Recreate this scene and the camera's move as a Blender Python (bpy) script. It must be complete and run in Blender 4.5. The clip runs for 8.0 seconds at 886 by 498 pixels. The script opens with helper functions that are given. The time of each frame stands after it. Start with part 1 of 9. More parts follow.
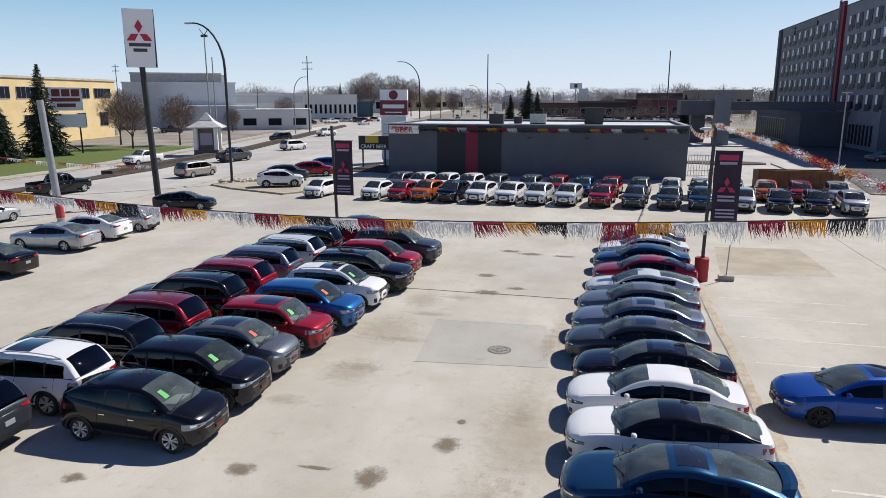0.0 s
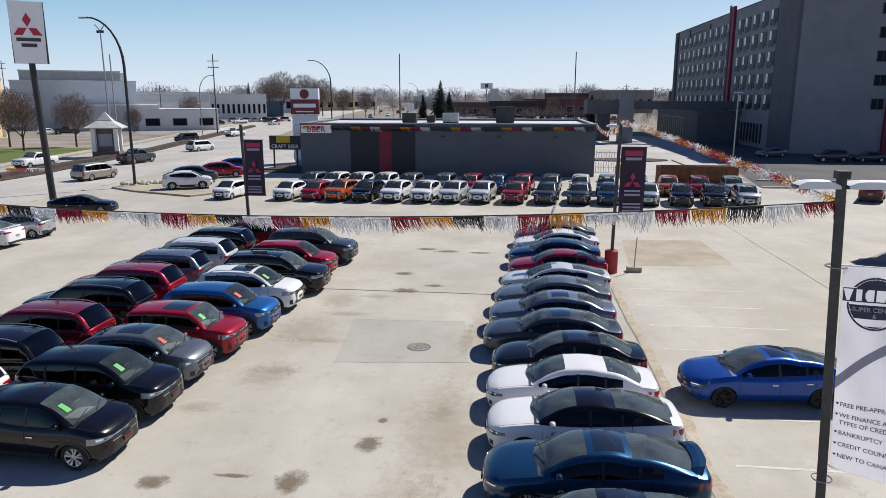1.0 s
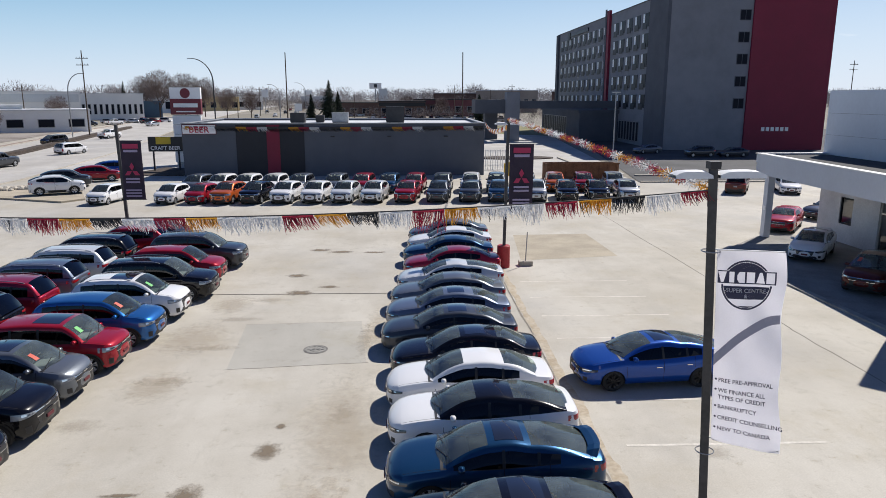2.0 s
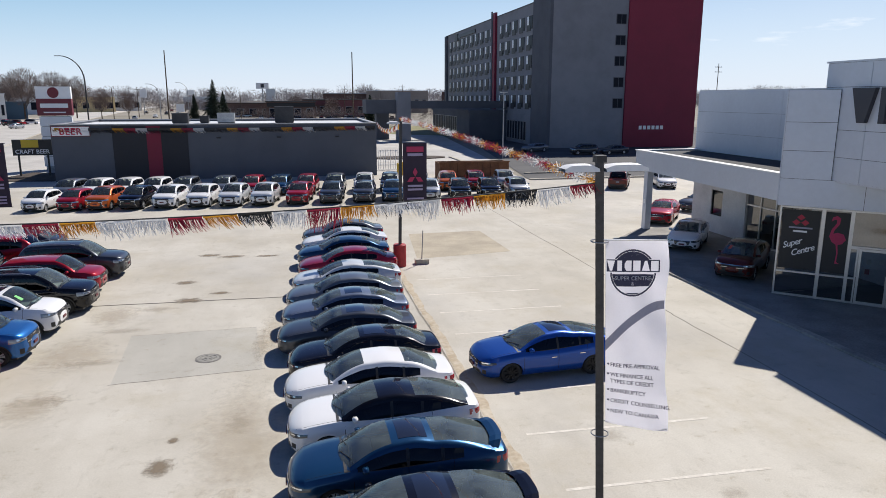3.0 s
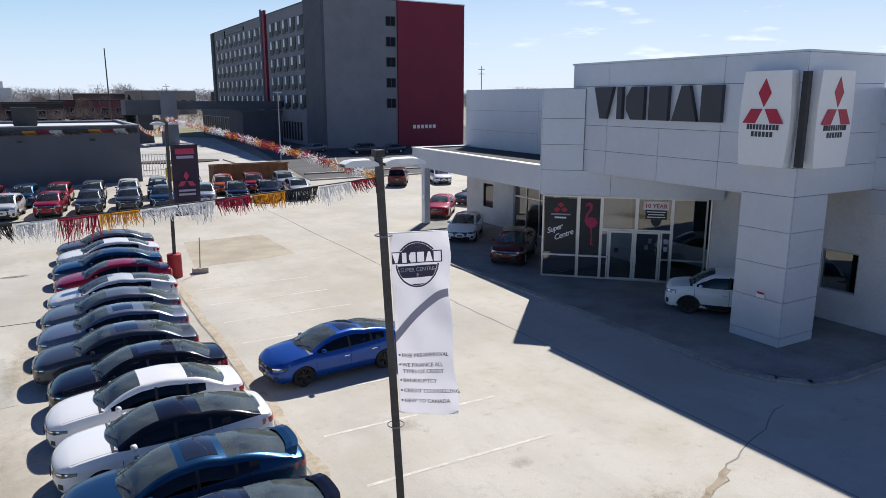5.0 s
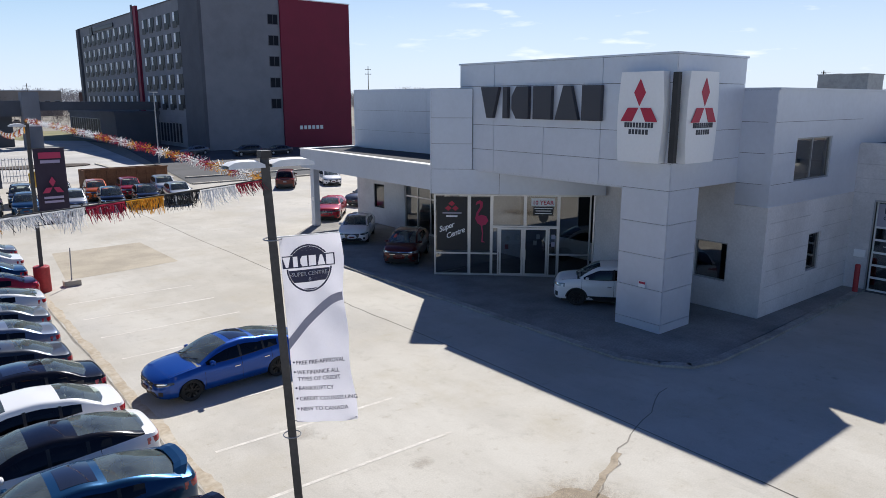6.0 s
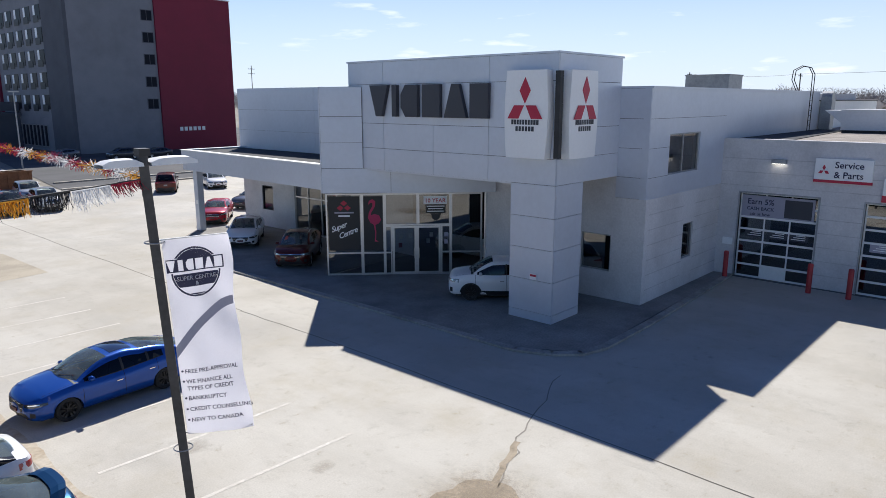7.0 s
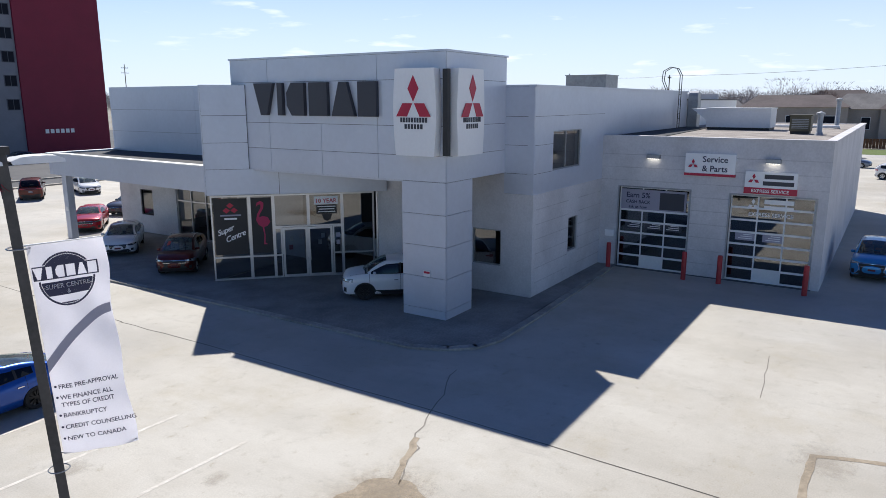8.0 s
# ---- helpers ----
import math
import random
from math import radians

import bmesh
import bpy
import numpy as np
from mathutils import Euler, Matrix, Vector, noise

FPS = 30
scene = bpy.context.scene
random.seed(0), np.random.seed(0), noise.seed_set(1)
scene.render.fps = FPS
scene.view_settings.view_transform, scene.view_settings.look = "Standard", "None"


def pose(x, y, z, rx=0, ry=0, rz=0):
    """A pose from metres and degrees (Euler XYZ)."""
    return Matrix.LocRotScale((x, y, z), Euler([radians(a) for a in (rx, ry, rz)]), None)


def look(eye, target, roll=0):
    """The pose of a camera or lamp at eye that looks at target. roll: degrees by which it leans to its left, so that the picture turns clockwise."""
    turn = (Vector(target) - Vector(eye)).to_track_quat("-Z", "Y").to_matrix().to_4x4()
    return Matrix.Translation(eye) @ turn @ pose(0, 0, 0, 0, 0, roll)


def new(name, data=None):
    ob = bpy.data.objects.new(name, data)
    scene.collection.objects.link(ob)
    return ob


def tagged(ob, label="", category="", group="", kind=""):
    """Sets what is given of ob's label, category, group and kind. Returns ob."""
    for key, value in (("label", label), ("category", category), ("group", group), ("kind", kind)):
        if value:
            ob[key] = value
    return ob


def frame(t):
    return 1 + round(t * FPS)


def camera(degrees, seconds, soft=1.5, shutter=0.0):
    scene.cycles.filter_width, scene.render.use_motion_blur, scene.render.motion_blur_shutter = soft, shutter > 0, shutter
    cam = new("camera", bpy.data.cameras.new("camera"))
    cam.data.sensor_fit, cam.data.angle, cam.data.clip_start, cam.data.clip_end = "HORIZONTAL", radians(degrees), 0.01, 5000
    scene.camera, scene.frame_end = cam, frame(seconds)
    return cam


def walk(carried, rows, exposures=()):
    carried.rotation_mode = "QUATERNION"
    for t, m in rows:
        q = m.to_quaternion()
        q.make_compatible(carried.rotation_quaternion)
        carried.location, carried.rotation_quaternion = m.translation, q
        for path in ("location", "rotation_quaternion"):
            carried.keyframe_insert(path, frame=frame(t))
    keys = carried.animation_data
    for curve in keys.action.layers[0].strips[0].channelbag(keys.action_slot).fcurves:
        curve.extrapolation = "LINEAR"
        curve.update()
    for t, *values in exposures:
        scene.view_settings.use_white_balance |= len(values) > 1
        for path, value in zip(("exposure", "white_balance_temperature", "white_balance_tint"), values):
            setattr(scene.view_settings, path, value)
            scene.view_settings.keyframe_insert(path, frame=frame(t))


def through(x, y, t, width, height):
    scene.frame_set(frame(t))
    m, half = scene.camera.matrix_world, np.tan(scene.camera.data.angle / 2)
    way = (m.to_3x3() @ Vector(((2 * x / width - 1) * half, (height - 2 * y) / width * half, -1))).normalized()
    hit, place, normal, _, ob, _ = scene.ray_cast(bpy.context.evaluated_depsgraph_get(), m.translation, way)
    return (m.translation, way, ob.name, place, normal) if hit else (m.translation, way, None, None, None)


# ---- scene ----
# ---------------------------------------------------------------- camera
cam = camera(64.87, 8.0, soft=0.85)
PATH = [
    (0.0, pose(-0.000, -0.000, 8.663, 77.740, 0.022, 12.418)),
    (0.5, pose(-0.031, 0.017, 8.625, 77.737, -0.008, 9.350)),
    (1.0, pose(-0.037, 0.034, 8.570, 77.731, -0.039, 5.383)),
    (1.5, pose(-0.056, 0.068, 8.524, 77.735, -0.060, 0.984)),
    (2.0, pose(-0.072, 0.088, 8.488, 77.750, -0.069, -3.508)),
    (3.5, pose(-0.115, 0.143, 8.390, 77.813, -0.083, -16.690)),
    (4.0, pose(-0.116, 0.151, 8.358, 77.827, -0.082, -21.179)),
    (4.5, pose(-0.094, 0.177, 8.339, 77.848, -0.073, -25.672)),
    (6.0, pose(0.016, 0.379, 8.302, 77.903, -0.031, -39.194)),
    (6.5, pose(0.033, 0.421, 8.261, 77.919, -0.011, -43.692)),
    (7.0, pose(0.034, 0.451, 8.212, 77.942, 0.009, -48.167)),
    (7.5, pose(0.040, 0.467, 8.157, 77.973, 0.025, -52.629)),
    (8.0, pose(0.060, 0.465, 8.110, 78.007, 0.039, -57.123)),
]
walk(cam, PATH, exposures=[(0.0, 0.13, 6500, 10), (2.0, 0.15, 6500, 10), (3.5, 0.24, 6580, 10), (6.0, 0.27, 6300, 10), (8.0, 0.36, 6260, 10)])

# ---------------------------------------------------------------- light
SUN_DIR = Vector((0.690, 0.735, 1.0)).normalized()      # towards the sun
sun = new("sun", bpy.data.lights.new("sun", "SUN"))
sun.data.energy = 5.0
sun.data.angle = radians(0.53)
sun.data.color = (1.0, 0.955, 0.89)
sun.matrix_basis = look((0, 0, 60), Vector((0, 0, 60)) - SUN_DIR)
world = bpy.data.worlds.new("sky")
scene.world = world
world.use_nodes = True
wn = world.node_tree
sky = wn.nodes.new("ShaderNodeTexSky")
sky.sky_type = "NISHITA"
sky.sun_disc = False
sky.sun_elevation = math.asin(SUN_DIR.z)
sky.sun_rotation = math.atan2(SUN_DIR.x, SUN_DIR.y)
sky.air_density = 1.0
sky.dust_density = 0.15
sky.ozone_density = 4.0
bg = wn.nodes["Background"]
bg.inputs["Strength"].default_value = 0.105
tint = wn.nodes.new("ShaderNodeMix")          # cool northern spring sky
tint.data_type = "RGBA"
tint.blend_type = "MULTIPLY"
tint.inputs["Factor"].default_value = 1.0
tint.inputs["B"].default_value = (0.32, 0.39, 0.60, 1)
wn.links.new(sky.outputs["Color"], tint.inputs["A"])
# thin fair-weather clouds low in the sky
way = wn.nodes.new("ShaderNodeTexCoord")
height = wn.nodes.new("ShaderNodeSeparateXYZ")
wn.links.new(way.outputs["Generated"], height.inputs["Vector"])
stretch = wn.nodes.new("ShaderNodeMapping")
stretch.inputs["Scale"].default_value = (11.0, 11.0, 60.0)
wn.links.new(way.outputs["Generated"], stretch.inputs["Vector"])
puffs = wn.nodes.new("ShaderNodeTexNoise")
puffs.inputs["Scale"].default_value = 1.0
puffs.inputs["Detail"].default_value = 5
wn.links.new(stretch.outputs["Vector"], puffs.inputs["Vector"])
cover = wn.nodes.new("ShaderNodeMapRange")
cover.inputs["From Min"].default_value = 0.63
cover.inputs["From Max"].default_value = 0.78
cover.inputs["To Max"].default_value = 0.7
wn.links.new(puffs.outputs["Fac"], cover.inputs["Value"])
cloud = wn.nodes.new("ShaderNodeMix")
cloud.data_type = "RGBA"
cloud.inputs["B"].default_value = (9.3, 9.4, 9.6, 1)
eastward = wn.nodes.new("ShaderNodeMapRange")     # the clouds drift in the east
eastward.inputs["From Min"].default_value = 0.25
eastward.inputs["From Max"].default_value = 0.70
wn.links.new(height.outputs["X"], eastward.inputs["Value"])
drift = wn.nodes.new("ShaderNodeMath")
drift.operation = "MULTIPLY"
wn.links.new(cover.outputs["Result"], drift.inputs[0])
wn.links.new(eastward.outputs["Result"], drift.inputs[1])
wn.links.new(drift.outputs["Value"], cloud.inputs["Factor"])
# pale haze near the horizon, deeper blue overhead
veil = wn.nodes.new("ShaderNodeMapRange")
veil.interpolation_type = "SMOOTHSTEP"
veil.inputs["From Min"].default_value = 0.0
veil.inputs["From Max"].default_value = 0.36
veil.inputs["To Min"].default_value = 0.86
veil.inputs["To Max"].default_value = 0.0
wn.links.new(height.outputs["Z"], veil.inputs["Value"])
paler = wn.nodes.new("ShaderNodeMapRange")
paler.inputs["From Min"].default_value = 0.0
paler.inputs["From Max"].default_value = 0.20
wn.links.new(height.outputs["Z"], paler.inputs["Value"])
haze_col = wn.nodes.new("ShaderNodeMix")
haze_col.data_type = "RGBA"
haze_col.inputs["A"].default_value = (7.0, 7.6, 8.5, 1)
sunward = wn.nodes.new("ShaderNodeMapRange")       # deeper blue away from the sun
sunward.inputs["From Min"].default_value = -0.55
sunward.inputs["From Max"].default_value = 0.65
wn.links.new(height.outputs["X"], sunward.inputs["Value"])
upper = wn.nodes.new("ShaderNodeMix")
upper.data_type = "RGBA"
upper.inputs["A"].default_value = (1.9, 5.7, 8.0, 1)
upper.inputs["B"].default_value = (6.1, 7.9, 9.0, 1)
wn.links.new(sunward.outputs["Result"], upper.inputs["Factor"])
wn.links.new(upper.outputs["Result"], haze_col.inputs["B"])
wn.links.new(paler.outputs["Result"], haze_col.inputs["Factor"])
haze = wn.nodes.new("ShaderNodeMix")
haze.data_type = "RGBA"
wn.links.new(veil.outputs["Result"], haze.inputs["Factor"])
wn.links.new(tint.outputs["Result"], haze.inputs["A"])
wn.links.new(haze_col.outputs["Result"], haze.inputs["B"])
wn.links.new(haze.outputs["Result"], cloud.inputs["A"])
wn.links.new(cloud.outputs["Result"], bg.inputs["Color"])
scene.view_settings.exposure = 0.0

# ---------------------------------------------------------------- materials
def base_mat(name):
    m = bpy.data.materials.new(name)
    m.use_nodes = True
    return m, m.node_tree, m.node_tree.nodes["Principled BSDF"]


def surface(name, col, rough=0.6, metal=0.0, var=0.12, scale=0.8, fine=18.0, bump=0.15, coat=0.0, stain=None, spec=0.5, detail=0.0):
    """A solid surface with broad stains and fine grain at world size."""
    m, nt, b = base_mat(name)
    n, l = nt.nodes, nt.links
    geo = n.new("ShaderNodeNewGeometry")
    big = n.new("ShaderNodeTexNoise")
    big.inputs["Scale"].default_value = scale
    big.inputs["Detail"].default_value = 5
    big.inputs["Roughness"].default_value = 0.62
    small = n.new("ShaderNodeTexNoise")
    small.inputs["Scale"].default_value = fine
    small.inputs["Detail"].default_value = 3
    l.new(geo.outputs["Position"], big.inputs["Vector"])
    l.new(geo.outputs["Position"], small.inputs["Vector"])
    ramp = n.new("ShaderNodeValToRGB")
    dark = stain or tuple(c * (1 - 2.2 * var) for c in col)
    ramp.color_ramp.elements[0].position = 0.28
    ramp.color_ramp.elements[0].color = (*dark, 1)
    ramp.color_ramp.elements[1].position = 0.62
    ramp.color_ramp.elements[1].color = (*tuple(min(1, c * (1 + 0.5 * var)) for c in col), 1)
    l.new(big.outputs["Fac"], ramp.inputs["Fac"])
    mix = n.new("ShaderNodeMix")
    mix.data_type = "RGBA"
    mix.blend_type = "MULTIPLY"
    mix.inputs["Factor"].default_value = 1.0
    gr = n.new("ShaderNodeMapRange")
    gr.inputs["From Min"].default_value = 0.3
    gr.inputs["From Max"].default_value = 0.7
    gr.inputs["To Min"].default_value = 1 - var
    gr.inputs["To Max"].default_value = 1 + var * 0.5
    l.new(small.outputs["Fac"], gr.inputs["Value"])
    l.new(ramp.outputs["Color"], mix.inputs["A"])
    l.new(gr.outputs["Result"], mix.inputs["B"])
    l.new(mix.outputs["Result"], b.inputs["Base Color"])
    b.inputs["Roughness"].default_value = rough
    b.inputs["Metallic"].default_value = metal
    b.inputs["Specular IOR Level"].default_value = spec
    b.inputs["Coat Weight"].default_value = coat
    b.inputs["Coat Roughness"].default_value = 0.06
    if bump:
        bp = n.new("ShaderNodeBump")
        bp.inputs["Strength"].default_value = bump
        bp.inputs["Distance"].default_value = 0.01
        l.new(small.outputs["Fac"], bp.inputs["Height"])
        l.new(bp.outputs["Normal"], b.inputs["Normal"])
    return m


def car_paint(name, col, metal=0.35, rough=0.34):
    """Clear-coated paint with a dusty road film."""
    m, nt, b = base_mat(name)
    n, l = nt.nodes, nt.links
    tc = n.new("ShaderNodeTexCoord")
    no = n.new("ShaderNodeTexNoise")
    no.inputs["Scale"].default_value = 3.0
    no.inputs["Detail"].default_value = 6
    l.new(tc.outputs["Object"], no.inputs["Vector"])
    mr = n.new("ShaderNodeMapRange")
    mr.inputs["From Min"].default_value = 0.35
    mr.inputs["From Max"].default_value = 0.75
    mr.inputs["To Min"].default_value = 0.0
    mr.inputs["To Max"].default_value = 0.010
    l.new(no.outputs["Fac"], mr.inputs["Value"])
    mix = n.new("ShaderNodeMix")
    mix.data_type = "RGBA"
    mix.inputs["A"].default_value = (*col, 1)
    mix.inputs["B"].default_value = (0.30, 0.28, 0.25, 1)
    l.new(mr.outputs["Result"], mix.inputs["Factor"])
    l.new(mix.outputs["Result"], b.inputs["Base Color"])
    b.inputs["Metallic"].default_value = metal
    b.inputs["Roughness"].default_value = rough
    b.inputs["Specular IOR Level"].default_value = 0.08
    b.inputs["Coat Weight"].default_value = 0.9
    b.inputs["Coat IOR"].default_value = 1.45
    b.inputs["Coat Roughness"].default_value = 0.03
    return m


def plain(name, col, rough=0.5, metal=0.0, coat=0.0, emit=0.0):
    m, nt, b = base_mat(name)
    n, l = nt.nodes, nt.links
    no = n.new("ShaderNodeTexNoise")
    no.inputs["Scale"].default_value = 9.0
    no.inputs["Detail"].default_value = 4
    tc = n.new("ShaderNodeTexCoord")
    l.new(tc.outputs["Object"], no.inputs["Vector"])
    mr = n.new("ShaderNodeMapRange")
    mr.inputs["To Min"].default_value = 0.95
    mr.inputs["To Max"].default_value = 1.03
    l.new(no.outputs["Fac"], mr.inputs["Value"])
    mix = n.new("ShaderNodeMix")
    mix.data_type = "RGBA"
    mix.blend_type = "MULTIPLY"
    mix.inputs["Factor"].default_value = 1.0
    mix.inputs["A"].default_value = (*col, 1)
    l.new(mr.outputs["Result"], mix.inputs["B"])
    l.new(mix.outputs["Result"], b.inputs["Base Color"])
    b.inputs["Roughness"].default_value = rough
    b.inputs["Metallic"].default_value = metal
    b.inputs["Coat Weight"].default_value = coat
    if emit:
        b.inputs["Emission Color"].default_value = (*col, 1)
        b.inputs["Emission Strength"].default_value = emit
    return m


def glazing(name, tint, gloss=0.03, ior=1.52, sheen=0.0):
    """Thin tinted glass: what lies behind shows through, and the sky is mirrored by Fresnel."""
    m = bpy.data.materials.new(name)
    m.use_nodes = True
    n, l = m.node_tree.nodes, m.node_tree.links
    n.remove(n["Principled BSDF"])
    tr = n.new("ShaderNodeBsdfTransparent")
    tr.inputs["Color"].default_value = (*tint, 1)
    gl = n.new("ShaderNodeBsdfGlossy")
    gl.inputs["Roughness"].default_value = gloss
    fr = n.new("ShaderNodeFresnel")
    fr.inputs["IOR"].default_value = ior
    mx = n.new("ShaderNodeMixShader")
    l.new(fr.outputs["Fac"], mx.inputs["Fac"])
    l.new(tr.outputs["BSDF"], mx.inputs[1])
    l.new(gl.outputs["BSDF"], mx.inputs[2])
    out = mx.outputs["Shader"]
    if sheen:                                    # pale diffuse film painted in for sky sheen and sunlit cabins
        df = n.new("ShaderNodeBsdfDiffuse")
        df.inputs["Color"].default_value = (0.46, 0.56, 0.54, 1)
        tc = n.new("ShaderNodeTexCoord")
        no = n.new("ShaderNodeTexNoise")
        no.inputs["Scale"].default_value = 2.2
        no.inputs["Detail"].default_value = 5
        l.new(tc.outputs["Object"], no.inputs["Vector"])
        mr = n.new("ShaderNodeMapRange")
        mr.inputs["From Min"].default_value = 0.3
        mr.inputs["From Max"].default_value = 0.7
        mr.inputs["To Min"].default_value = sheen * 0.6
        mr.inputs["To Max"].default_value = sheen * 1.4
        l.new(no.outputs["Fac"], mr.inputs["Value"])
        m2 = n.new("ShaderNodeMixShader")
        l.new(mr.outputs["Result"], m2.inputs["Fac"])
        l.new(out, m2.inputs[1])
        l.new(df.outputs["BSDF"], m2.inputs[2])
        out = m2.outputs["Shader"]
    l.new(out, n["Material Output"].inputs["Surface"])
    return m


def concrete(name, col, worn):
    """Old poured concrete: tyre-polished lanes, oil, damp and sand stains, fine aggregate."""
    m, nt, b = base_mat(name)
    n, l = nt.nodes, nt.links
    geo = n.new("ShaderNodeNewGeometry")
    pos = geo.outputs["Position"]

    def noise_at(scale, detail, rough, stretch=None):
        t = n.new("ShaderNodeTexNoise")
        t.inputs["Scale"].default_value = scale
        t.inputs["Detail"].default_value = detail
        t.inputs["Roughness"].default_value = rough
        src = pos
        if stretch:
            mp = n.new("ShaderNodeMapping")
            mp.inputs["Scale"].default_value = stretch
            l.new(pos, mp.inputs["Vector"])
            src = mp.outputs["Vector"]
        l.new(src, t.inputs["Vector"])
        return t.outputs["Fac"]

    def ranged(v, a, b2, c, d):
        r = n.new("ShaderNodeMapRange")
        for k, x in zip(("From Min", "From Max", "To Min", "To Max"), (a, b2, c, d)):
            r.inputs[k].default_value = x
        l.new(v, r.inputs["Value"])
        return r.outputs["Result"]

    def mixed(fac, a, b2, mode="MIX"):
        x = n.new("ShaderNodeMix")
        x.data_type = "RGBA"
        x.blend_type = mode
        for k, v in (("Factor", fac), ("A", a), ("B", b2)):
            if isinstance(v, (tuple, float, int)):
                x.inputs[k].default_value = (*v, 1) if isinstance(v, tuple) else v
            else:
                l.new(v, x.inputs[k])
        return x.outputs["Result"]

    c = mixed(ranged(noise_at(0.11, 8, 0.66), 0.40, 0.62, 0, 1), col, worn)
    c = mixed(ranged(noise_at(0.35, 7, 0.7, (1.0, 0.35, 1.0)), 0.45, 0.75, 0, 0.55), c, tuple(v * 0.80 for v in worn))
    c = mixed(ranged(noise_at(1.3, 8, 0.8), 0.54, 0.74, 0, 0.5), c, tuple(v * 0.66 for v in worn))
    c = mixed(ranged(noise_at(0.75, 4, 0.5), 0.735, 0.80, 0, 0.6), c, (0.13, 0.115, 0.095))
    c = mixed(ranged(noise_at(0.9, 9, 0.82, (1.0, 0.22, 1.0)), 0.58, 0.72, 0, 0.45), c, tuple(v * 0.62 for v in worn))
    c = mixed(ranged(noise_at(0.28, 9, 0.74), 0.52, 0.66, 0, 0.42), c, (worn[0] * 0.93, worn[1] * 0.88, worn[2] * 0.76))
    c = mixed(ranged(noise_at(2.6, 7, 0.8), 0.58, 0.70, 0, 0.45), c, (worn[0] * 0.80, worn[1] * 0.70, worn[2] * 0.55))
    c = mixed(ranged(noise_at(0.05, 5, 0.6), 0.50, 0.66, 0, 0.45), c, tuple(v * 0.88 for v in (worn[1], worn[1], worn[1])))
    c = mixed(1.0, c, ranged(noise_at(26, 3, 0.6), 0.3, 0.7, 0.90, 1.06), "MULTIPLY")
    l.new(c, b.inputs["Base Color"])
    b.inputs["Roughness"].default_value = 0.82
    b.inputs["Specular IOR Level"].default_value = 0.35
    bp = n.new("ShaderNodeBump")
    bp.inputs["Strength"].default_value = 0.25
    bp.inputs["Distance"].default_value = 0.006
    l.new(noise_at(38, 4, 0.7), bp.inputs["Height"])
    l.new(bp.outputs["Normal"], b.inputs["Normal"])
    return m


def thin_cloth(name, col, through=0.5, rough=0.8):
    """Cloth or foil strips that let some light through."""
    m = surface(name, col, rough, var=0.05, scale=1.5, fine=40, bump=0.05)
    n, l = m.node_tree.nodes, m.node_tree.links
    b = n["Principled BSDF"]
    tl = n.new("ShaderNodeBsdfTranslucent")
    tl.inputs["Color"].default_value = (*col, 1)
    mx = n.new("ShaderNodeMixShader")
    mx.inputs["Fac"].default_value = through
    l.new(b.outputs["BSDF"], mx.inputs[1])
    l.new(tl.outputs["BSDF"], mx.inputs[2])
    l.new(mx.outputs["Shader"], n["Material Output"].inputs["Surface"])
    return m


M_CONC = concrete("lot_concrete", (0.535, 0.505, 0.44), (0.43, 0.395, 0.33))
M_ROAD = concrete("road_concrete", (0.53, 0.51, 0.475), (0.42, 0.40, 0.37))
M_ASPH = surface("asphalt", (0.075, 0.075, 0.078), 0.9, var=0.2, scale=0.15, fine=20)
M_DIRT = surface("ground_soil", (0.27, 0.245, 0.205), 0.95, var=0.2, scale=0.02, fine=2.0, stain=(0.20, 0.18, 0.13))
M_GRASS = surface("lawn_grass", (0.088, 0.135, 0.018), 0.9, var=0.25, scale=0.25, fine=9.0, bump=0.8, stain=(0.12, 0.135, 0.035))
M_DRYGRASS = surface("dry_grass", (0.24, 0.21, 0.10), 0.95, var=0.22, scale=0.1, fine=4.0, bump=0.8, stain=(0.13, 0.14, 0.05))
M_SAND = surface("sand_fill", (0.43, 0.375, 0.285), 0.95, var=0.12, scale=0.5, fine=14, bump=0.4)
M_MULCH = surface("dark_mulch", (0.075, 0.055, 0.042), 0.95, var=0.3, scale=1.0, fine=12, bump=1.0)
# worn apron concrete, darkened well below the lot to deepen the shade
M_APRON = surface("shaded_worn_concrete", (0.285, 0.27, 0.245), 0.9, var=0.18, scale=0.5, fine=14, stain=(0.18, 0.17, 0.155))
M_KERB = surface("kerb_concrete", (0.47, 0.43, 0.36), 0.85, var=0.14, scale=0.7, fine=16)
M_YKERB = surface("worn_yellow_kerb", (0.46, 0.405, 0.32), 0.9, var=0.16, scale=1.6, fine=9, stain=(0.36, 0.285, 0.19))
M_JOINT = surface("joint_sealant", (0.10, 0.09, 0.075), 0.9, var=0.2, scale=2, fine=10)
M_LINE = surface("worn_white_paint", (0.62, 0.585, 0.52), 0.8, var=0.16, scale=1.6, fine=9, stain=(0.48, 0.44, 0.37))
M_PANEL = surface("light_grey_panel", (0.60, 0.635, 0.71), 0.38, 0.25, var=0.03, scale=0.35, fine=5, bump=0.02)
M_STONE = surface("pale_masonry", (0.66, 0.645, 0.65), 0.9, var=0.08, scale=0.5, fine=12, bump=0.5)
M_STUCCO = surface("grey_stucco", (0.225, 0.235, 0.265), 0.9, var=0.07, scale=0.3, fine=14)
M_STUCCO_D = surface("charcoal_stucco", (0.10, 0.108, 0.13), 0.9, var=0.08, scale=0.3, fine=14)
M_REDPANEL = surface("crimson_panel", (0.20, 0.008, 0.036), 0.62, var=0.06, scale=0.25, fine=10, bump=0.05)
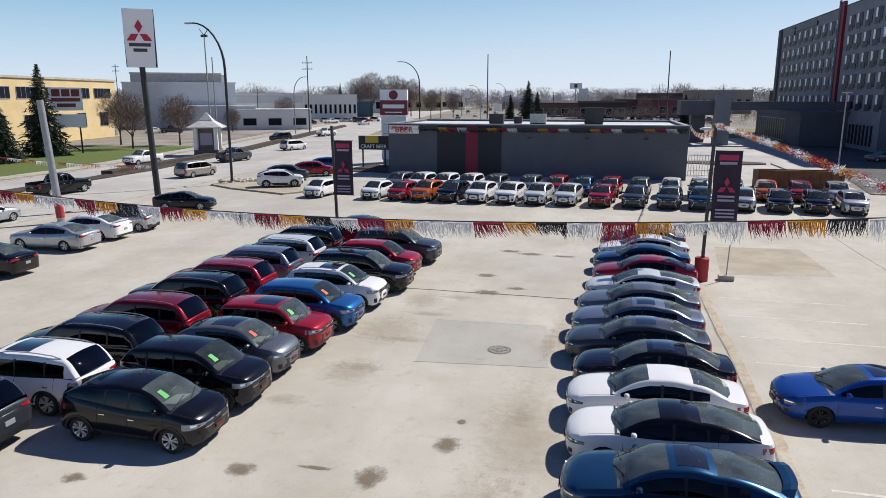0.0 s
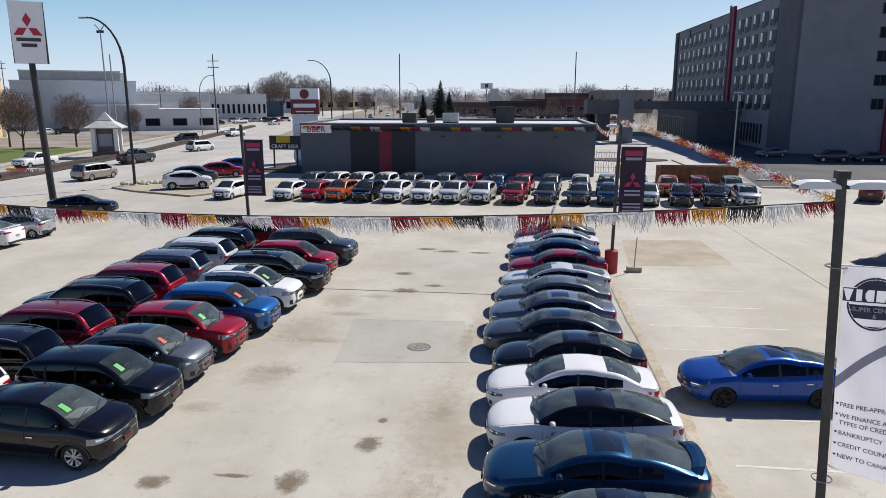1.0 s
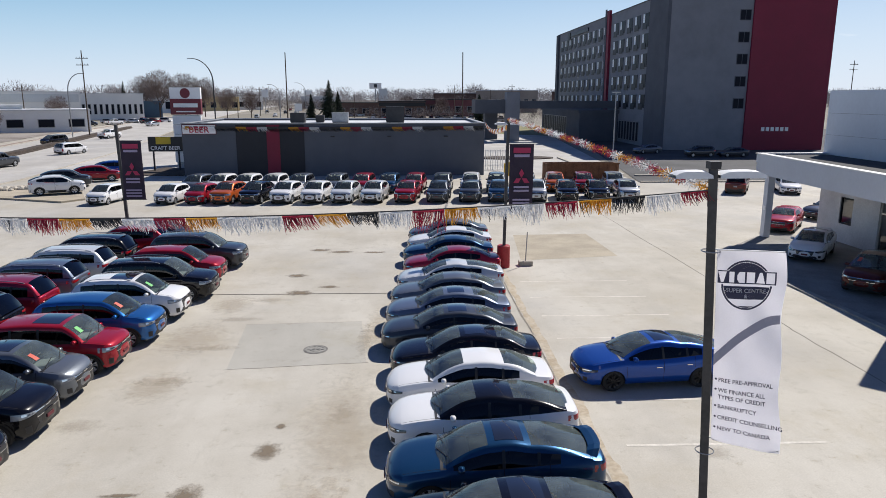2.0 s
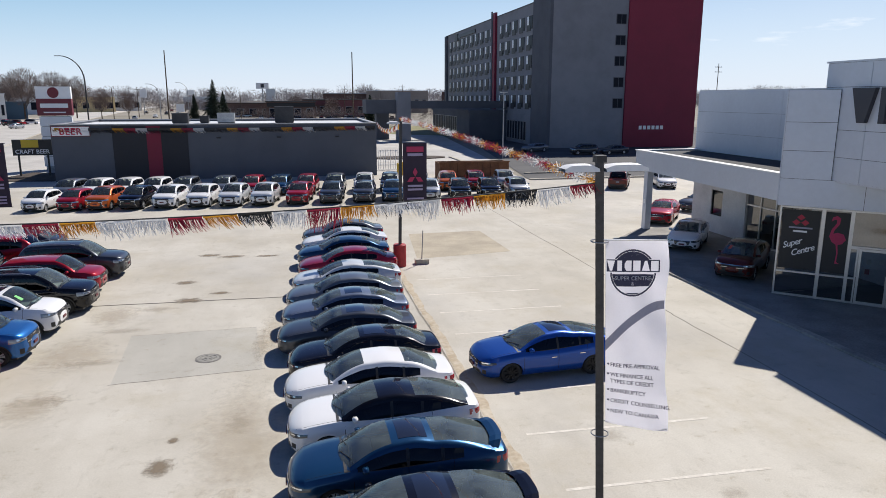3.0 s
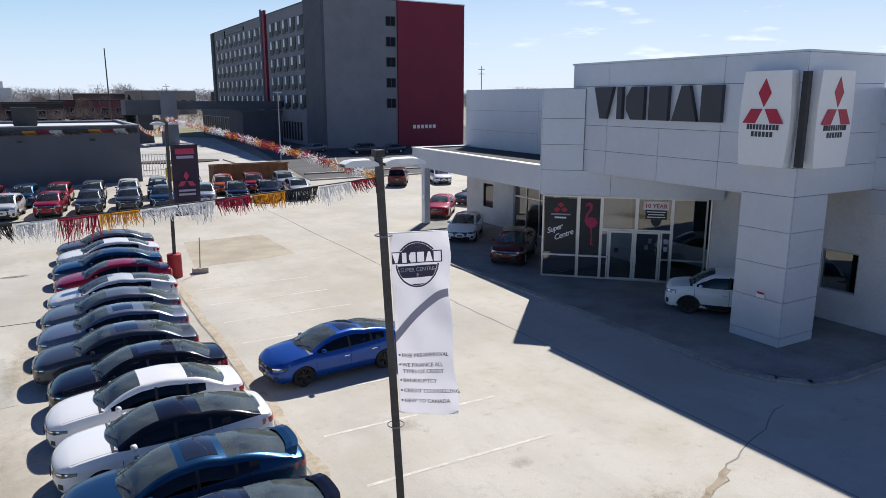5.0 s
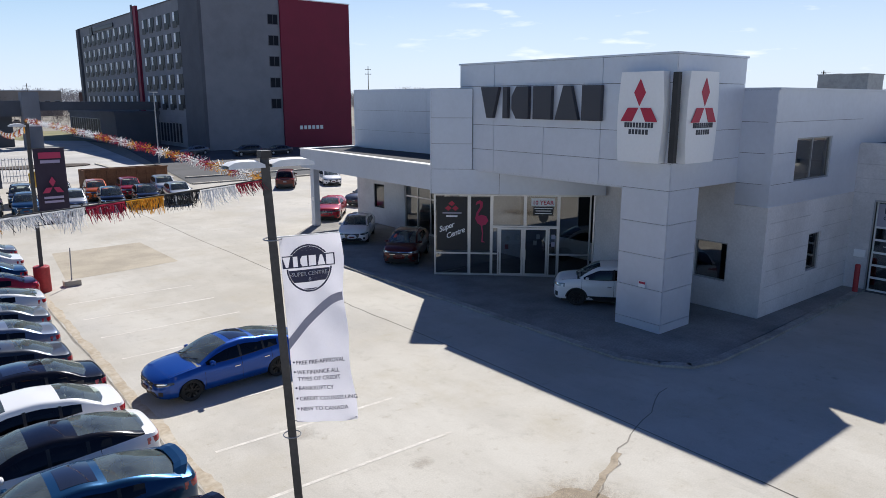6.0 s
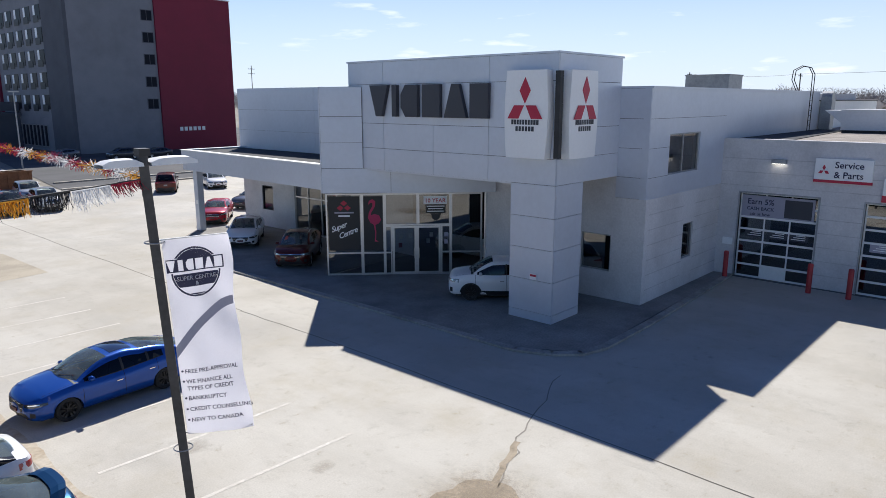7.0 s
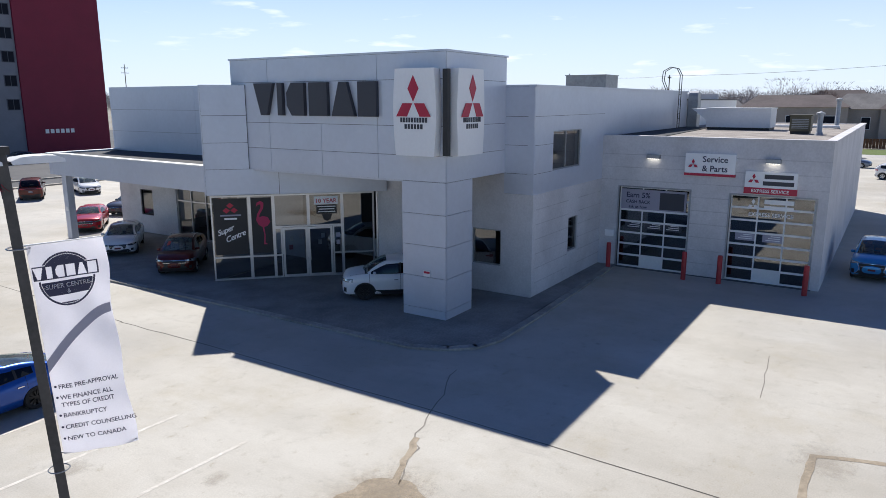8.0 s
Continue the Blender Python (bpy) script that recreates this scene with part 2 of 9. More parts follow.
M_BEERGREY = surface("blue_grey_cladding", (0.092, 0.104, 0.13), 0.7, var=0.06, scale=0.4, fine=12)
M_BEERDARK = surface("near_black_cladding", (0.022, 0.024, 0.032), 0.7, var=0.08, scale=0.4, fine=12)
M_WHITE = surface("white_metal", (0.80, 0.80, 0.79), 0.45, var=0.04, scale=0.6, fine=8, bump=0.02)
M_CREAM = surface("cream_brick", (0.66, 0.51, 0.27), 0.9, var=0.08, scale=0.2, fine=8)
M_ROOFGRAVEL = surface("roof_gravel", (0.36, 0.32, 0.28), 0.95, var=0.22, scale=0.8, fine=22, bump=1.0)
M_ROOFDARK = surface("roof_membrane_dark", (0.05, 0.05, 0.052), 0.9, var=0.15, scale=0.5, fine=10)
M_ROOFLIGHT = surface("roof_membrane_pale", (0.62, 0.64, 0.66), 0.7, var=0.10, scale=0.3, fine=6)
M_ALU = surface("anodised_aluminium", (0.62, 0.62, 0.62), 0.35, 0.8, var=0.04, scale=1, fine=12, bump=0.02)
M_STEELDARK = surface("dark_painted_steel", (0.035, 0.035, 0.038), 0.55, 0.2, var=0.12, scale=2, fine=14, bump=0.05)
M_POST = surface("weathered_bronze_steel", (0.062, 0.060, 0.062), 0.5, 0.2, var=0.16, scale=1.5, fine=12, bump=0.05)
M_STEELGREY = surface("galvanised_steel", (0.38, 0.39, 0.40), 0.5, 0.6, var=0.1, scale=2, fine=12, bump=0.05)
M_RUST = surface("rusty_steel", (0.20, 0.095, 0.05), 0.9, 0.1, var=0.2, scale=1.0, fine=8)
M_REDPAINT = surface("red_painted_steel", (0.42, 0.03, 0.035), 0.55, var=0.12, scale=1.5, fine=12, bump=0.05)
M_YELLOW = surface("safety_yellow_paint", (0.62, 0.40, 0.04), 0.55, var=0.1, scale=1.5, fine=12)
M_BARK = surface("bark", (0.115, 0.085, 0.062), 0.95, var=0.2, scale=2, fine=12, bump=1.0)
M_TWIG = surface("bare_twigs", (0.21, 0.155, 0.135), 0.95, var=0.18, scale=0.3, fine=6, bump=0)
M_SPRUCE = surface("spruce_needles", (0.028, 0.043, 0.024), 0.9, var=0.25, scale=0.8, fine=8, bump=0.3)
M_HEDGE = surface("dark_shrub_leaves", (0.07, 0.065, 0.04), 0.9, var=0.25, scale=0.8, fine=8, bump=0.3)
M_GLASSB = glazing("shop_glass", (0.42, 0.45, 0.47), 0.01, 2.5)
M_GLASSH = plain("curtained_window", (0.014, 0.017, 0.026), 0.35)
M_GLASSH.node_tree.nodes["Principled BSDF"].inputs["Specular IOR Level"].default_value = 0.05
M_CURTAIN = plain("pale_window_panel", (0.90, 0.91, 0.94), 0.5)
# dark colour stands in for unlit rooms behind the glass
M_INT = surface("dim_interior_surface", (0.11, 0.105, 0.10), 0.7, var=0.15, scale=0.5, fine=6, bump=0)
# last value: strength of the painted sky sheen on the glass
M_CARGLASS = glazing("car_glass", (0.88, 0.96, 0.92), 0.012, 1.9, 0.12)
# darker copy of car_glass: shade put into the front rows' windscreens
M_CARGLASS2 = glazing("shaded_windscreen", (0.58, 0.68, 0.65), 0.012, 1.75, 0.055)
M_CARGLASSD = glazing("privacy_glass", (0.05, 0.054, 0.06), 0.012, 1.55)
M_TRIMBLK = plain("black_plastic_trim", (0.018, 0.018, 0.019), 0.5)
M_SEAM = plain("panel_gap", (0.006, 0.006, 0.006), 0.9)
M_TYRE = plain("tyre_rubber", (0.016, 0.016, 0.016), 0.85)
M_RIM = plain("alloy_silver", (0.62, 0.63, 0.64), 0.38, 0.6)
M_RIMBLK = plain("alloy_black", (0.02, 0.02, 0.022), 0.35, 0.5)
M_CHROME = plain("chrome", (0.72, 0.73, 0.74), 0.12, 1.0)
M_LAMPCLR = plain("clear_lamp_lens", (0.26, 0.275, 0.29), 0.10, 0.25, 1.0)
M_LAMPDARK = plain("smoked_lamp_housing", (0.045, 0.048, 0.055), 0.12, 0.0, 1.0)
M_LAMPRED = plain("red_lamp_lens", (0.36, 0.010, 0.016), 0.16, 0.0, 0.6)
M_CABIN = plain("dark_cabin_fabric", (0.20, 0.21, 0.205), 0.8)
M_CABINL = plain("grey_cabin_fabric", (0.36, 0.36, 0.35), 0.8)
M_PLATE = plain("plate_face", (0.30, 0.31, 0.33), 0.5)
M_TAGG = plain("green_price_card", (0.12, 0.50, 0.13), 0.6)
M_TAGO = plain("orange_price_card", (0.60, 0.10, 0.06), 0.6)
M_SIGNWHITE = plain("sign_white", (0.86, 0.86, 0.86), 0.35)
M_SIGNRED = plain("sign_red", (0.46, 0.012, 0.05), 0.4)
M_SIGNINK = plain("sign_ink", (0.045, 0.047, 0.06), 0.5)
M_SIGNMAROON = plain("sign_maroon", (0.17, 0.018, 0.032), 0.45)
M_SIGNBLACK = plain("sign_black", (0.02, 0.02, 0.022), 0.5)
M_SIGNYEL = plain("sign_yellow", (0.72, 0.50, 0.03), 0.5)
M_BANNERW = thin_cloth("white_banner_cloth", (0.88, 0.87, 0.90), 0.62)
M_BANNERD = surface("dark_plum_banner_cloth", (0.045, 0.032, 0.055), 0.8, var=0.08, scale=1.5, fine=40, bump=0.1)
M_BANNERP = plain("pink_banner_print", (0.50, 0.05, 0.12), 0.8)
M_BANNERL = plain("lilac_banner_print", (0.42, 0.36, 0.50), 0.8)
M_BANNERG = plain("grey_lilac_swoosh", (0.36, 0.35, 0.42), 0.85)
M_NAVY = plain("navy_print", (0.045, 0.045, 0.085), 0.8)
M_FOIL = {
    "silver": thin_cloth("silver_fringe", (0.74, 0.74, 0.75), 0.35, 0.3),
    "red": thin_cloth("red_fringe", (0.33, 0.02, 0.05), 0.4, 0.35),
    "gold": thin_cloth("gold_fringe", (0.62, 0.30, 0.03), 0.4, 0.35),
    "black": thin_cloth("black_fringe", (0.02, 0.02, 0.023), 0.1, 0.35),
    "white": thin_cloth("white_fringe", (0.80, 0.80, 0.79), 0.5, 0.5),
}
PAINT = {
    "white": car_paint("paint_white", (0.78, 0.78, 0.78), 0.0, 0.3),
    "pearl": car_paint("paint_pearl", (0.66, 0.68, 0.69), 0.2, 0.3),
    "silver": car_paint("paint_silver", (0.46, 0.48, 0.50), 0.6, 0.32),
    "grey": car_paint("paint_grey", (0.15, 0.165, 0.185), 0.55, 0.34),
    "darkgrey": car_paint("paint_dark_grey", (0.055, 0.062, 0.075), 0.5, 0.34),
    "bluegrey": car_paint("paint_blue_grey", (0.16, 0.19, 0.25), 0.55, 0.34),
    "black": car_paint("paint_black", (0.004, 0.004, 0.006), 0.0, 0.2),
    "red": car_paint("paint_red", (0.31, 0.008, 0.020), 0.2, 0.3),
    "maroon": car_paint("paint_maroon", (0.19, 0.008, 0.02), 0.35, 0.3),
    "crimson": car_paint("paint_crimson", (0.30, 0.012, 0.035), 0.35, 0.3),
    "orange": car_paint("paint_orange", (0.55, 0.11, 0.02), 0.3, 0.3),
    "blue": car_paint("paint_blue", (0.009, 0.064, 0.31), 0.4, 0.3),
    "navy": car_paint("paint_navy", (0.008, 0.050, 0.12), 0.5, 0.3),
    "midblue": car_paint("paint_mid_blue", (0.018, 0.12, 0.36), 0.5, 0.3),
    "skyblue": car_paint("paint_sky_blue", (0.05, 0.26, 0.55), 0.4, 0.3),
    "brown": car_paint("paint_brown_red", (0.095, 0.015, 0.012), 0.35, 0.32),
    "tan": car_paint("paint_tan", (0.36, 0.33, 0.29), 0.5, 0.34),
}


# ---------------------------------------------------------------- mesh helpers
class Mesh:
    """Collects faces for one mesh object; all placed in the thing's own frame."""

    def __init__(self):
        self.v, self.f, self.m = [], [], []

    def vert(self, p):
        self.v.append(tuple(p))
        return len(self.v) - 1

    def face(self, pts, mat=0):
        self.f.append([self.vert(p) for p in pts])
        self.m.append(mat)

    def face_of(self, pts):
        self.face(pts)
        return self

    def box(self, x0, y0, z0, x1, y1, z1, mat=0):
        b = len(self.v)
        self.v += [(x, y, z) for z in (z0, z1) for x, y in ((x0, y0), (x1, y0), (x1, y1), (x0, y1))]
        for q in ((3, 2, 1, 0), (4, 5, 6, 7), (0, 1, 5, 4), (1, 2, 6, 5), (2, 3, 7, 6), (3, 0, 4, 7)):
            self.f.append([b + i for i in q])
            self.m.append(mat)
        return self

    def prism(self, poly, z0, z1, mat=0, top=True, bottom=True):
        """poly: counter-clockwise plan."""
        b, k = len(self.v), len(poly)
        self.v += [(x, y, z0) for x, y in poly] + [(x, y, z1) for x, y in poly]
        for i in range(k):
            j = (i + 1) % k
            self.f.append([b + i, b + j, b + k + j, b + k + i])
            self.m.append(mat)
        if top:
            self.f.append([b + k + i for i in range(k)])
            self.m.append(mat)
        if bottom:
            self.f.append([b + i for i in reversed(range(k))])
            self.m.append(mat)
        return self

    def tube(self, a, c, r0, r1=None, n=10, mat=0, caps=True):
        a, c = Vector(a), Vector(c)
        r1 = r0 if r1 is None else r1
        w = (c - a).normalized()
        u = w.orthogonal().normalized()
        t = w.cross(u)
        b = len(self.v)
        for p, r in ((a, r0), (c, r1)):
            for i in range(n):
                q = 2 * math.pi * i / n
                self.v.append(tuple(p + u * (r * math.cos(q)) + t * (r * math.sin(q))))
        for i in range(n):
            j = (i + 1) % n
            self.f.append([b + i, b + j, b + n + j, b + n + i])
            self.m.append(mat)
        if caps:
            self.f.append([b + i for i in reversed(range(n))])
            self.f.append([b + n + i for i in range(n)])
            self.m += [mat, mat]
        return self

    def lathe(self, prof, n=24, axis="y", mat=0, centre=(0, 0, 0)):
        """prof: (radius, height along the axis)."""
        b, k = len(self.v), len(prof)
        cx, cy, cz = centre
        for i in range(n):
            q = 2 * math.pi * i / n
            for r, h in prof:
                p = (r * math.cos(q), h, r * math.sin(q)) if axis == "y" else (r * math.cos(q), r * math.sin(q), h)
                self.v.append((p[0] + cx, p[1] + cy, p[2] + cz))
        for i in range(n):
            j = (i + 1) % n
            for s in range(k - 1):
                q = [b + i * k + s, b + i * k + s + 1, b + j * k + s + 1, b + j * k + s]
                self.f.append(q if axis == "y" else q[::-1])
                self.m.append(mat)
        return self

    def grid(self, rows, mat=0, flip=False):
        b, h, w = len(self.v), len(rows), len(rows[0])
        for r in rows:
            self.v += [tuple(p) for p in r]
        for i in range(h - 1):
            for j in range(w - 1):
                q = [b + i * w + j, b + i * w + j + 1, b + (i + 1) * w + j + 1, b + (i + 1) * w + j]
                self.f.append(q[::-1] if flip else q)
                self.m.append(mat)
        return self

    def sweep(self, pts, r, n=6, mat=0):
        """One bent bar through the points."""
        pts = [Vector(p) for p in pts]
        b = len(self.v)
        for i, p in enumerate(pts):
            w = (pts[min(i + 1, len(pts) - 1)] - pts[max(i - 1, 0)]).normalized()
            u = w.cross(Vector((0, 0, 1)))
            u = u.normalized() if u.length > 1e-5 else Vector((1, 0, 0))
            t = u.cross(w)
            self.v += [tuple(p + u * (r * math.cos(2 * math.pi * k / n)) + t * (r * math.sin(2 * math.pi * k / n))) for k in range(n)]
        for i in range(len(pts) - 1):
            for k in range(n):
                j = (k + 1) % n
                self.f.append([b + i * n + k, b + (i + 1) * n + k, b + (i + 1) * n + j, b + i * n + j])
                self.m.append(mat)
        self.f += [[b + k for k in range(n)], [b + (len(pts) - 1) * n + k for k in reversed(range(n))]]
        self.m += [mat, mat]
        return self

    def data(self, name, mats, smooth=None, weld=True):
        me = bpy.data.meshes.new(name)
        me.from_pydata(self.v, [], self.f)
        for m in mats:
            me.materials.append(m)
        if len(mats) > 1:
            me.polygons.foreach_set("material_index", self.m)
        if smooth is not None:
            bm = bmesh.new()
            bm.from_mesh(me)
            if weld:
                bmesh.ops.remove_doubles(bm, verts=bm.verts, dist=0.0004)
            lim = radians(smooth)
            for f in bm.faces:
                f.smooth = True
            for e in bm.edges:
                if len(e.link_faces) == 2 and e.calc_face_angle(0.0) > lim:
                    e.smooth = False
            bm.to_mesh(me)
            bm.free()
        me.update()
        return me


def part(name, mesh, material, parent=None, label="", smooth=None):
    """Links a Mesh as ONE object under a thing or a part."""
    mats = material if isinstance(material, (list, tuple)) else [material]
    data = mesh if isinstance(mesh, bpy.types.Mesh) else mesh.data(name, mats, smooth)
    ob = new(name, data)
    if parent is not None:
        ob.parent = parent
    if label:
        tagged(ob, label)
    return ob


def thing(name, at, label, category, group="", kind="", turn=0.0):
    ob = new(name)
    ob.empty_display_size = 0.2
    ob.matrix_basis = pose(at[0], at[1], at[2] if len(at) > 2 else 0.0, 0, 0, turn)
    return tagged(ob, label, category, group, kind)


def text_mesh(words, size, extrude=0.0, align="LEFT", spread=1.0, slant=0.0):
    """The words as a mesh in the xy plane, of that cap size."""
    cu = bpy.data.curves.new("words", "FONT")
    cu.body = words
    cu.size = size
    cu.extrude = extrude
    cu.offset = size * 0.014
    cu.align_x = align
    cu.space_character = spread
    cu.shear = slant
    cu.resolution_u = 3
    ob = bpy.data.objects.new("words", cu)
    scene.collection.objects.link(ob)
    bpy.context.view_layer.update()
    me = bpy.data.meshes.new_from_object(ob.evaluated_get(bpy.context.evaluated_depsgraph_get()))
    bpy.data.objects.remove(ob)
    return me


def words_on(parent, words, size, m, material, align="CENTER", extrude=0.003, spread=1.0, name="lettering", slant=0.0):
    me = text_mesh(words, size, extrude, align, spread, slant)
    me.materials.clear()
    me.materials.append(material)
    ob = new(name, me)
    ob.parent = parent
    ob.matrix_basis = m
    return ob


def wall_face(x, y, z, yaw):
    """The pose of a flat thing on an upright wall: its x runs along the wall, its y goes up, its z comes out of the wall,
    whose outward direction is yaw degrees from +x."""
    return pose(x, y, z, 90, 0, yaw + 90)

# ---------------------------------------------------------------- ground
def sheet(name, poly, z, material, label, category="ground", thick=0.0):
    m = Mesh()
    if thick:
        m.prism(poly, z - thick, z)
    else:
        m.face([(x, y, z) for x, y in poly])
    ob = new(name, m.data(name, [material]))
    return tagged(ob, label, category, kind="structure")


ROADC = [(-50, -60), (-50.5, 40), (-50.5, 75), (-55, 110), (-73, 205), (-92, 330), (-108, 460), (-128, 700), (-170, 1500)]


def side_line(line, off):
    pts = [Vector((x, y, 0)) for x, y in line]
    out = []
    for i, p in enumerate(pts):
        d = (pts[min(i + 1, len(pts) - 1)] - pts[max(i - 1, 0)]).normalized()
        out.append((p.x + d.y * off, p.y - d.x * off))
    return out


def ribbon(name, line, off0, off1, z, material, label, category="road", thick=0.0):
    """A strip along a line, between two distances to its right."""
    a, b = side_line(line, off0), side_line(line, off1)
    m = Mesh()
    for i in range(len(a) - 1):
        m.face([(*a[i], z), (*b[i], z), (*b[i + 1], z), (*a[i + 1], z)])
        if thick:
            m.face([(*a[i + 1], z - thick), (*a[i + 1], z), (*a[i], z), (*a[i], z - thick)])
            m.face([(*b[i], z - thick), (*b[i], z), (*b[i + 1], z), (*b[i + 1], z - thick)])
    if thick:
        m.face([(*a[0], z - thick), (*b[0], z - thick), (*b[0], z), (*a[0], z)])
    ob = new(name, m.data(name, [material]))
    return tagged(ob, label, category, kind="structure")


M_YARD = surface("gravel_yard", (0.30, 0.27, 0.24), 0.95, var=0.25, scale=0.12, fine=3.0, bump=0.4, stain=(0.17, 0.14, 0.115))
M_VERGE = surface("stony_verge", (0.22, 0.15, 0.115), 0.95, var=0.3, scale=0.45, fine=3.0, bump=0.8, stain=(0.42, 0.39, 0.35))
sheet("ground", [(-2500, -2500), (2500, -2500), (2500, 2500), (-2500, 2500)], -0.05, M_DIRT, "flat prairie soil and dry ground to the horizon")
sheet("pavement_lot", [(-39.6, -60), (120, -60), (120, 70), (24.5, 70), (24.5, 78), (-23, 78), (-39.6, 78)], 0.0, M_CONC,
      "pale stained concrete of the car lot with oil spots", "pavement")
sheet("pavement_shop", [(-39.7, 78.0), (24.5, 78.0), (34.5, 160), (-23, 160), (-54.5, 160), (-44.4, 110)], -0.004, M_ROAD, "pale pavement round the shop", "pavement")
sheet("pavement_hotel", [(24.5, 70), (120, 70), (120, 205), (30, 205), (36, 140)], -0.008, M_ASPH, "dark asphalt forecourt of the hotel", "pavement")
ribbon("road", ROADC, -10.5, 10.9, -0.012, M_ROAD, "wide pale concrete street with traffic lanes")
ribbon("median", ROADC[:5], -4.2, -2.2, 0.14, M_MULCH, "raised median of dark soil along the street", "median", 0.2)
ribbon("median", [(-51.6, 70), (-55, 110), (-64, 155), (-73, 205)], -3.9, -2.5, 0.48, M_MULCH, "low dark earth mound on the median", "median", 0.43)
for off, nm in ((-10.6, "kerb"), (10.9, "kerb")):
    ribbon(nm, ROADC[:7], off - 0.2, off + 0.0, 0.09, M_KERB, "low concrete kerb along the street", "kerb", 0.2)
ribbon("sidewalk", ROADC[:6], -14.4, -12.2, 0.05, M_KERB, "concrete footpath along the street", "sidewalk", 0.2)
ribbon("verge", ROADC[:6], -12.2, -10.8, 0.04, M_VERGE, "worn stony strip of brown soil by the street", "verge", 0.2)
LAWN_LINE = [(-50.5, 40), (-50.5, 75), (-54.8, 109), (-56.6, 118)]
YARD_LINE = [(-56.6, 118), (-64, 155), (-73, 205)]
sheet("yard", side_line(YARD_LINE, -40)[::-1] + side_line(YARD_LINE, -14.4), 0.02, M_YARD, "bare gravel yard before the low white offices", "yard")
sheet("lawn", side_line(LAWN_LINE, -34)[::-1] + side_line(LAWN_LINE, -14.4), 0.03, M_GRASS, "green lawn before the cream building", "lawn")

# paint, joints, stains and patches of the lot
for i, y in enumerate((13.1, 15.75, 18.4, 21.05, 23.7, 26.35, 29.0, 31.65)):
    sheet("bay_line", [(5.5, y - 0.05), (10.6, y - 0.05 - 0.12), (10.6, y + 0.05 - 0.12), (5.5, y + 0.05)], 0.004, M_LINE, "worn white bay line on concrete", "bay line")


def strip(name, pts, w, z, material, label, category):
    """A thin crooked line on the ground."""
    m = Mesh()
    for (x0, y0), (x1, y1) in zip(pts, pts[1:]):
        d = Vector((x1 - x0, y1 - y0, 0)).normalized()
        nx, ny = -d.y * w / 2, d.x * w / 2
        m.face([(x0 - nx, y0 - ny, z), (x1 - nx, y1 - ny, z), (x1 + nx, y1 + ny, z), (x0 + nx, y0 + ny, z)][::-1])
        if m.f and (Vector(m.v[m.f[-1][1]]) - Vector(m.v[m.f[-1][0]])).cross(Vector(m.v[m.f[-1][2]]) - Vector(m.v[m.f[-1][1]])).z < 0:
            m.f[-1].reverse()
    return tagged(new(name, m.data(name, [material])), label, category, kind="structure")


def wander(a, b, n, amp, seed):
    r = random.Random(seed)
    return [(mixl(a[0], b[0], i / n) + (r.uniform(-amp, amp) if 0 < i < n else 0), mixl(a[1], b[1], i / n) + (r.uniform(-amp, amp) if 0 < i < n else 0)) for i in range(n + 1)]


def mixl(a, b, t):
    return a + (b - a) * t


JL = "dark sealed joint between concrete slabs"
strip("slab_joint", wander((-8.6, 30.2), (0.0, 30.0), 6, 0.03, 1), 0.09, 0.004, M_JOINT, JL, "joint")
strip("slab_joint", wander((14.5, 24.2), (14.6, 19.3), 6, 0.03, 2), 0.03, 0.004, M_JOINT, JL, "joint")
strip("slab_joint", wander((14.95, 56.0), (14.55, 24.2), 10, 0.05, 3), 0.035, 0.004, M_JOINT, JL, "joint")
strip("slab_joint", wander((14.4, 6.8), (14.0, -4.0), 8, 0.03, 4), 0.04, 0.004, M_JOINT, JL, "joint")
strip("slab_joint", wander((14.6, 19.3), (14.4, 6.8), 8, 0.03, 5), 0.025, 0.004, M_JOINT, JL, "joint")
def ragged(name, pts, w, rag, z, material, label, category, seed, step=0.25):
    """A ground strip with frayed edges."""
    left, right = [], []
    run = 0.0
    for (x0, y0), (x1, y1) in zip(pts, pts[1:]):
        ln = math.hypot(x1 - x0, y1 - y0)
        k = max(1, int(ln / step))
        nx, ny = -(y1 - y0) / ln, (x1 - x0) / ln
        for i in range(k + (1 if (x1, y1) == pts[-1] else 0)):
            t = i / k
            x, y = mixl(x0, x1, t), mixl(y0, y1, t)
            a = w / 2 * (1 + rag * (noise.noise((run * 0.8, seed, 0)) + 0.7 * noise.noise((run * 3.1, seed, 5))))
            b = w / 2 * (1 + rag * (noise.noise((run * 0.9, seed, 9)) + 0.7 * noise.noise((run * 2.7, seed, 14))))
            left.append((x + nx * a, y + ny * a, z))
            right.append((x - nx * b, y - ny * b, z))
            run += ln / k
    m = Mesh().grid([right, left])
    return tagged(new(name, m.data(name, [material])), label, category, kind="structure")


M_TRENCH = surface("brown_patched_concrete", (0.36, 0.30, 0.22), 0.95, var=0.2, scale=2.0, fine=9, stain=(0.27, 0.22, 0.155))
M_CRACK = surface("hairline_crack", (0.26, 0.235, 0.20), 0.9, var=0.2, scale=2, fine=10)
strip("slab_joint", wander((-5.75, 21.36), (-1.2, 21.74), 8, 0.03, 6), 0.026, 0.004, M_CRACK, JL, "joint")
strip("slab_joint", wander((-6.0, 25.95), (-1.6, 26.03), 8, 0.03, 7), 0.02, 0.004, M_CRACK, JL, "joint")
strip("pavement_crack", wander((17.3, 11.1), (14.0, 10.0), 7, 0.10, 8), 0.03, 0.005, M_CRACK, "thin branching crack in the concrete", "crack")
strip("pavement_crack", wander((14.0, 10.0), (11.0, 8.7), 8, 0.12, 9), 0.04, 0.005, M_CRACK, "thin branching crack in the concrete", "crack")
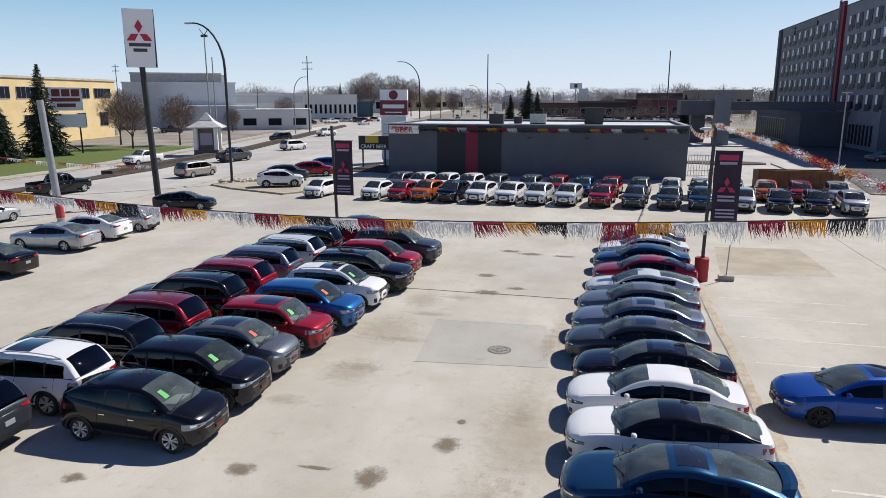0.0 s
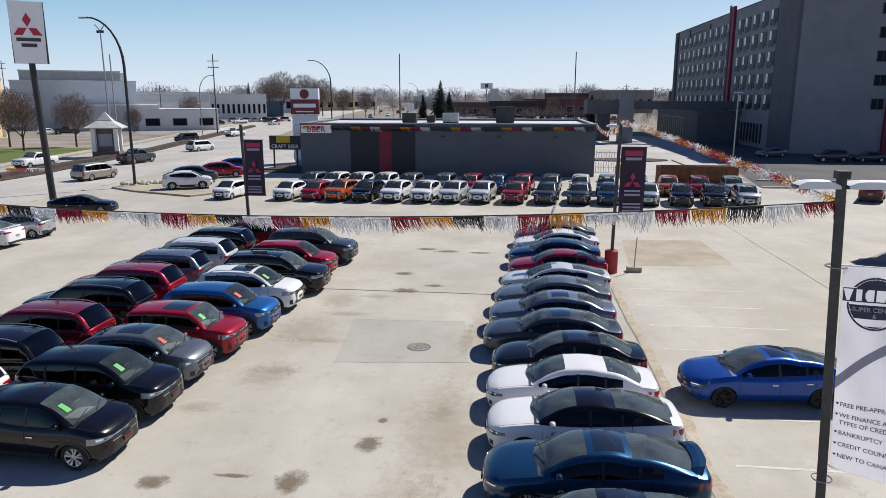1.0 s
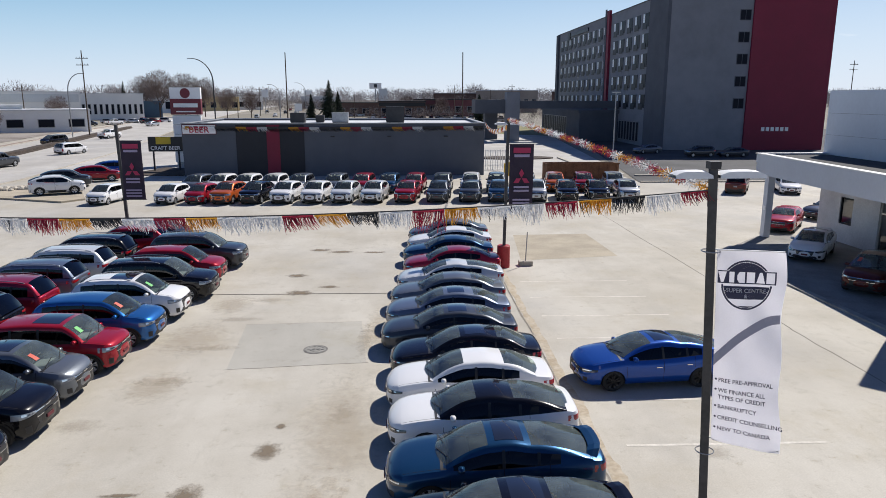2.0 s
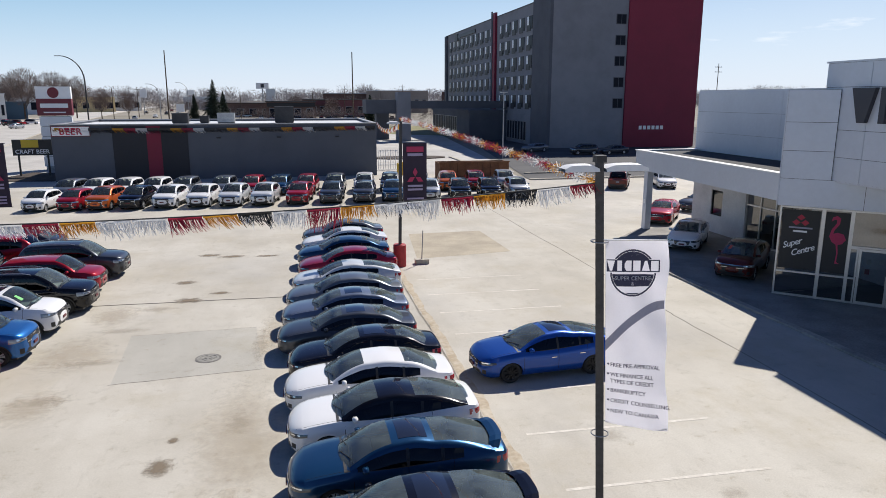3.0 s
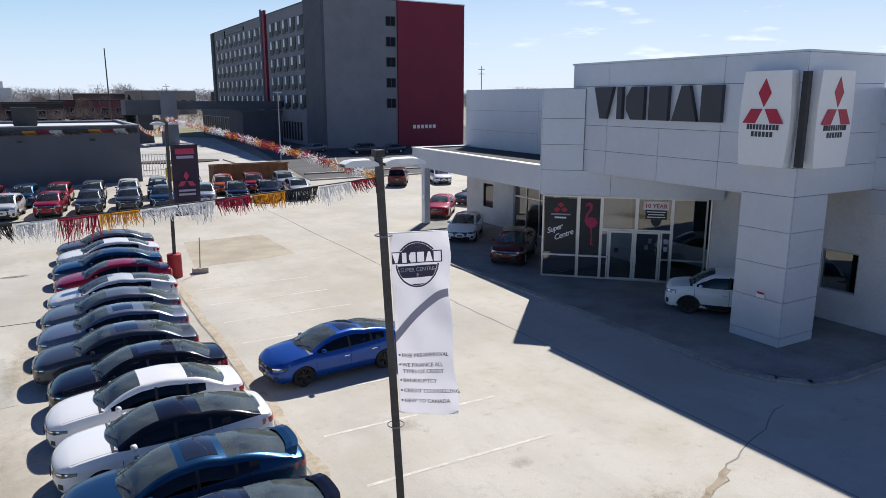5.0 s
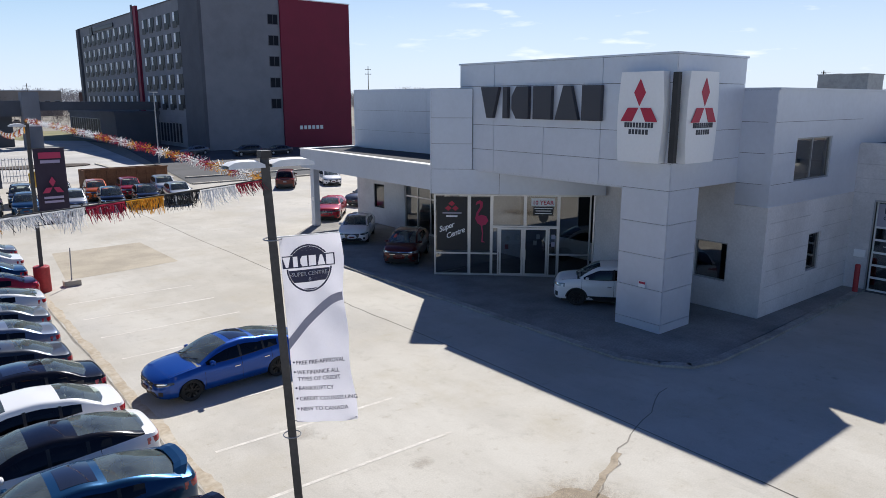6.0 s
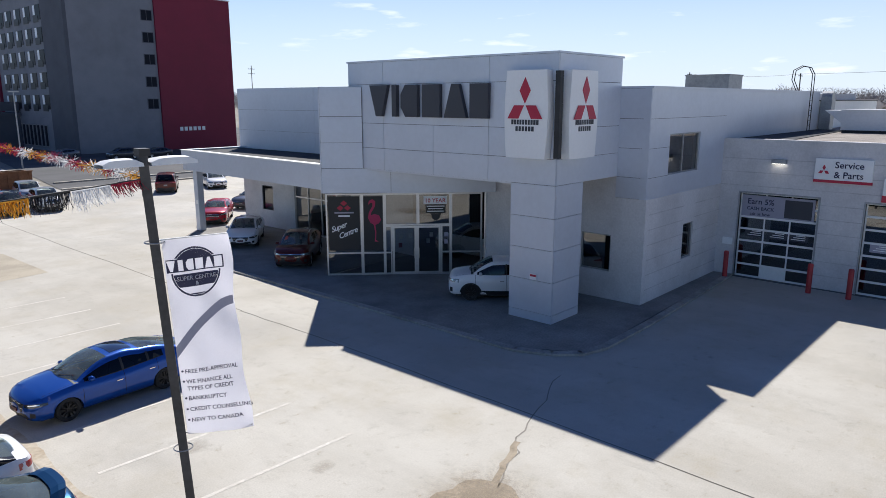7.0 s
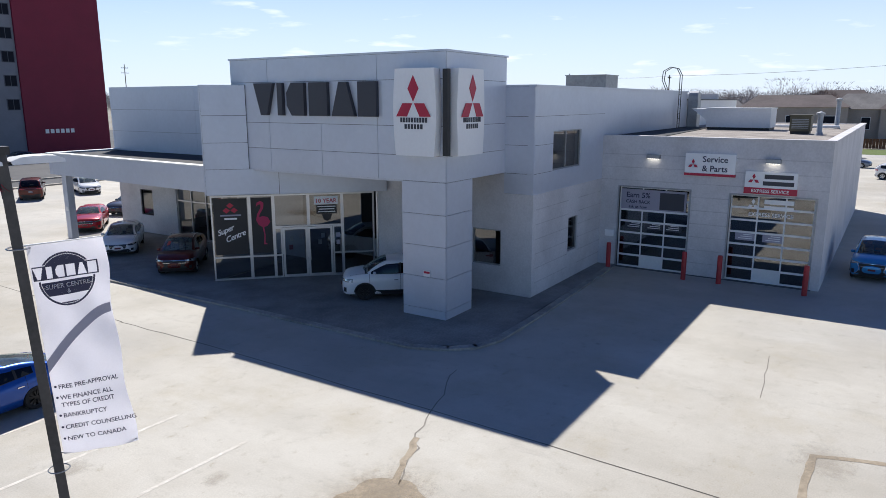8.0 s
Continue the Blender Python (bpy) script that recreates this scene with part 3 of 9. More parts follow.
ragged("pavement_crack", wander((13.0, 9.6), (10.9, 8.75), 8, 0.08, 12), 0.16, 0.9, 0.0065, M_TRENCH, "crumbling sandy crack in the concrete", "crack", 23)
strip("pavement_crack", wander((23.8, 3.2), (20.1, 2.9), 6, 0.04, 10), 0.02, 0.005, M_CRACK, "hairline crack in the concrete", "crack")


def blob(cx, cy, rx, ry, seed, turn=0.0, n=22, rag=0.22):
    r = random.Random(seed)
    rag_l = [1 + r.uniform(-rag, rag) for _ in range(n)]
    sm = [(rag_l[i - 1] + rag_l[i] * 2 + rag_l[(i + 1) % n]) / 4 for i in range(n)]
    out = []
    for i in range(n):
        a = 2 * math.pi * i / n
        x, y = rx * sm[i] * math.cos(a), ry * sm[i] * math.sin(a)
        out.append((cx + x * math.cos(turn) - y * math.sin(turn), cy + x * math.sin(turn) + y * math.cos(turn)))
    return out


def stain_mat(name, col, strength):
    """A soaked-in stain: a wash over the concrete that fades out raggedly."""
    m = bpy.data.materials.new(name)
    m.use_nodes = True
    n, l = m.node_tree.nodes, m.node_tree.links
    b = n["Principled BSDF"]
    b.inputs["Base Color"].default_value = (*col, 1)
    b.inputs["Roughness"].default_value = 0.85
    tc = n.new("ShaderNodeTexCoord")
    ln = n.new("ShaderNodeVectorMath")
    ln.operation = "LENGTH"
    sub = n.new("ShaderNodeVectorMath")
    sub.operation = "SUBTRACT"
    sub.inputs[1].default_value = (0.5, 0.5, 0.5)
    mul = n.new("ShaderNodeVectorMath")
    mul.operation = "MULTIPLY"
    mul.inputs[1].default_value = (1, 1, 0)
    l.new(tc.outputs["Generated"], sub.inputs[0])
    l.new(sub.outputs["Vector"], mul.inputs[0])
    l.new(mul.outputs["Vector"], ln.inputs[0])
    no = n.new("ShaderNodeTexNoise")
    no.inputs["Scale"].default_value = 3.2
    no.inputs["Detail"].default_value = 9
    no.inputs["Roughness"].default_value = 0.78
    l.new(tc.outputs["Object"], no.inputs["Vector"])
    ad = n.new("ShaderNodeMath")
    ad.operation = "MULTIPLY_ADD"
    ad.inputs[1].default_value = -0.85
    l.new(no.outputs["Fac"], ad.inputs[0])
    l.new(ln.outputs["Value"], ad.inputs[2])
    mr = n.new("ShaderNodeMapRange")
    mr.inputs["From Min"].default_value = -0.05
    mr.inputs["From Max"].default_value = -0.32
    mr.inputs["To Min"].default_value = 0.0
    mr.inputs["To Max"].default_value = strength
    l.new(ad.outputs["Value"], mr.inputs["Value"])
    l.new(mr.outputs["Result"], b.inputs["Alpha"])
    return m


M_OIL = stain_mat("oil_stain", (0.20, 0.155, 0.105), 0.8)
M_DAMP = stain_mat("damp_stain", (0.36, 0.31, 0.24), 0.26)
M_SANDW = stain_mat("sand_wash", (0.42, 0.34, 0.235), 0.26)
for i, (x, y, rx, ry, mt) in enumerate((
        (-3.45, 16.05, 0.45, 0.62, M_OIL), (-4.85, 14.05, 0.52, 0.68, M_OIL), (-8.0, 13.75, 0.50, 0.40, M_OIL), (-6.25, 14.2, 0.72, 0.13, M_OIL), (-3.3, 17.3, 0.22, 0.2, M_OIL),
        (-4.6, 30.2, 0.9, 0.6, M_OIL), (-3.4, 31.2, 0.6, 0.35, M_OIL), (-5.1, 33.4, 0.8, 0.5, M_OIL), (-3.4, 38.6, 1.1, 0.5, M_OIL), (-1.6, 38.4, 0.9, 0.4, M_OIL), (-4.6, 39.1, 0.8, 0.5, M_OIL),
        (-11.6, 12.6, 0.5, 0.3, M_OIL), (-1.7, 17.9, 0.5, 1.0, M_DAMP), (-6.8, 23.4, 1.6, 0.5, M_DAMP), (-6.4, 26.6, 1.5, 0.45, M_DAMP), (-7.4, 20.5, 1.3, 0.5, M_DAMP),
        (-5.7, 29.2, 1.2, 0.5, M_DAMP), (10.7, 8.7, 1.0, 1.1, M_DAMP), (-8.6, 17.6, 1.1, 0.6, M_DAMP), (17.0, 1.0, 1.3, 1.0, M_DAMP), (7.5, 15.2, 0.6, 0.5, M_DAMP), (9.0, 12.2, 0.5, 0.35, M_DAMP),
        (-1.4, 24.0, 0.4, 2.8, M_DAMP), (0.6, 12.5, 0.9, 0.7, M_DAMP), (-7.6, 24.6, 1.7, 2.6, M_SANDW), (-7.2, 28.6, 1.3, 1.9, M_SANDW), (-7.4, 20.2, 1.2, 1.7, M_SANDW),
        (-1.7, 17.6, 1.6, 4.6, M_SANDW), (-2.1, 13.2, 1.5, 2.2, M_SANDW), (-0.9, 25.0, 0.8, 3.6, M_SANDW), (10.4, 8.9, 2.3, 1.7, M_SANDW), (3.0, 31.5, 1.5, 3.0, M_SANDW))):
    sheet("oil_stain" if mt is M_OIL else "damp_stain" if mt is M_DAMP else "sand_wash", blob(x, y, rx, ry, i), 0.006 + 0.0004 * i, mt,
          "tan silt washed over the pale concrete" if mt is M_SANDW else "dark stain soaked into the pale concrete", "stain")
sheet("sand_patch", [(6.3, 36.0), (11.8, 36.8), (11.7, 43.2), (7.0, 43.0)], 0.005, M_SAND, "sandy unpaved square in the concrete", "sand")
M_SLAB = concrete("newer_slab_concrete", (0.465, 0.445, 0.395), (0.385, 0.366, 0.318))
sheet("slab_patch", [(-5.68, 21.38), (-1.26, 21.74), (-1.63, 26.03), (-6.0, 25.93)], 0.003, M_SLAB, "newer greyer concrete slab round the drain", "patch")
sheet("slab_patch", blob(9.9, 8.45, 1.25, 1.0, 5, 0.3, 40, 0.16), 0.005, M_TRENCH, "brownish patched corner of concrete", "patch")

ragged("patch_edge", [(18.3, -2.4), (17.55, 0.5), (17.25, 1.35)], 0.17, 0.6, 0.006, M_TRENCH, "brown outline of an old trench in the concrete", "patch", 3)
ragged("patch_edge", [(17.3, 1.3), (15.8, 1.35), (14.2, 1.3)], 0.17, 0.6, 0.008, M_TRENCH, "brown outline of an old trench in the concrete", "patch", 7)
# sandy run-off with the low kerb behind the row of sedans
kerb_pts = wander((5.0, 35.0), (4.78, 8.0), 16, 0.06, 31)
ragged("gutter", kerb_pts, 0.30, 0.8, 0.007, M_YKERB, "sandy gutter line behind the parked row", "gutter", 11)
ragged("slab_joint", [(x - 0.20, y) for x, y in kerb_pts], 0.055, 0.9, 0.011, M_CRACK, "dark worn joint beside the sandy gutter", "joint", 17)

# drain cover
M_IRONDARK = surface("dark_cast_iron", (0.21, 0.20, 0.185), 0.8, 0.2, var=0.2, scale=3, fine=14)
M_CASTIRON = surface("worn_cast_iron", (0.30, 0.29, 0.26), 0.7, 0.2, var=0.15, scale=3, fine=14)
dr = thing("manhole_cover", (-3.05, 23.05, 0.0), "round cast-iron drain cover set in concrete", "manhole")
m = Mesh().lathe([(0.42, 0.0), (0.42, 0.012), (0.355, 0.014), (0.355, 0.004), (0.0, 0.004)], 28, "z")
part("ring", m, M_IRONDARK, dr)
m = Mesh().lathe([(0.35, 0.004), (0.35, 0.017), (0.29, 0.017), (0.29, 0.006), (0.0, 0.006)], 28, "z")
part("rim", m, M_CASTIRON, dr)
m = Mesh()
m.box(-0.285, -0.03, 0.006, 0.285, 0.03, 0.019)
m.box(-0.03, -0.285, 0.006, 0.03, 0.285, 0.0185)
m.lathe([(0.19, 0.006), (0.19, 0.018), (0.14, 0.018), (0.14, 0.006)], 20, "z")
part("grate", m, M_CASTIRON, dr)

# stony display corner
sheet("island", [(-37.6, 66.5), (-38.0, 63.5), (-34.5, 61.2), (-27.8, 58.5), (-26.6, 60.2), (-29.5, 66.0), (-33.5, 70.0), (-37.0, 70.0)], 0.15, M_SAND,
      "raised sandy display island with a concrete kerb", "island", 0.2)
r_ = random.Random(5)
rocks = Mesh()
for k in range(46):
    t = r_.random()
    cx, cy = mixl(-37.2, -31.5, t) + r_.uniform(-0.5, 0.5), mixl(65.6, 69.0, t) + r_.uniform(-0.9, 0.9)
    s = r_.uniform(0.18, 0.48)
    b0 = len(rocks.v)
    rocks.lathe([(0.0, 0.15), (s * r_.uniform(0.7, 1), 0.15), (s * r_.uniform(0.7, 0.95), 0.15 + s * 0.4), (s * 0.4, 0.15 + s * 0.7), (0.0, 0.15 + s * 0.72)], 7, "z", 0, (cx, cy, 0))
tagged(new("rocks", rocks.data("rocks", [M_KERB])), "heap of pale field stones on the display island", "stones", kind="stuff")


# ---------------------------------------------------------------- walls in any direction
class Plane:
    """A wall line: origin, direction along it, outward direction."""

    def __init__(self, o, d, n):
        self.o, self.d, self.n = Vector((*o, 0)), Vector((*d, 0)).normalized(), Vector((*n, 0)).normalized()
        self.flip = self.d.cross(self.n).z > 0

    def at(self, s, o, z):
        p = self.o + self.d * s + self.n * o
        return (p.x, p.y, z)

    def box(self, mesh, s0, s1, z0, z1, o0, o1):
        b = len(mesh.v)
        mesh.v += [self.at(s, o, z) for z in (z0, z1) for s, o in ((s0, o0), (s1, o0), (s1, o1), (s0, o1))]
        for q in ((3, 2, 1, 0), (4, 5, 6, 7), (0, 1, 5, 4), (1, 2, 6, 5), (2, 3, 7, 6), (3, 0, 4, 7)):
            mesh.f.append([b + i for i in (q if self.flip else q[::-1])])
            mesh.m.append(0)
        return mesh

    def wall(self, mesh, s0, s1, z0, z1, o0, o1, holes=()):
        """A wall with real openings: holes are (s0, s1, z0, z1)."""
        ss = sorted({s0, s1, *[h[0] for h in holes], *[h[1] for h in holes]})
        zs = sorted({z0, z1, *[h[2] for h in holes], *[h[3] for h in holes]})
        for a, b in zip(ss, ss[1:]):
            run = None
            for c, d in zip(zs, zs[1:]):
                inside = any(h[0] <= a and b <= h[1] and h[2] <= c and d <= h[3] for h in holes)
                if not inside:
                    run = (run[0], d) if run else (c, d)
                if inside and run:
                    self.box(mesh, a, b, run[0], run[1], o0, o1)
                    run = None
            if run:
                self.box(mesh, a, b, run[0], run[1], o0, o1)
        return mesh

    def flat(self, s, z, o):
        """For flat things: their x along the wall as seen from outside, y up."""
        x, y, _ = self.at(s, o, 0)
        return wall_face(x, y, z, math.degrees(math.atan2(self.n.y, self.n.x)))


def panels(parent, pl, cells, out=0.05, gap=0.017, material=None):
    """Separate cladding sheets with open joints."""
    cache = {}
    for s0, s1, z0, z1 in cells:
        m = Mesh()
        pl.box(m, s0 + gap / 2, s1 - gap / 2, z0 + gap / 2, z1 - gap / 2, 0.006, out)
        part("panel", m, material or M_PANEL, parent)


def window(parent, pl, s0, s1, z0, z1, out, depth=0.12, mull=(), rails=(), glass=None, frame=None, fw=0.06, name="window"):
    """A framed window set in an opening: frame, glass."""
    fr = Mesh()
    pl.box(fr, s0, s1, z0, z0 + fw, out - depth, out)
    pl.box(fr, s0, s1, z1 - fw, z1, out - depth, out)
    for a in (s0, s1 - fw):
        pl.box(fr, a, a + fw, z0 + fw, z1 - fw, out - depth, out)
    for a in mull:
        pl.box(fr, a - fw / 2, a + fw / 2, z0 + fw, z1 - fw, out - depth, out - 0.002)
    xs = [s0 + fw] + [v for a in mull for v in (a - fw / 2, a + fw / 2)] + [s1 - fw]
    for zr in rails:
        for a, b in zip(xs[::2], xs[1::2]):
            pl.box(fr, a, b, zr - fw / 2, zr + fw / 2, out - depth, out - 0.004)
    w = part(name, fr, frame or M_ALU, parent)
    zs = [z0 + fw] + [v for a in rails for v in (a - fw / 2, a + fw / 2)] + [z1 - fw]
    for a, b in zip(xs[::2], xs[1::2]):
        for c, d in zip(zs[::2], zs[1::2]):
            g_ = Mesh()
            g_.face([pl.at(a, out - depth * 0.5, c), pl.at(b, out - depth * 0.5, c), pl.at(b, out - depth * 0.5, d), pl.at(a, out - depth * 0.5, d)][:: (-1 if pl.flip else 1)])
            part("pane", g_, glass or M_GLASSB, w)
    return w

# ---------------------------------------------------------------- dealership
dealer = thing("dealership_building", (0, 0, 0), "car dealership clad in light grey panels with a glazed corner entrance", "building")
W_FASC = Plane((21.15, 14.0), (0, 1), (-1, 0))          # street front, s runs north from the corner
S_FASC = Plane((21.15, 14.0), (1, 0), (0, -1))          # corner's south side
DIAG = Plane((20.3, 26.0), (0.72, -0.69), (-0.69, -0.72))   # slanted glass front
W_WALL = Plane((25.65, 12.65), (0, 1), (-1, 0))
S_WALL = Plane((25.65, 12.65), (1, 0), (0, -1))
C_WALL = Plane((26.2, 26.0), (0, 1), (-1, 0))           # behind the canopy
SVC_W = Plane((33.45, 2.65), (0, 1), (-1, 0))
SVC_S = Plane((33.45, 2.65), (1, 0), (0, -1))
ROWS = [0.0, 0.38, 1.62, 2.82, 4.01, 5.21]

# corner column
col = part("column", Mesh().box(21.15, 14.0, 0, 23.0, 15.9, 5.21), M_STEELDARK, dealer, "square column clad in grey panels")
COL_W, COL_S = Plane((21.15, 14.0), (0, 1), (-1, 0)), Plane((21.15, 14.0), (1, 0), (0, -1))
for z0, z1 in zip(ROWS, ROWS[1:]):
    panels(col, COL_W, [(-0.05, 1.9, z0, z1)])
    panels(col, COL_S, [(0.0, 1.85, z0, z1)])
# raised box over the entrance
box_poly = [(21.15, 14.0), (25.64, 14.0), (25.64, 25.0), (21.15, 25.0)]
fas = part("fascia", Mesh().prism(box_poly, 5.21, 9.80), M_STEELDARK, dealer, "raised box of grey panels over the entrance")
cells = []
for z0, z1, cuts in ((5.21, 6.15, (3.0, 5.85, 8.75)), (6.15, 7.22, (3.0, 5.85, 8.75)), (7.22, 8.87, (3.0, 8.75)), (8.87, 9.80, (3.0, 8.75))):
    ss = [-0.05, *cuts, 11.0]
    cells += [(a, b, z0, z1) for a, b in zip(ss, ss[1:])]
panels(fas, W_FASC, cells)
panels(fas, S_FASC, [(0.0, 4.49, z0, z1) for z0, z1 in ((5.21, 6.15), (6.15, 7.22), (7.22, 8.87), (8.87, 9.80))])
part("parapet_cap", Mesh().box(21.06, 13.91, 9.80, 25.7, 25.05, 9.87), M_PANEL, dealer)
# slanted block beside it
blk = Mesh().prism([(19.75, 25.42), (22.0, 23.26), (23.6, 23.26), (23.6, 29.4)], 4.08, 8.78)
blk_o = part("slanted_block", blk, M_STEELDARK, dealer)
B_DIAG = Plane((19.75, 25.42), (0.72, -0.69), (-0.69, -0.72))
zs = [4.08, 5.21, 6.35, 7.50, 8.78]
panels(blk_o, B_DIAG, [(0.0, 1.86 if a > 5 else 3.1, a, b) for a, b in zip(zs, zs[1:])])
B_SIDE = Plane((19.75, 25.42), (0.70, 0.72), (-0.72, 0.70))
panels(blk_o, B_SIDE, [(0.0, 4.8, a, b) for a, b in zip(zs, zs[1:])])
# head band over the glass, below the raised box
part("head_band", DIAG.box(Mesh(), 3.112, 7.9, 4.08, 5.19, -0.3, 0.835), M_PANEL, dealer)
# soffit
part("soffit", Mesh().prism([(21.2, 15.9), (25.6, 15.9), (25.6, 20.8), (21.4, 24.9), (21.2, 24.9)], 5.14, 5.205), M_PANEL, dealer)
# slanted shop front: doors and lights
front = part("shopfront", DIAG.box(Mesh(), 0.05, 7.6, 0.0, 0.06, -0.16, 0.02), M_ALU, dealer)
for s0, s1, rails in ((0.05, 1.72, (1.12,)), (1.72, 2.78, (1.12,)), (5.9, 7.4, (1.12,))):
    window(front, DIAG, s0, s1, 0.06, 3.96, 0.0, 0.14, (), rails, fw=0.07)
window(front, DIAG, 2.78, 4.35, 2.42, 3.96, 0.0, 0.14, (), (), fw=0.07)
window(front, DIAG, 4.35, 5.9, 2.42, 3.96, 0.0, 0.14, (), (), fw=0.07)
window(front, DIAG, 2.78, 3.12, 0.06, 2.42, 0.0, 0.14, (), (1.12,), fw=0.06)
window(front, DIAG, 5.45, 5.9, 0.06, 2.42, 0.0, 0.14, (), (1.12,), fw=0.06)
for s0, s1, hs in ((3.14, 4.28, 4.18), (4.29, 5.43, 4.39)):
    d = window(front, DIAG, s0, s1, 0.07, 2.40, -0.02, 0.08, (), (), fw=0.10, name="door")
    hm = Mesh()
    hm.tube(DIAG.at(hs, 0.05, 0.85), DIAG.at(hs, 0.05, 1.35), 0.018, 0.018, 8)
    hm.tube(DIAG.at(hs, 0.05, 0.87), DIAG.at(hs, -0.03, 0.87), 0.012, 0.012, 6)
    hm.tube(DIAG.at(hs, 0.05, 1.33), DIAG.at(hs, -0.03, 1.33), 0.012, 0.012, 6)
    part("handle", hm, M_ALU, d)
GL2 = Plane(DIAG.at(7.45, 0, 0)[:2], (0.35, -0.94), (-0.94, -0.35))
window(front, GL2, 0.05, 1.3, 0.06, 3.96, 0.0, 0.14, (), (1.12,), fw=0.07)
window(front, GL2, 1.3, 2.2, 0.06, 3.96, 0.0, 0.14, (), (1.12,), fw=0.07)
# posters on the glass
po = thing("window_poster", (0, 0, 0), "dark window poster with white script and red marks", "poster")
part("sheet", DIAG.box(Mesh(), 0.16, 1.62, 1.25, 3.82, -0.058, -0.05), M_SIGNBLACK, po)
words_on(po, "Super", 0.36, DIAG.flat(0.66, 2.26, -0.046) @ Matrix.Rotation(radians(22), 4, "Z"), M_SIGNWHITE, slant=0.4, spread=0.9)
words_on(po, "Centre", 0.36, DIAG.flat(1.08, 1.98, -0.046) @ Matrix.Rotation(radians(22), 4, "Z"), M_SIGNWHITE, slant=0.4, spread=0.9)
for ds, z in ((0.0, 3.50), (-0.17, 3.28), (0.17, 3.28)):
    part("red_mark", Mesh().face_of([DIAG.at(0.89 + ds + x, -0.045, z + y) for x, y in ((-0.16, 0), (0, -0.13), (0.16, 0), (0, 0.13))]), M_SIGNRED, po)
part("print_bar", DIAG.box(Mesh(), 0.45, 1.35, 3.02, 3.09, -0.048, -0.045), M_BANNERG, po)
part("print_bar", DIAG.box(Mesh(), 0.62, 1.16, 2.86, 2.94, -0.048, -0.045), M_SIGNWHITE, po)
po2 = thing("window_poster", (0, 0, 0), "dark window poster with a pink abstract shape", "poster")
part("sheet", DIAG.box(Mesh(), 1.80, 2.70, 1.25, 3.82, -0.058, -0.05), M_SIGNBLACK, po2)
outline = [(2.02, 3.42), (2.06, 3.60), (2.22, 3.68), (2.36, 3.58), (2.34, 3.34), (2.16, 3.05), (2.14, 2.92), (2.30, 2.98), (2.52, 2.92), (2.62, 2.70), (2.50, 2.52), (2.34, 2.46), (2.38, 2.10),
           (2.36, 1.74), (2.48, 1.66), (2.30, 1.66), (2.33, 2.10), (2.27, 2.46), (2.10, 2.58), (2.00, 2.80), (2.06, 3.08), (2.22, 3.36), (2.22, 3.52), (2.12, 3.50)]
part("pink_shape", Mesh().face_of([DIAG.at(x, -0.046, z) for x, z in outline]), M_BANNERP, po2)
po3 = thing("window_poster", (0, 0, 0), "red and dark warranty decal on the glass", "poster")
words_on(po3, "10 YEAR", 0.27, DIAG.flat(5.17, 3.50, -0.046), M_SIGNRED)
part("backing", DIAG.box(Mesh(), 4.62, 5.72, 3.42, 3.80, -0.062, -0.056), M_SIGNWHITE, po3)
part("dark_band", DIAG.box(Mesh(), 4.72, 5.66, 2.98, 3.40, -0.058, -0.05), M_SIGNBLACK, po3)
m = Mesh()
m.face([DIAG.at(s, -0.052, z) for s, z in ((4.95, 2.97), (5.45, 2.97), (5.36, 2.72), (5.2, 2.62), (5.04, 2.72))])
part("crest", m, M_SIGNBLACK, po3)
for k, w in enumerate((0.42, 0.36, 0.40)):
    part("print_bar", DIAG.box(Mesh(), 5.19 - w, 5.19 + w, 3.30 - k * 0.12, 3.34 - k * 0.12, -0.048, -0.046), M_SIGNWHITE, po3)
for s, z, mt in ((3.42, 1.35, M_SIGNRED), (3.45, 1.75, M_SIGNWHITE), (3.9, 1.8, M_SIGNWHITE), (4.75, 1.55, M_SIGNWHITE), (4.9, 1.85, M_SIGNWHITE), (5.6, 1.5, M_BANNERG), (5.6, 1.85, M_BANNERG)):
    nt_ = thing("door_notice", (0, 0, 0), "small paper notice taped inside the door glass", "notice", "notices on the doors")
    part("paper", DIAG.box(Mesh(), s, s + 0.17, z, z + 0.22, -0.075, -0.068), mt, nt_)

# upper storey and ground walls of masonry
wl = Mesh()
W_WALL.wall(wl, 0.0, 8.0, 0.0, 4.35, -0.3, 0.0, [(1.45, 2.85, 1.22, 2.78)])
W_WALL.box(wl, 1.34, 8.0, 4.35, 5.195, -0.3, 0.0)
part("wall", wl, M_STONE, dealer, "pale split-faced masonry wall")
pw = part("corner_backing", W_WALL.box(Mesh(), 0.302, 1.33, 4.36, 8.66, -0.3, 0.0), M_STEELDARK, dealer)
for z0, z1 in ((4.36, 5.2), (5.2, 6.35), (6.35, 7.5), (7.5, 8.66)):
    panels(pw, W_WALL, [(0.0, 1.33, z0, z1)])
window(dealer, W_WALL, 1.45, 2.85, 1.22, 2.78, -0.06, 0.10, (), (), frame=M_STEELGREY)
wl = Mesh()
S_WALL.wall(wl, 0.3, 7.8, 0.0, 4.35, -0.3, 0.0, [(3.75, 4.85, 1.33, 2.92)])
part("wall", wl, M_STONE, dealer, "pale split-faced masonry wall")
wl = Mesh()
S_WALL.box(wl, 0.0, 23.35, 4.35, 5.2, -0.3, 0.0)
S_WALL.wall(wl, 0.0, 23.35, 5.2, 8.66, -0.3, 0.0, [(1.82, 4.92, 5.20, 6.87)])
part("wall", wl, M_PANEL, dealer, "smooth grey upper wall")
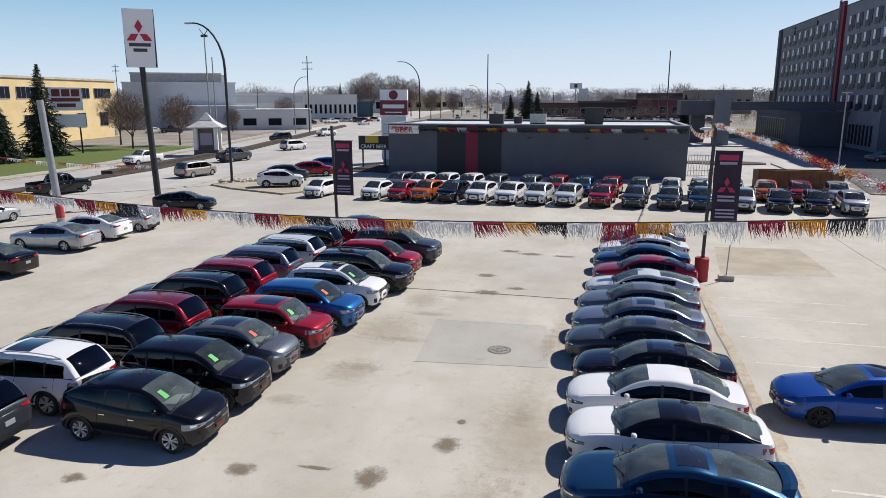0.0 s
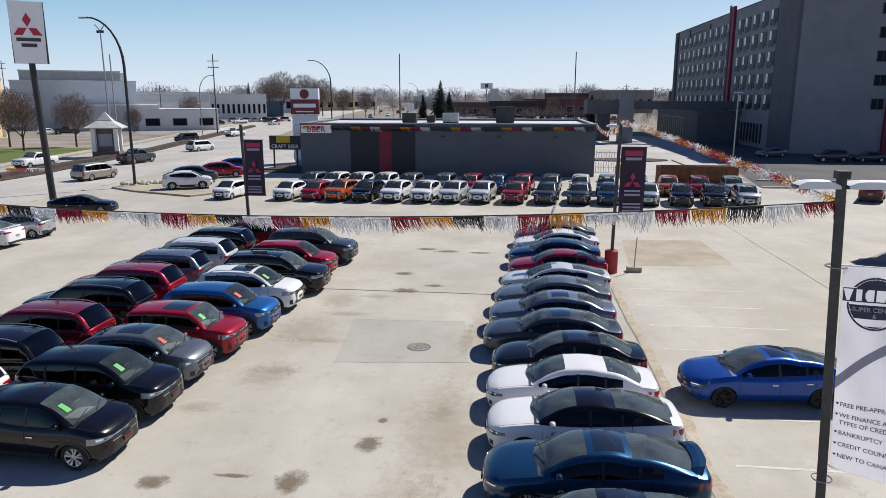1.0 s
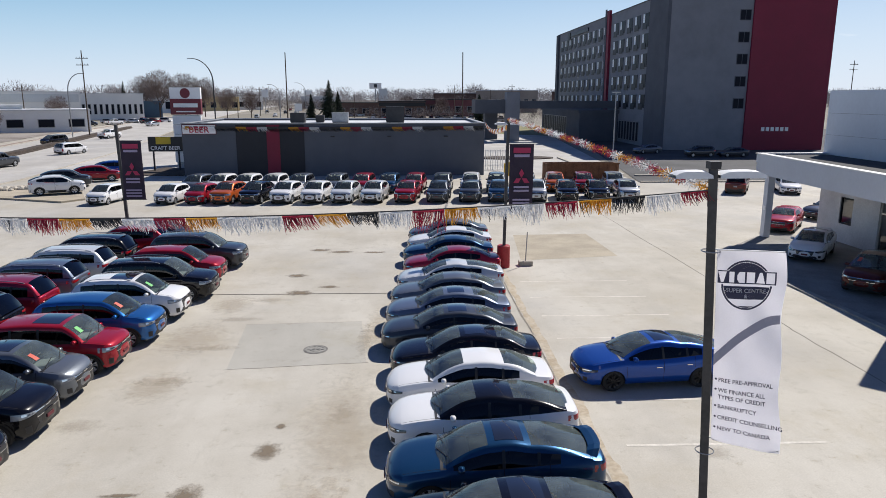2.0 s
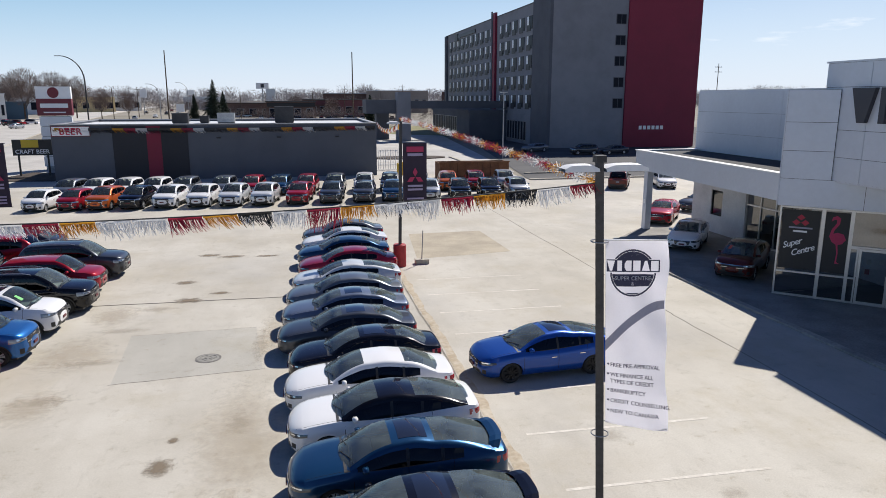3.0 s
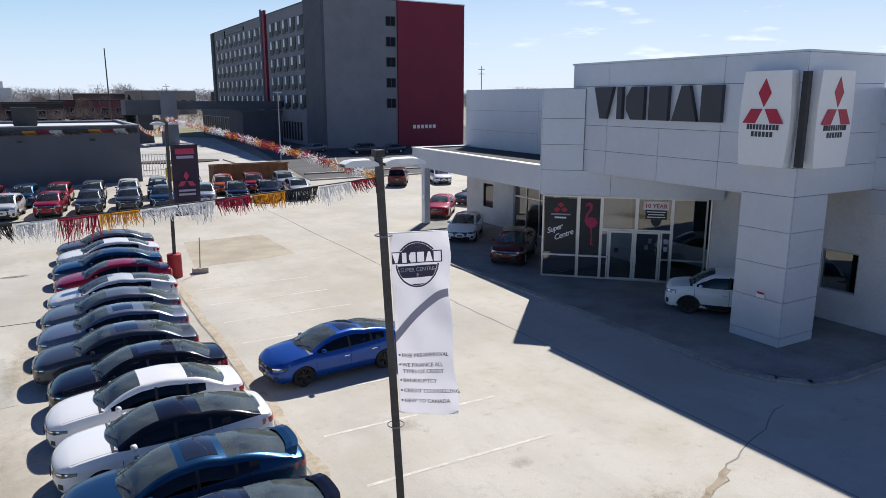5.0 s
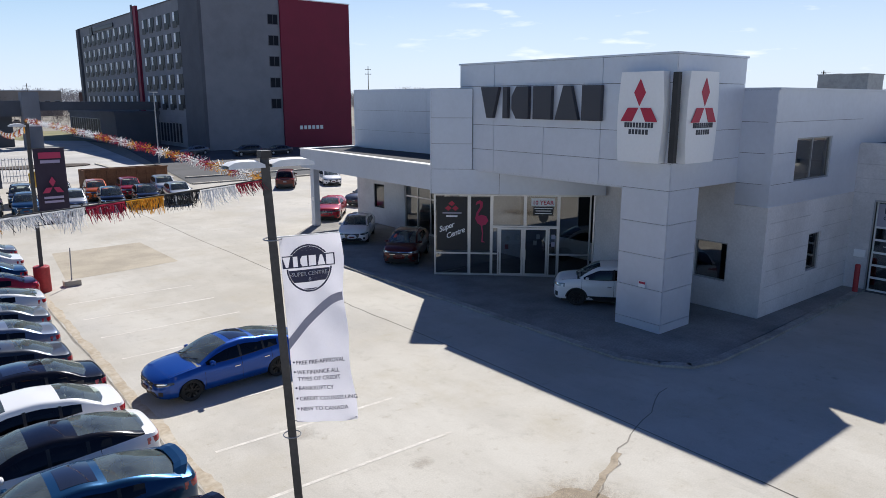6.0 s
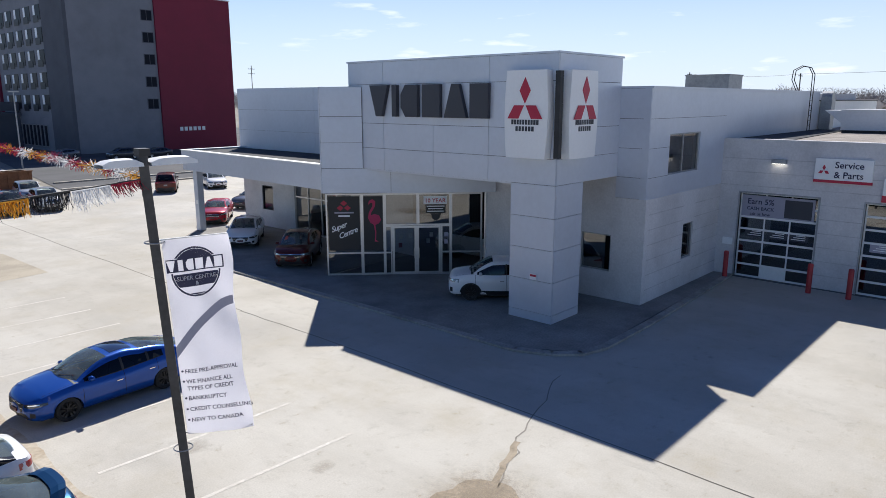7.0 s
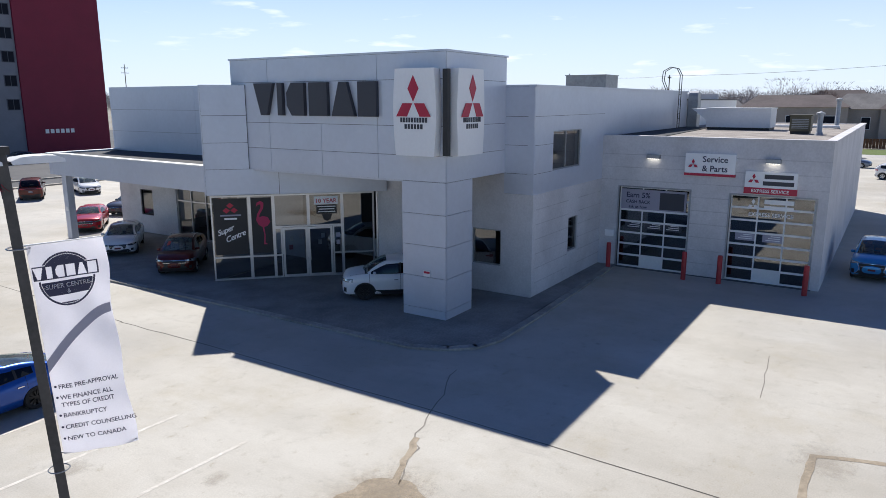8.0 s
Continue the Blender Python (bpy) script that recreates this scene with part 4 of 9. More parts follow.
window(dealer, S_WALL, 1.82, 4.92, 5.20, 6.87, -0.06, 0.10, (3.3,), (), frame=M_STEELGREY)
window(dealer, S_WALL, 3.75, 4.85, 1.33, 2.92, -0.06, 0.10, (), (), frame=M_STEELGREY)
for z in (5.2, 6.35, 7.5):
    part("wall_joint", S_WALL.box(Mesh(), 0.02, 1.8 if z < 6.8 else 7.8, z - 0.006, z + 0.006, -0.01, 0.003), M_SEAM, dealer)
part("parapet_cap", Mesh().box(25.60, 12.58, 8.66, 49.1, 12.98, 8.74), M_PANEL, dealer)
part("rear_wall", Mesh().box(49.02, 12.66, 0.0, 66.0, 12.94, 8.15), M_WHITE, dealer, "white painted rear wall")
part("rear_wall_cap", Mesh().box(49.02, 12.60, 8.15, 66.1, 13.0, 8.22), M_STEELDARK, dealer)
part("parapet_cap", Mesh().box(25.60, 12.98, 8.66, 25.98, 14.0, 8.74), M_PANEL, dealer)
part("roof", Mesh().box(25.95, 12.95, 7.9, 59.7, 26.0, 8.10), M_ROOFGRAVEL, dealer)
part("roof", Mesh().box(26.5, 26.0, 7.9, 59.7, 41.8, 8.10), M_ROOFGRAVEL, dealer)
part("wall", Mesh().box(59.7, 12.95, 0, 60.0, 41.8, 8.66), M_STONE, dealer)
part("wall", Mesh().box(26.5, 41.8, 0, 60.0, 42.1, 8.8), M_STONE, dealer)
# wall behind the canopy
wl = Mesh()
C_WALL.wall(wl, 0.0, 16.0, 0.0, 5.0, -0.3, 0.0, [(12.7, 13.9, 1.15, 2.75), (5.0, 10.4, 0.05, 3.3)])
part("wall", wl, M_STONE, dealer, "pale masonry wall under the canopy")
cw = part("upper_wall", C_WALL.box(Mesh(), 0.0, 16.05, 5.0, 8.95, -0.3, 0.0), M_STEELDARK, dealer)
for z0, z1 in ((5.0, 6.3), (6.3, 7.6), (7.6, 8.95)):
    panels(cw, C_WALL, [(a, b, z0, z1) for a, b in ((0.0, 8.0), (8.0, 16.1))], gap=0.012)
window(dealer, C_WALL, 12.7, 13.9, 1.15, 2.75, -0.06, 0.10, (), (), frame=M_STEELDARK)
window(dealer, C_WALL, 5.0, 10.4, 0.05, 3.3, -0.06, 0.12, (6.4, 7.8, 9.1), (2.3,), fw=0.08)
# canopy
def canopy_plan(x_in, y_in, x_back=26.18):
    """The canopy's outline, its street edge slightly askew, drawn in by the given widths."""
    return [(21.04 + x_in, 25.6), (x_back, 25.6), (x_back, 42.0 - y_in), (21.86 + x_in, 42.0 - y_in)]


cn = part("canopy", Mesh().prism(canopy_plan(0.04, 0.0), 3.95, 4.62), M_PANEL, dealer, "flat drive-through canopy with a grey fascia")
m = Mesh()
m.prism([(21.04, 25.6), (21.38, 25.6), (22.2, 42.0), (21.86, 42.0)], 4.62, 5.16)
m.box(22.2, 41.66, 4.62, 26.18, 42.0, 5.16)
part("upstand", m, M_PANEL, cn)
m = Mesh()
m.prism([(20.98, 25.6), (21.42, 25.6), (22.26, 42.06), (21.80, 42.06)], 5.16, 5.20)
m.box(22.26, 41.6, 5.16, 26.5, 42.06, 5.20)
part("white_flashing", m, M_WHITE, cn)
part("canopy_roof", Mesh().prism([(21.38, 25.6), (26.18, 25.6), (26.18, 41.66), (22.18, 41.66)], 4.62, 5.10), M_ROOFDARK, cn)
part("canopy_column", Mesh().box(22.35, 41.2, 0.0, 22.75, 41.65, 3.95), M_PANEL, cn)
part("notice_plate", Mesh().box(22.32, 41.25, 1.75, 22.345, 41.5, 2.0), M_SIGNWHITE, cn)
# inside the showroom: added surfaces, the room's dimness put into their dark colour
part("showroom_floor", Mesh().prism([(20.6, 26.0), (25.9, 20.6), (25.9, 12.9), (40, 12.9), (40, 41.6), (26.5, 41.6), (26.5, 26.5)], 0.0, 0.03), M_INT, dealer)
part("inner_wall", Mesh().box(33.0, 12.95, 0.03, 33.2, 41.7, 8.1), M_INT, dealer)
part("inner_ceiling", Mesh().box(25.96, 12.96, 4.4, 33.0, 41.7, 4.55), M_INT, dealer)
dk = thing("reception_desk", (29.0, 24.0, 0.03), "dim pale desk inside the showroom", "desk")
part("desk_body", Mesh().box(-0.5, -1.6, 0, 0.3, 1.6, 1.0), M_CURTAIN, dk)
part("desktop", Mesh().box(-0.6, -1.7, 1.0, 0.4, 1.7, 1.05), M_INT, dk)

# service wing
wl = Mesh()
SVC_W.wall(wl, 0.0, 10.0, 0.0, 6.42, -0.3, 0.0, [(5.70, 9.05, 0.0, 4.0), (0.45, 3.90, 0.0, 3.96)])
sv = part("service_wall", wl, M_STONE, dealer, "pale block wall with two overhead doors")
part("service_wall", SVC_S.box(Mesh(), 0.3, 28.0, 0.0, 6.42, -0.3, 0.0), M_STONE, dealer)
part("service_wall", Mesh().box(61.15, 2.95, 0, 61.45, 12.6, 6.42), M_STONE, dealer)
part("service_roof", Mesh().box(33.75, 2.95, 5.95, 61.15, 12.6, 6.38), M_ROOFGRAVEL, dealer)
# dark membrane colour laid over the wall's shadow band to deepen it
part("roof_dark_strip", Mesh().prism([(33.76, 10.1), (49.0, 10.9), (49.0, 12.59), (33.76, 12.59)], 6.38, 6.41), M_ROOFDARK, dealer, "dark strip along the wall, deepening its shadow on the roof")
part("roof_pipe", Mesh().tube((50.0, 3.6, 6.52), (50.0, 8.4, 6.52), 0.09, 0.09, 8), M_WHITE, dealer)
m = Mesh()
m.box(33.40, 2.58, 6.42, 33.82, 12.6, 6.48)
m.box(33.82, 2.58, 6.42, 61.5, 2.98, 6.48)
part("parapet_cap", m, M_STONE, dealer)
M_COURSE = surface("block_course_shadow_line", (0.56, 0.545, 0.55), 0.9, var=0.1, scale=1.0, fine=8)
for k, z in enumerate((0.62, 1.24, 1.86, 2.48, 3.10, 3.72, 4.34, 4.96, 5.58)):
    if z > 4.1:
        part("block_course", SVC_W.box(Mesh(), 0.0, 9.98, z - 0.02, z + 0.02, 0.0, 0.004), M_COURSE, dealer)
    else:
        part("block_course", SVC_W.box(Mesh(), 3.98, 5.62, z - 0.02, z + 0.02, 0.0, 0.004), M_COURSE, dealer)
    if z < 4.3:
        part("block_course", S_WALL.box(Mesh(), 0.3, 3.74, z - 0.02, z + 0.02, 0.0, 0.004), M_COURSE, dealer)
        part("block_course", S_WALL.box(Mesh(), 4.86, 7.78, z - 0.02, z + 0.02, 0.0, 0.004), M_COURSE, dealer)
for s0, s1, zt, light in ((5.70, 9.05, 4.0, False), (0.45, 3.90, 3.96, True)):
    gd = part("overhead_door", SVC_W.box(Mesh(), s0, s1, 0.0, 0.05, -0.25, -0.12), M_WHITE, dealer, "glazed sectional overhead door with white rails")
    nz = 7
    for r in range(nz):
        a, b = 0.05 + (zt - 0.05) * r / nz, 0.05 + (zt - 0.05) * (r + 1) / nz
        m = Mesh()
        SVC_W.box(m, s0, s1, a, a + 0.045, -0.22, -0.14)
        SVC_W.box(m, s0, s1, b - 0.045, b, -0.22, -0.14)
        for c in range(4):
            x = mixl(s0, s1 - 0.06, c / 3)
            SVC_W.box(m, x, x + 0.06, a + 0.045, b - 0.045, -0.22, -0.14)
        sec = part("door_section", m, M_WHITE, gd)
        for c in range(3):
            x0, x1 = mixl(s0, s1 - 0.06, c / 3) + 0.06, mixl(s0, s1 - 0.06, (c + 1) / 3)
            g_ = Mesh()
            solid = r == 0 and c == 1
            SVC_W.box(g_, x0, x1, a + 0.045, b - 0.045, -0.19, -0.175)
            part("pane", g_, M_WHITE if solid else M_GLASSB, sec)
    fr = Mesh()
    SVC_W.box(fr, s0 - 0.07, s0, 0, zt + 0.07, -0.2, 0.03)
    SVC_W.box(fr, s1, s1 + 0.07, 0, zt + 0.07, -0.2, 0.03)
    SVC_W.box(fr, s0, s1, zt, zt + 0.07, -0.2, 0.03)
    part("door_frame", fr, M_STEELGREY, gd)
# added workshop surfaces, dark in colour so the bays look unlit
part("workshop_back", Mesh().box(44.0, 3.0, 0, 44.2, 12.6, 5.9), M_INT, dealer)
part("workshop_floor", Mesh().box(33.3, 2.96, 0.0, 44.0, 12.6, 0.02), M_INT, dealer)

SIGN_LABEL = "white sign board with red trim and dark lettering"
ad = thing("door_advert", (0, 0, 0), "pale advertisement sheet on the overhead door glass", "advertisement")
part("sheet", SVC_W.box(Mesh(), 5.85, 8.98, 2.92, 3.9, -0.135, -0.13), M_BANNERG, ad)
def svc_words(parent, words, size, y_centre, z, o, mat, **kw):
    return words_on(parent, words, size, wall_face(33.45 - o, y_centre, z, 180), mat, **kw)
svc_words(ad, "Earn 5%", 0.36, 2.65 + 8.15, 3.50, -0.125, M_NAVY)
svc_words(ad, "CASH BACK", 0.22, 2.65 + 8.15, 3.22, -0.125, M_NAVY)
svc_words(ad, "ask us how", 0.2, 2.65 + 8.15, 2.98, -0.125, M_NAVY)
part("picture_block", SVC_W.box(Mesh(), 5.95, 7.1, 2.98, 3.8, -0.128, -0.124), M_SIGNINK, ad)
for s_, z_, mt in ((6.9, 1.95, M_SIGNINK), (7.9, 1.95, M_SIGNINK), (6.0, 1.95, M_SIGNINK), (1.6, 1.9, M_BANNERG), (2.75, 1.9, M_BANNERG)):
    nt_ = thing("door_notice", (0, 0, 0), "small dark notice with pale lines on the overhead door", "notice", "notices on the overhead doors")
    part("sheet", SVC_W.box(Mesh(), s_, s_ + 0.85, z_, z_ + 0.38, -0.172, -0.168), mt, nt_)
    for k in range(3):
        part("print_bar", SVC_W.box(Mesh(), s_ + 0.12, s_ + 0.72 - 0.1 * k, z_ + 0.08 + 0.09 * k, z_ + 0.11 + 0.09 * k, -0.168, -0.166), M_SIGNWHITE, nt_)
sg = thing("service_sign", (0, 0, 0), SIGN_LABEL, "sign")
part("board", SVC_W.box(Mesh(), 3.78, 5.98, 4.86, 5.76, 0.0, 0.12), M_SIGNWHITE, sg)
part("red_edge", SVC_W.box(Mesh(), 3.76, 6.0, 4.74, 4.86, 0.0, 0.125), M_SIGNRED, sg)
svc_words(sg, "Service", 0.38, 2.65 + 4.66, 5.38, 0.125, M_NAVY)
svc_words(sg, "& Parts", 0.38, 2.65 + 4.66, 4.96, 0.125, M_NAVY)
sg2 = thing("express_sign", (0, 0, 0), "white sign board with a red band reading express service", "sign")
part("board", SVC_W.box(Mesh(), 1.24, 3.34, 4.36, 5.06, 0.0, 0.12), M_SIGNWHITE, sg2)
part("red_band", SVC_W.box(Mesh(), 1.22, 3.36, 4.08, 4.36, 0.0, 0.125), M_SIGNRED, sg2)
svc_words(sg2, "EXPRESS SERVICE", 0.2, 2.65 + 2.29, 4.15, 0.13, M_SIGNWHITE)
part("name_bar", SVC_W.box(Mesh(), 1.40, 2.55, 4.76, 4.95, 0.12, 0.126), M_SIGNINK, sg2)
part("name_bar", SVC_W.box(Mesh(), 1.36, 2.60, 4.47, 4.65, 0.12, 0.126), M_SIGNINK, sg2)
dec = thing("door_decal", (0, 0, 0), "white lettering stuck on the overhead door glass", "decal")
part("name_bar", SVC_W.box(Mesh(), 1.3, 2.5, 3.62, 3.82, -0.136, -0.13), M_SIGNWHITE, dec)
part("name_bar", SVC_W.box(Mesh(), 1.3, 2.5, 3.36, 3.54, -0.136, -0.13), M_SIGNWHITE, dec)
svc_words(dec, "EXPRESS SERVICE", 0.24, 2.65 + 2.2, 3.05, -0.13, M_SIGNWHITE)


def three_marks(parent, fn, cs, cz, size, material, tall=1.0):
    """Three plain lozenges, one over two slanted ones."""
    k = size
    shapes = ([(0, 0.0), (0.36, 0.62), (0, 1.25), (-0.36, 0.62)], [(-0.06, -0.08), (-0.42, -0.72), (-1.15, -0.72), (-0.72, -0.08)], [(0.06, -0.08), (0.72, -0.08), (1.15, -0.72), (0.42, -0.72)])
    for sh in shapes:
        m = Mesh()
        f = [fn(cs + x * k, 0.012, cz + y * k * tall) for x, y in sh]
        b = [fn(cs + x * k, -0.004, cz + y * k * tall) for x, y in sh]
        m.face(f)
        for i in range(4):
            j = (i + 1) % 4
            m.face([f[i], b[i], b[j], f[j]])
        part("red_mark", m, material, parent)


three_marks(sg, lambda s, o, z: SVC_W.at(s, 0.125 + o, z), 5.62, 5.26, 0.19, M_SIGNRED)
three_marks(sg2, lambda s, o, z: SVC_W.at(s, 0.125 + o, z), 2.98, 4.72, 0.2, M_SIGNRED)
three_marks(dec, lambda s, o, z: SVC_W.at(s, -0.128 + o, z), 2.95, 3.56, 0.22, M_SIGNWHITE)


# tall bowed signs on the column's corner
def bowed_sign(pl, s0, s1, z0, z1, parent_label):
    top = thing("corner_sign", (0, 0, 0), parent_label, "sign", "signs on the corner column")
    n = 8
    m = Mesh()
    sc, hw = (s0 + s1) / 2, (s1 - s0) / 2
    rows_f, rows_b = [], []
    for i in range(n + 1):
        t = i / n
        z = mixl(z0, z1, t)
        w = hw * (0.90 + 0.10 * math.sin(math.pi * t))
        rows_f.append([pl.at(sc + w * k / 4, 0.42 + 0.05 * (1 - (k / 4) ** 2), z) for k in range(-4, 5)])
        rows_b.append([pl.at(sc + w * k / 4, 0.06, z) for k in range(-4, 5)])
    fl = not pl.flip
    m.grid(rows_f, 0, fl)
    m.grid([[r[0] for r in rows_b], [r[0] for r in rows_f]], 0, not fl)
    m.grid([[r[-1] for r in rows_f], [r[-1] for r in rows_b]], 0, not fl)
    m.grid([rows_f[-1], rows_b[-1]], 0, fl)
    m.grid([rows_b[0], rows_f[0]], 0, fl)
    part("face", m, M_SIGNWHITE, top)
    three_marks(top, lambda s, o, z: pl.at(s, 0.475 + o, z), sc, mixl(z0, z1, 0.625), hw * 0.70, M_SIGNRED, 1.12)
    for row, (count, w) in enumerate(((10, 0.64), (6, 0.44))):
        zc = mixl(z0, z1, 0.415) - row * 0.23
        step = 2 * w * hw / count
        for k in range(count):
            a = sc - w * hw + (k + 0.14) * step
            part("name_block", pl.box(Mesh(), a, a + step * 0.70, zc - 0.085, zc + 0.085, 0.43, 0.478), M_SIGNINK, top)
    return top


bowed_sign(W_FASC, 0.12, 1.98, 6.17, 9.24, "tall bowed white sign with three red lozenges")
bowed_sign(S_FASC, 0.12, 2.05, 6.17, 9.24, "tall bowed white sign with three red lozenges")
part("sign_spine", Mesh().box(20.9, 13.75, 6.2, 21.1, 13.95, 9.2), M_STEELDARK, dealer)
# channel shapes of the name over the entrance: plain dark blocks
nm_ = thing("name_blocks", (0, 0, 0), "row of six dark raised blocks on the fascia", "sign")
blocks = ([(0, 1), (1, 1), (0.66, 0), (0.34, 0)], [(0.2, 0), (0.8, 0), (0.8, 1), (0.2, 1)], [(0.25, 0), (0.9, 0), (0.9, 1), (0.25, 1), (0, 0.7), (0, 0.3)],
          [(0, 0), (0.95, 0), (0.95, 1), (0, 1)], [(0, 0), (1, 0), (0.66, 1), (0.34, 1)], [(0, 0), (0.95, 0), (0.95, 1), (0, 1)])
y_l = 23.42
for sh, w in zip(blocks, (1.28, 0.62, 1.22, 1.18, 1.32, 1.10)):
    m = Mesh()
    f = [(21.08 - 0.16, y_l - x * (w - 0.17), 7.53 + z * 1.30) for x, z in sh]
    b = [(21.095, y_l - x * (w - 0.17), 7.53 + z * 1.30) for x, z in sh]
    m.face(f[::-1] if sh[0] == (0, 1) else f)
    for i in range(len(f)):
        j = (i + 1) % len(f)
        m.face([f[i], b[i], b[j], f[j]])
    part("block", m, M_SIGNINK, nm_)
    y_l -= w

# lights on the service wall, meter box, bollards, notice
for y in (10.1, 4.9):
    lt = thing("wall_light", (33.45, y, 5.5), "small metal wall light over the overhead door, lit", "wall light", "service wall lights")
    part("hood", Mesh().box(-0.28, -0.30, -0.06, 0.0, 0.30, 0.12), M_STEELGREY, lt)
    part("lens", Mesh().box(-0.25, -0.26, -0.07, -0.02, 0.26, -0.0602), plain("lit_lens", (1.0, 0.93, 0.8), 0.4, emit=2.5), lt)
for x, y in ((32.7, 11.85), (32.45, 8.15), (32.5, 6.6), (32.4, 3.1)):
    bo = thing("bollard", (x, y, 0), "red-painted steel bollard guarding an overhead door", "bollard", "bollards at the overhead doors")
    part("post", Mesh().lathe([(0.0, 0.0), (0.11, 0.0), (0.11, 1.25), (0.09, 1.30), (0.0, 1.32)], 14, "z"), M_REDPAINT, bo, smooth=40)
mb = thing("notice_box", (33.45, 12.1, 1.5), "small white notice box on the wall", "box")
part("case", Mesh().box(-0.10, -0.22, 0.0, 0.0, 0.22, 0.32), M_SIGNWHITE, mb)
cnn = thing("warning_plate", (21.1, 14.75, 1.65), "small white warning plate on the column", "sign")
part("plate", Mesh().box(-0.07, -0.15, 0.0, -0.055, 0.15, 0.24), M_SIGNWHITE, cnn)
part("red_bar", Mesh().box(-0.075, -0.13, 0.13, -0.07, 0.13, 0.21), M_SIGNRED, cnn)

# apron and kerb before the entrance; building and canopy shade is in the apron's colour
M_APRONK = surface("worn_kerb_concrete", (0.37, 0.35, 0.31), 0.9, var=0.2, scale=0.8, fine=10)
kp = [(17.75, 30.5), (17.95, 22.0), (17.98, 16.5), (18.0, 13.4), (18.5, 12.2), (19.2, 11.45), (20.3, 11.15), (24.0, 11.2), (32.0, 11.6)]
pts = kp + [(33.4, 11.7)]
kerb = Mesh()
for (x0, y0), (x1, y1) in zip(pts, pts[1:]):
    d = Vector((x1 - x0, y1 - y0, 0)).normalized()
    nx, ny = -d.y * 0.3, d.x * 0.3
    q = [(x0, y0), (x1, y1), (x1 + nx, y1 + ny), (x0 + nx, y0 + ny)]
    kerb.prism(q, 0.0, 0.085)
tagged(new("kerb", kerb.data("kerb", [M_APRONK])), "rounded low concrete kerb before the entrance", "kerb", kind="structure")
sheet("apron", [(18.3, 37.8), (17.98, 30.5), (18.25, 22.0), (18.28, 13.4), (19.4, 11.7), (20.4, 11.45), (32.0, 11.9), (33.4, 12.0), (33.4, 12.66), (25.6, 12.66), (25.6, 20.6), (20.4, 26.1), (20.5, 26.3), (26.15, 26.3), (26.15, 41.6), (22.2, 41.6)], 0.06, M_APRON,
      "concrete apron before the entrance, its colour darkened for shade", "pavement", 0.06)


# roof plant
def roof_unit(x, y, z, sx, sy, sz, material, label, cap=True, louvre=True):
    u = thing("roof_unit", (x, y, z), label, "roof unit")
    part("case", Mesh().box(-sx / 2, -sy / 2, 0.15, sx / 2, sy / 2, sz), material, u)
    part("curb", Mesh().box(-sx / 2 + 0.05, -sy / 2 + 0.05, 0.0, sx / 2 - 0.05, sy / 2 - 0.05, 0.15), M_STEELDARK, u)
    if cap:
        part("cap", Mesh().box(-sx / 2 - 0.05, -sy / 2 - 0.05, sz, sx / 2 + 0.05, sy / 2 + 0.05, sz + 0.06), material, u)
    m = Mesh()
    for k in range(6 if louvre else 0):
        zz = 0.3 + (sz - 0.5) * k / 5
        m.box(-sx / 2 - 0.02, -sy / 2 + 0.1, zz, -sx / 2 - 0.003, sy / 2 - 0.1, zz + 0.04)
    if louvre:
        part("louvre", m, M_STEELGREY, u)
    return u


mau = roof_unit(46.5, 8.7, 6.38, 2.2, 3.6, 1.25, M_WHITE, "long white make-up air unit on the gravel roof", louvre=False)
hood = Mesh()
hood.face([(-1.1, 1.8, 1.25), (-1.1, 2.7, 1.25), (-1.1, 1.8, 0.55)][::-1])
hood.face([(1.1, 1.8, 1.25), (1.1, 2.7, 1.25), (1.1, 1.8, 0.55)])
hood.face([(-1.1, 1.8, 1.25), (1.1, 1.8, 1.25), (1.1, 2.7, 1.25), (-1.1, 2.7, 1.25)])
hood.face([(-1.1, 2.7, 1.25), (1.1, 2.7, 1.25), (1.1, 1.8, 0.55), (-1.1, 1.8, 0.55)])
part("intake_hood", hood, M_WHITE, mau)
el = thing("roof_duct", (49.6, 12.3, 6.38), "grey curved duct elbow at the wall's end", "duct")
part("elbow", Mesh().tube((0, -0.30, 1.95), (0, 0.30, 1.95), 0.42, 0.42, 20), M_STEELGREY, el)
part("riser", Mesh().box(-0.43, -0.32, 0, 0.43, 0.32, 1.95), M_STEELGREY, el)
roof_unit(42.0, 4.9, 6.38, 1.0, 1.0, 0.95, surface("olive_metal", (0.12, 0.11, 0.075), 0.6, 0.3, var=0.1), "olive-brown condenser on the gravel roof")
roof_unit(48.0, 19.0, 8.1, 2.4, 2.9, 1.7, M_STEELGREY, "weathered grey louvred roof unit behind the parapet")
for x, y, h in ((40.6, 3.9, 1.1), (50.5, 3.8, 1.8)):
    v = thing("roof_vent", (x, y, 6.38), "galvanised flue pipe with a rain cap", "vent", "roof flues")
    part("pipe", Mesh().lathe([(0.22, 0.0), (0.16, 0.15), (0.13, 0.2), (0.13, h)], 12, "z"), M_STEELGREY, v, smooth=40)
    part("rain_cap", Mesh().lathe([(0.0, h + 0.12), (0.20, h + 0.02), (0.20, h - 0.06), (0.0, h - 0.02)], 12, "z"), M_STEELGREY, v, smooth=40)
ld = thing("roof_ladder", (46.4, 12.58, 0), "dark steel roof ladder with looped handrails", "ladder")
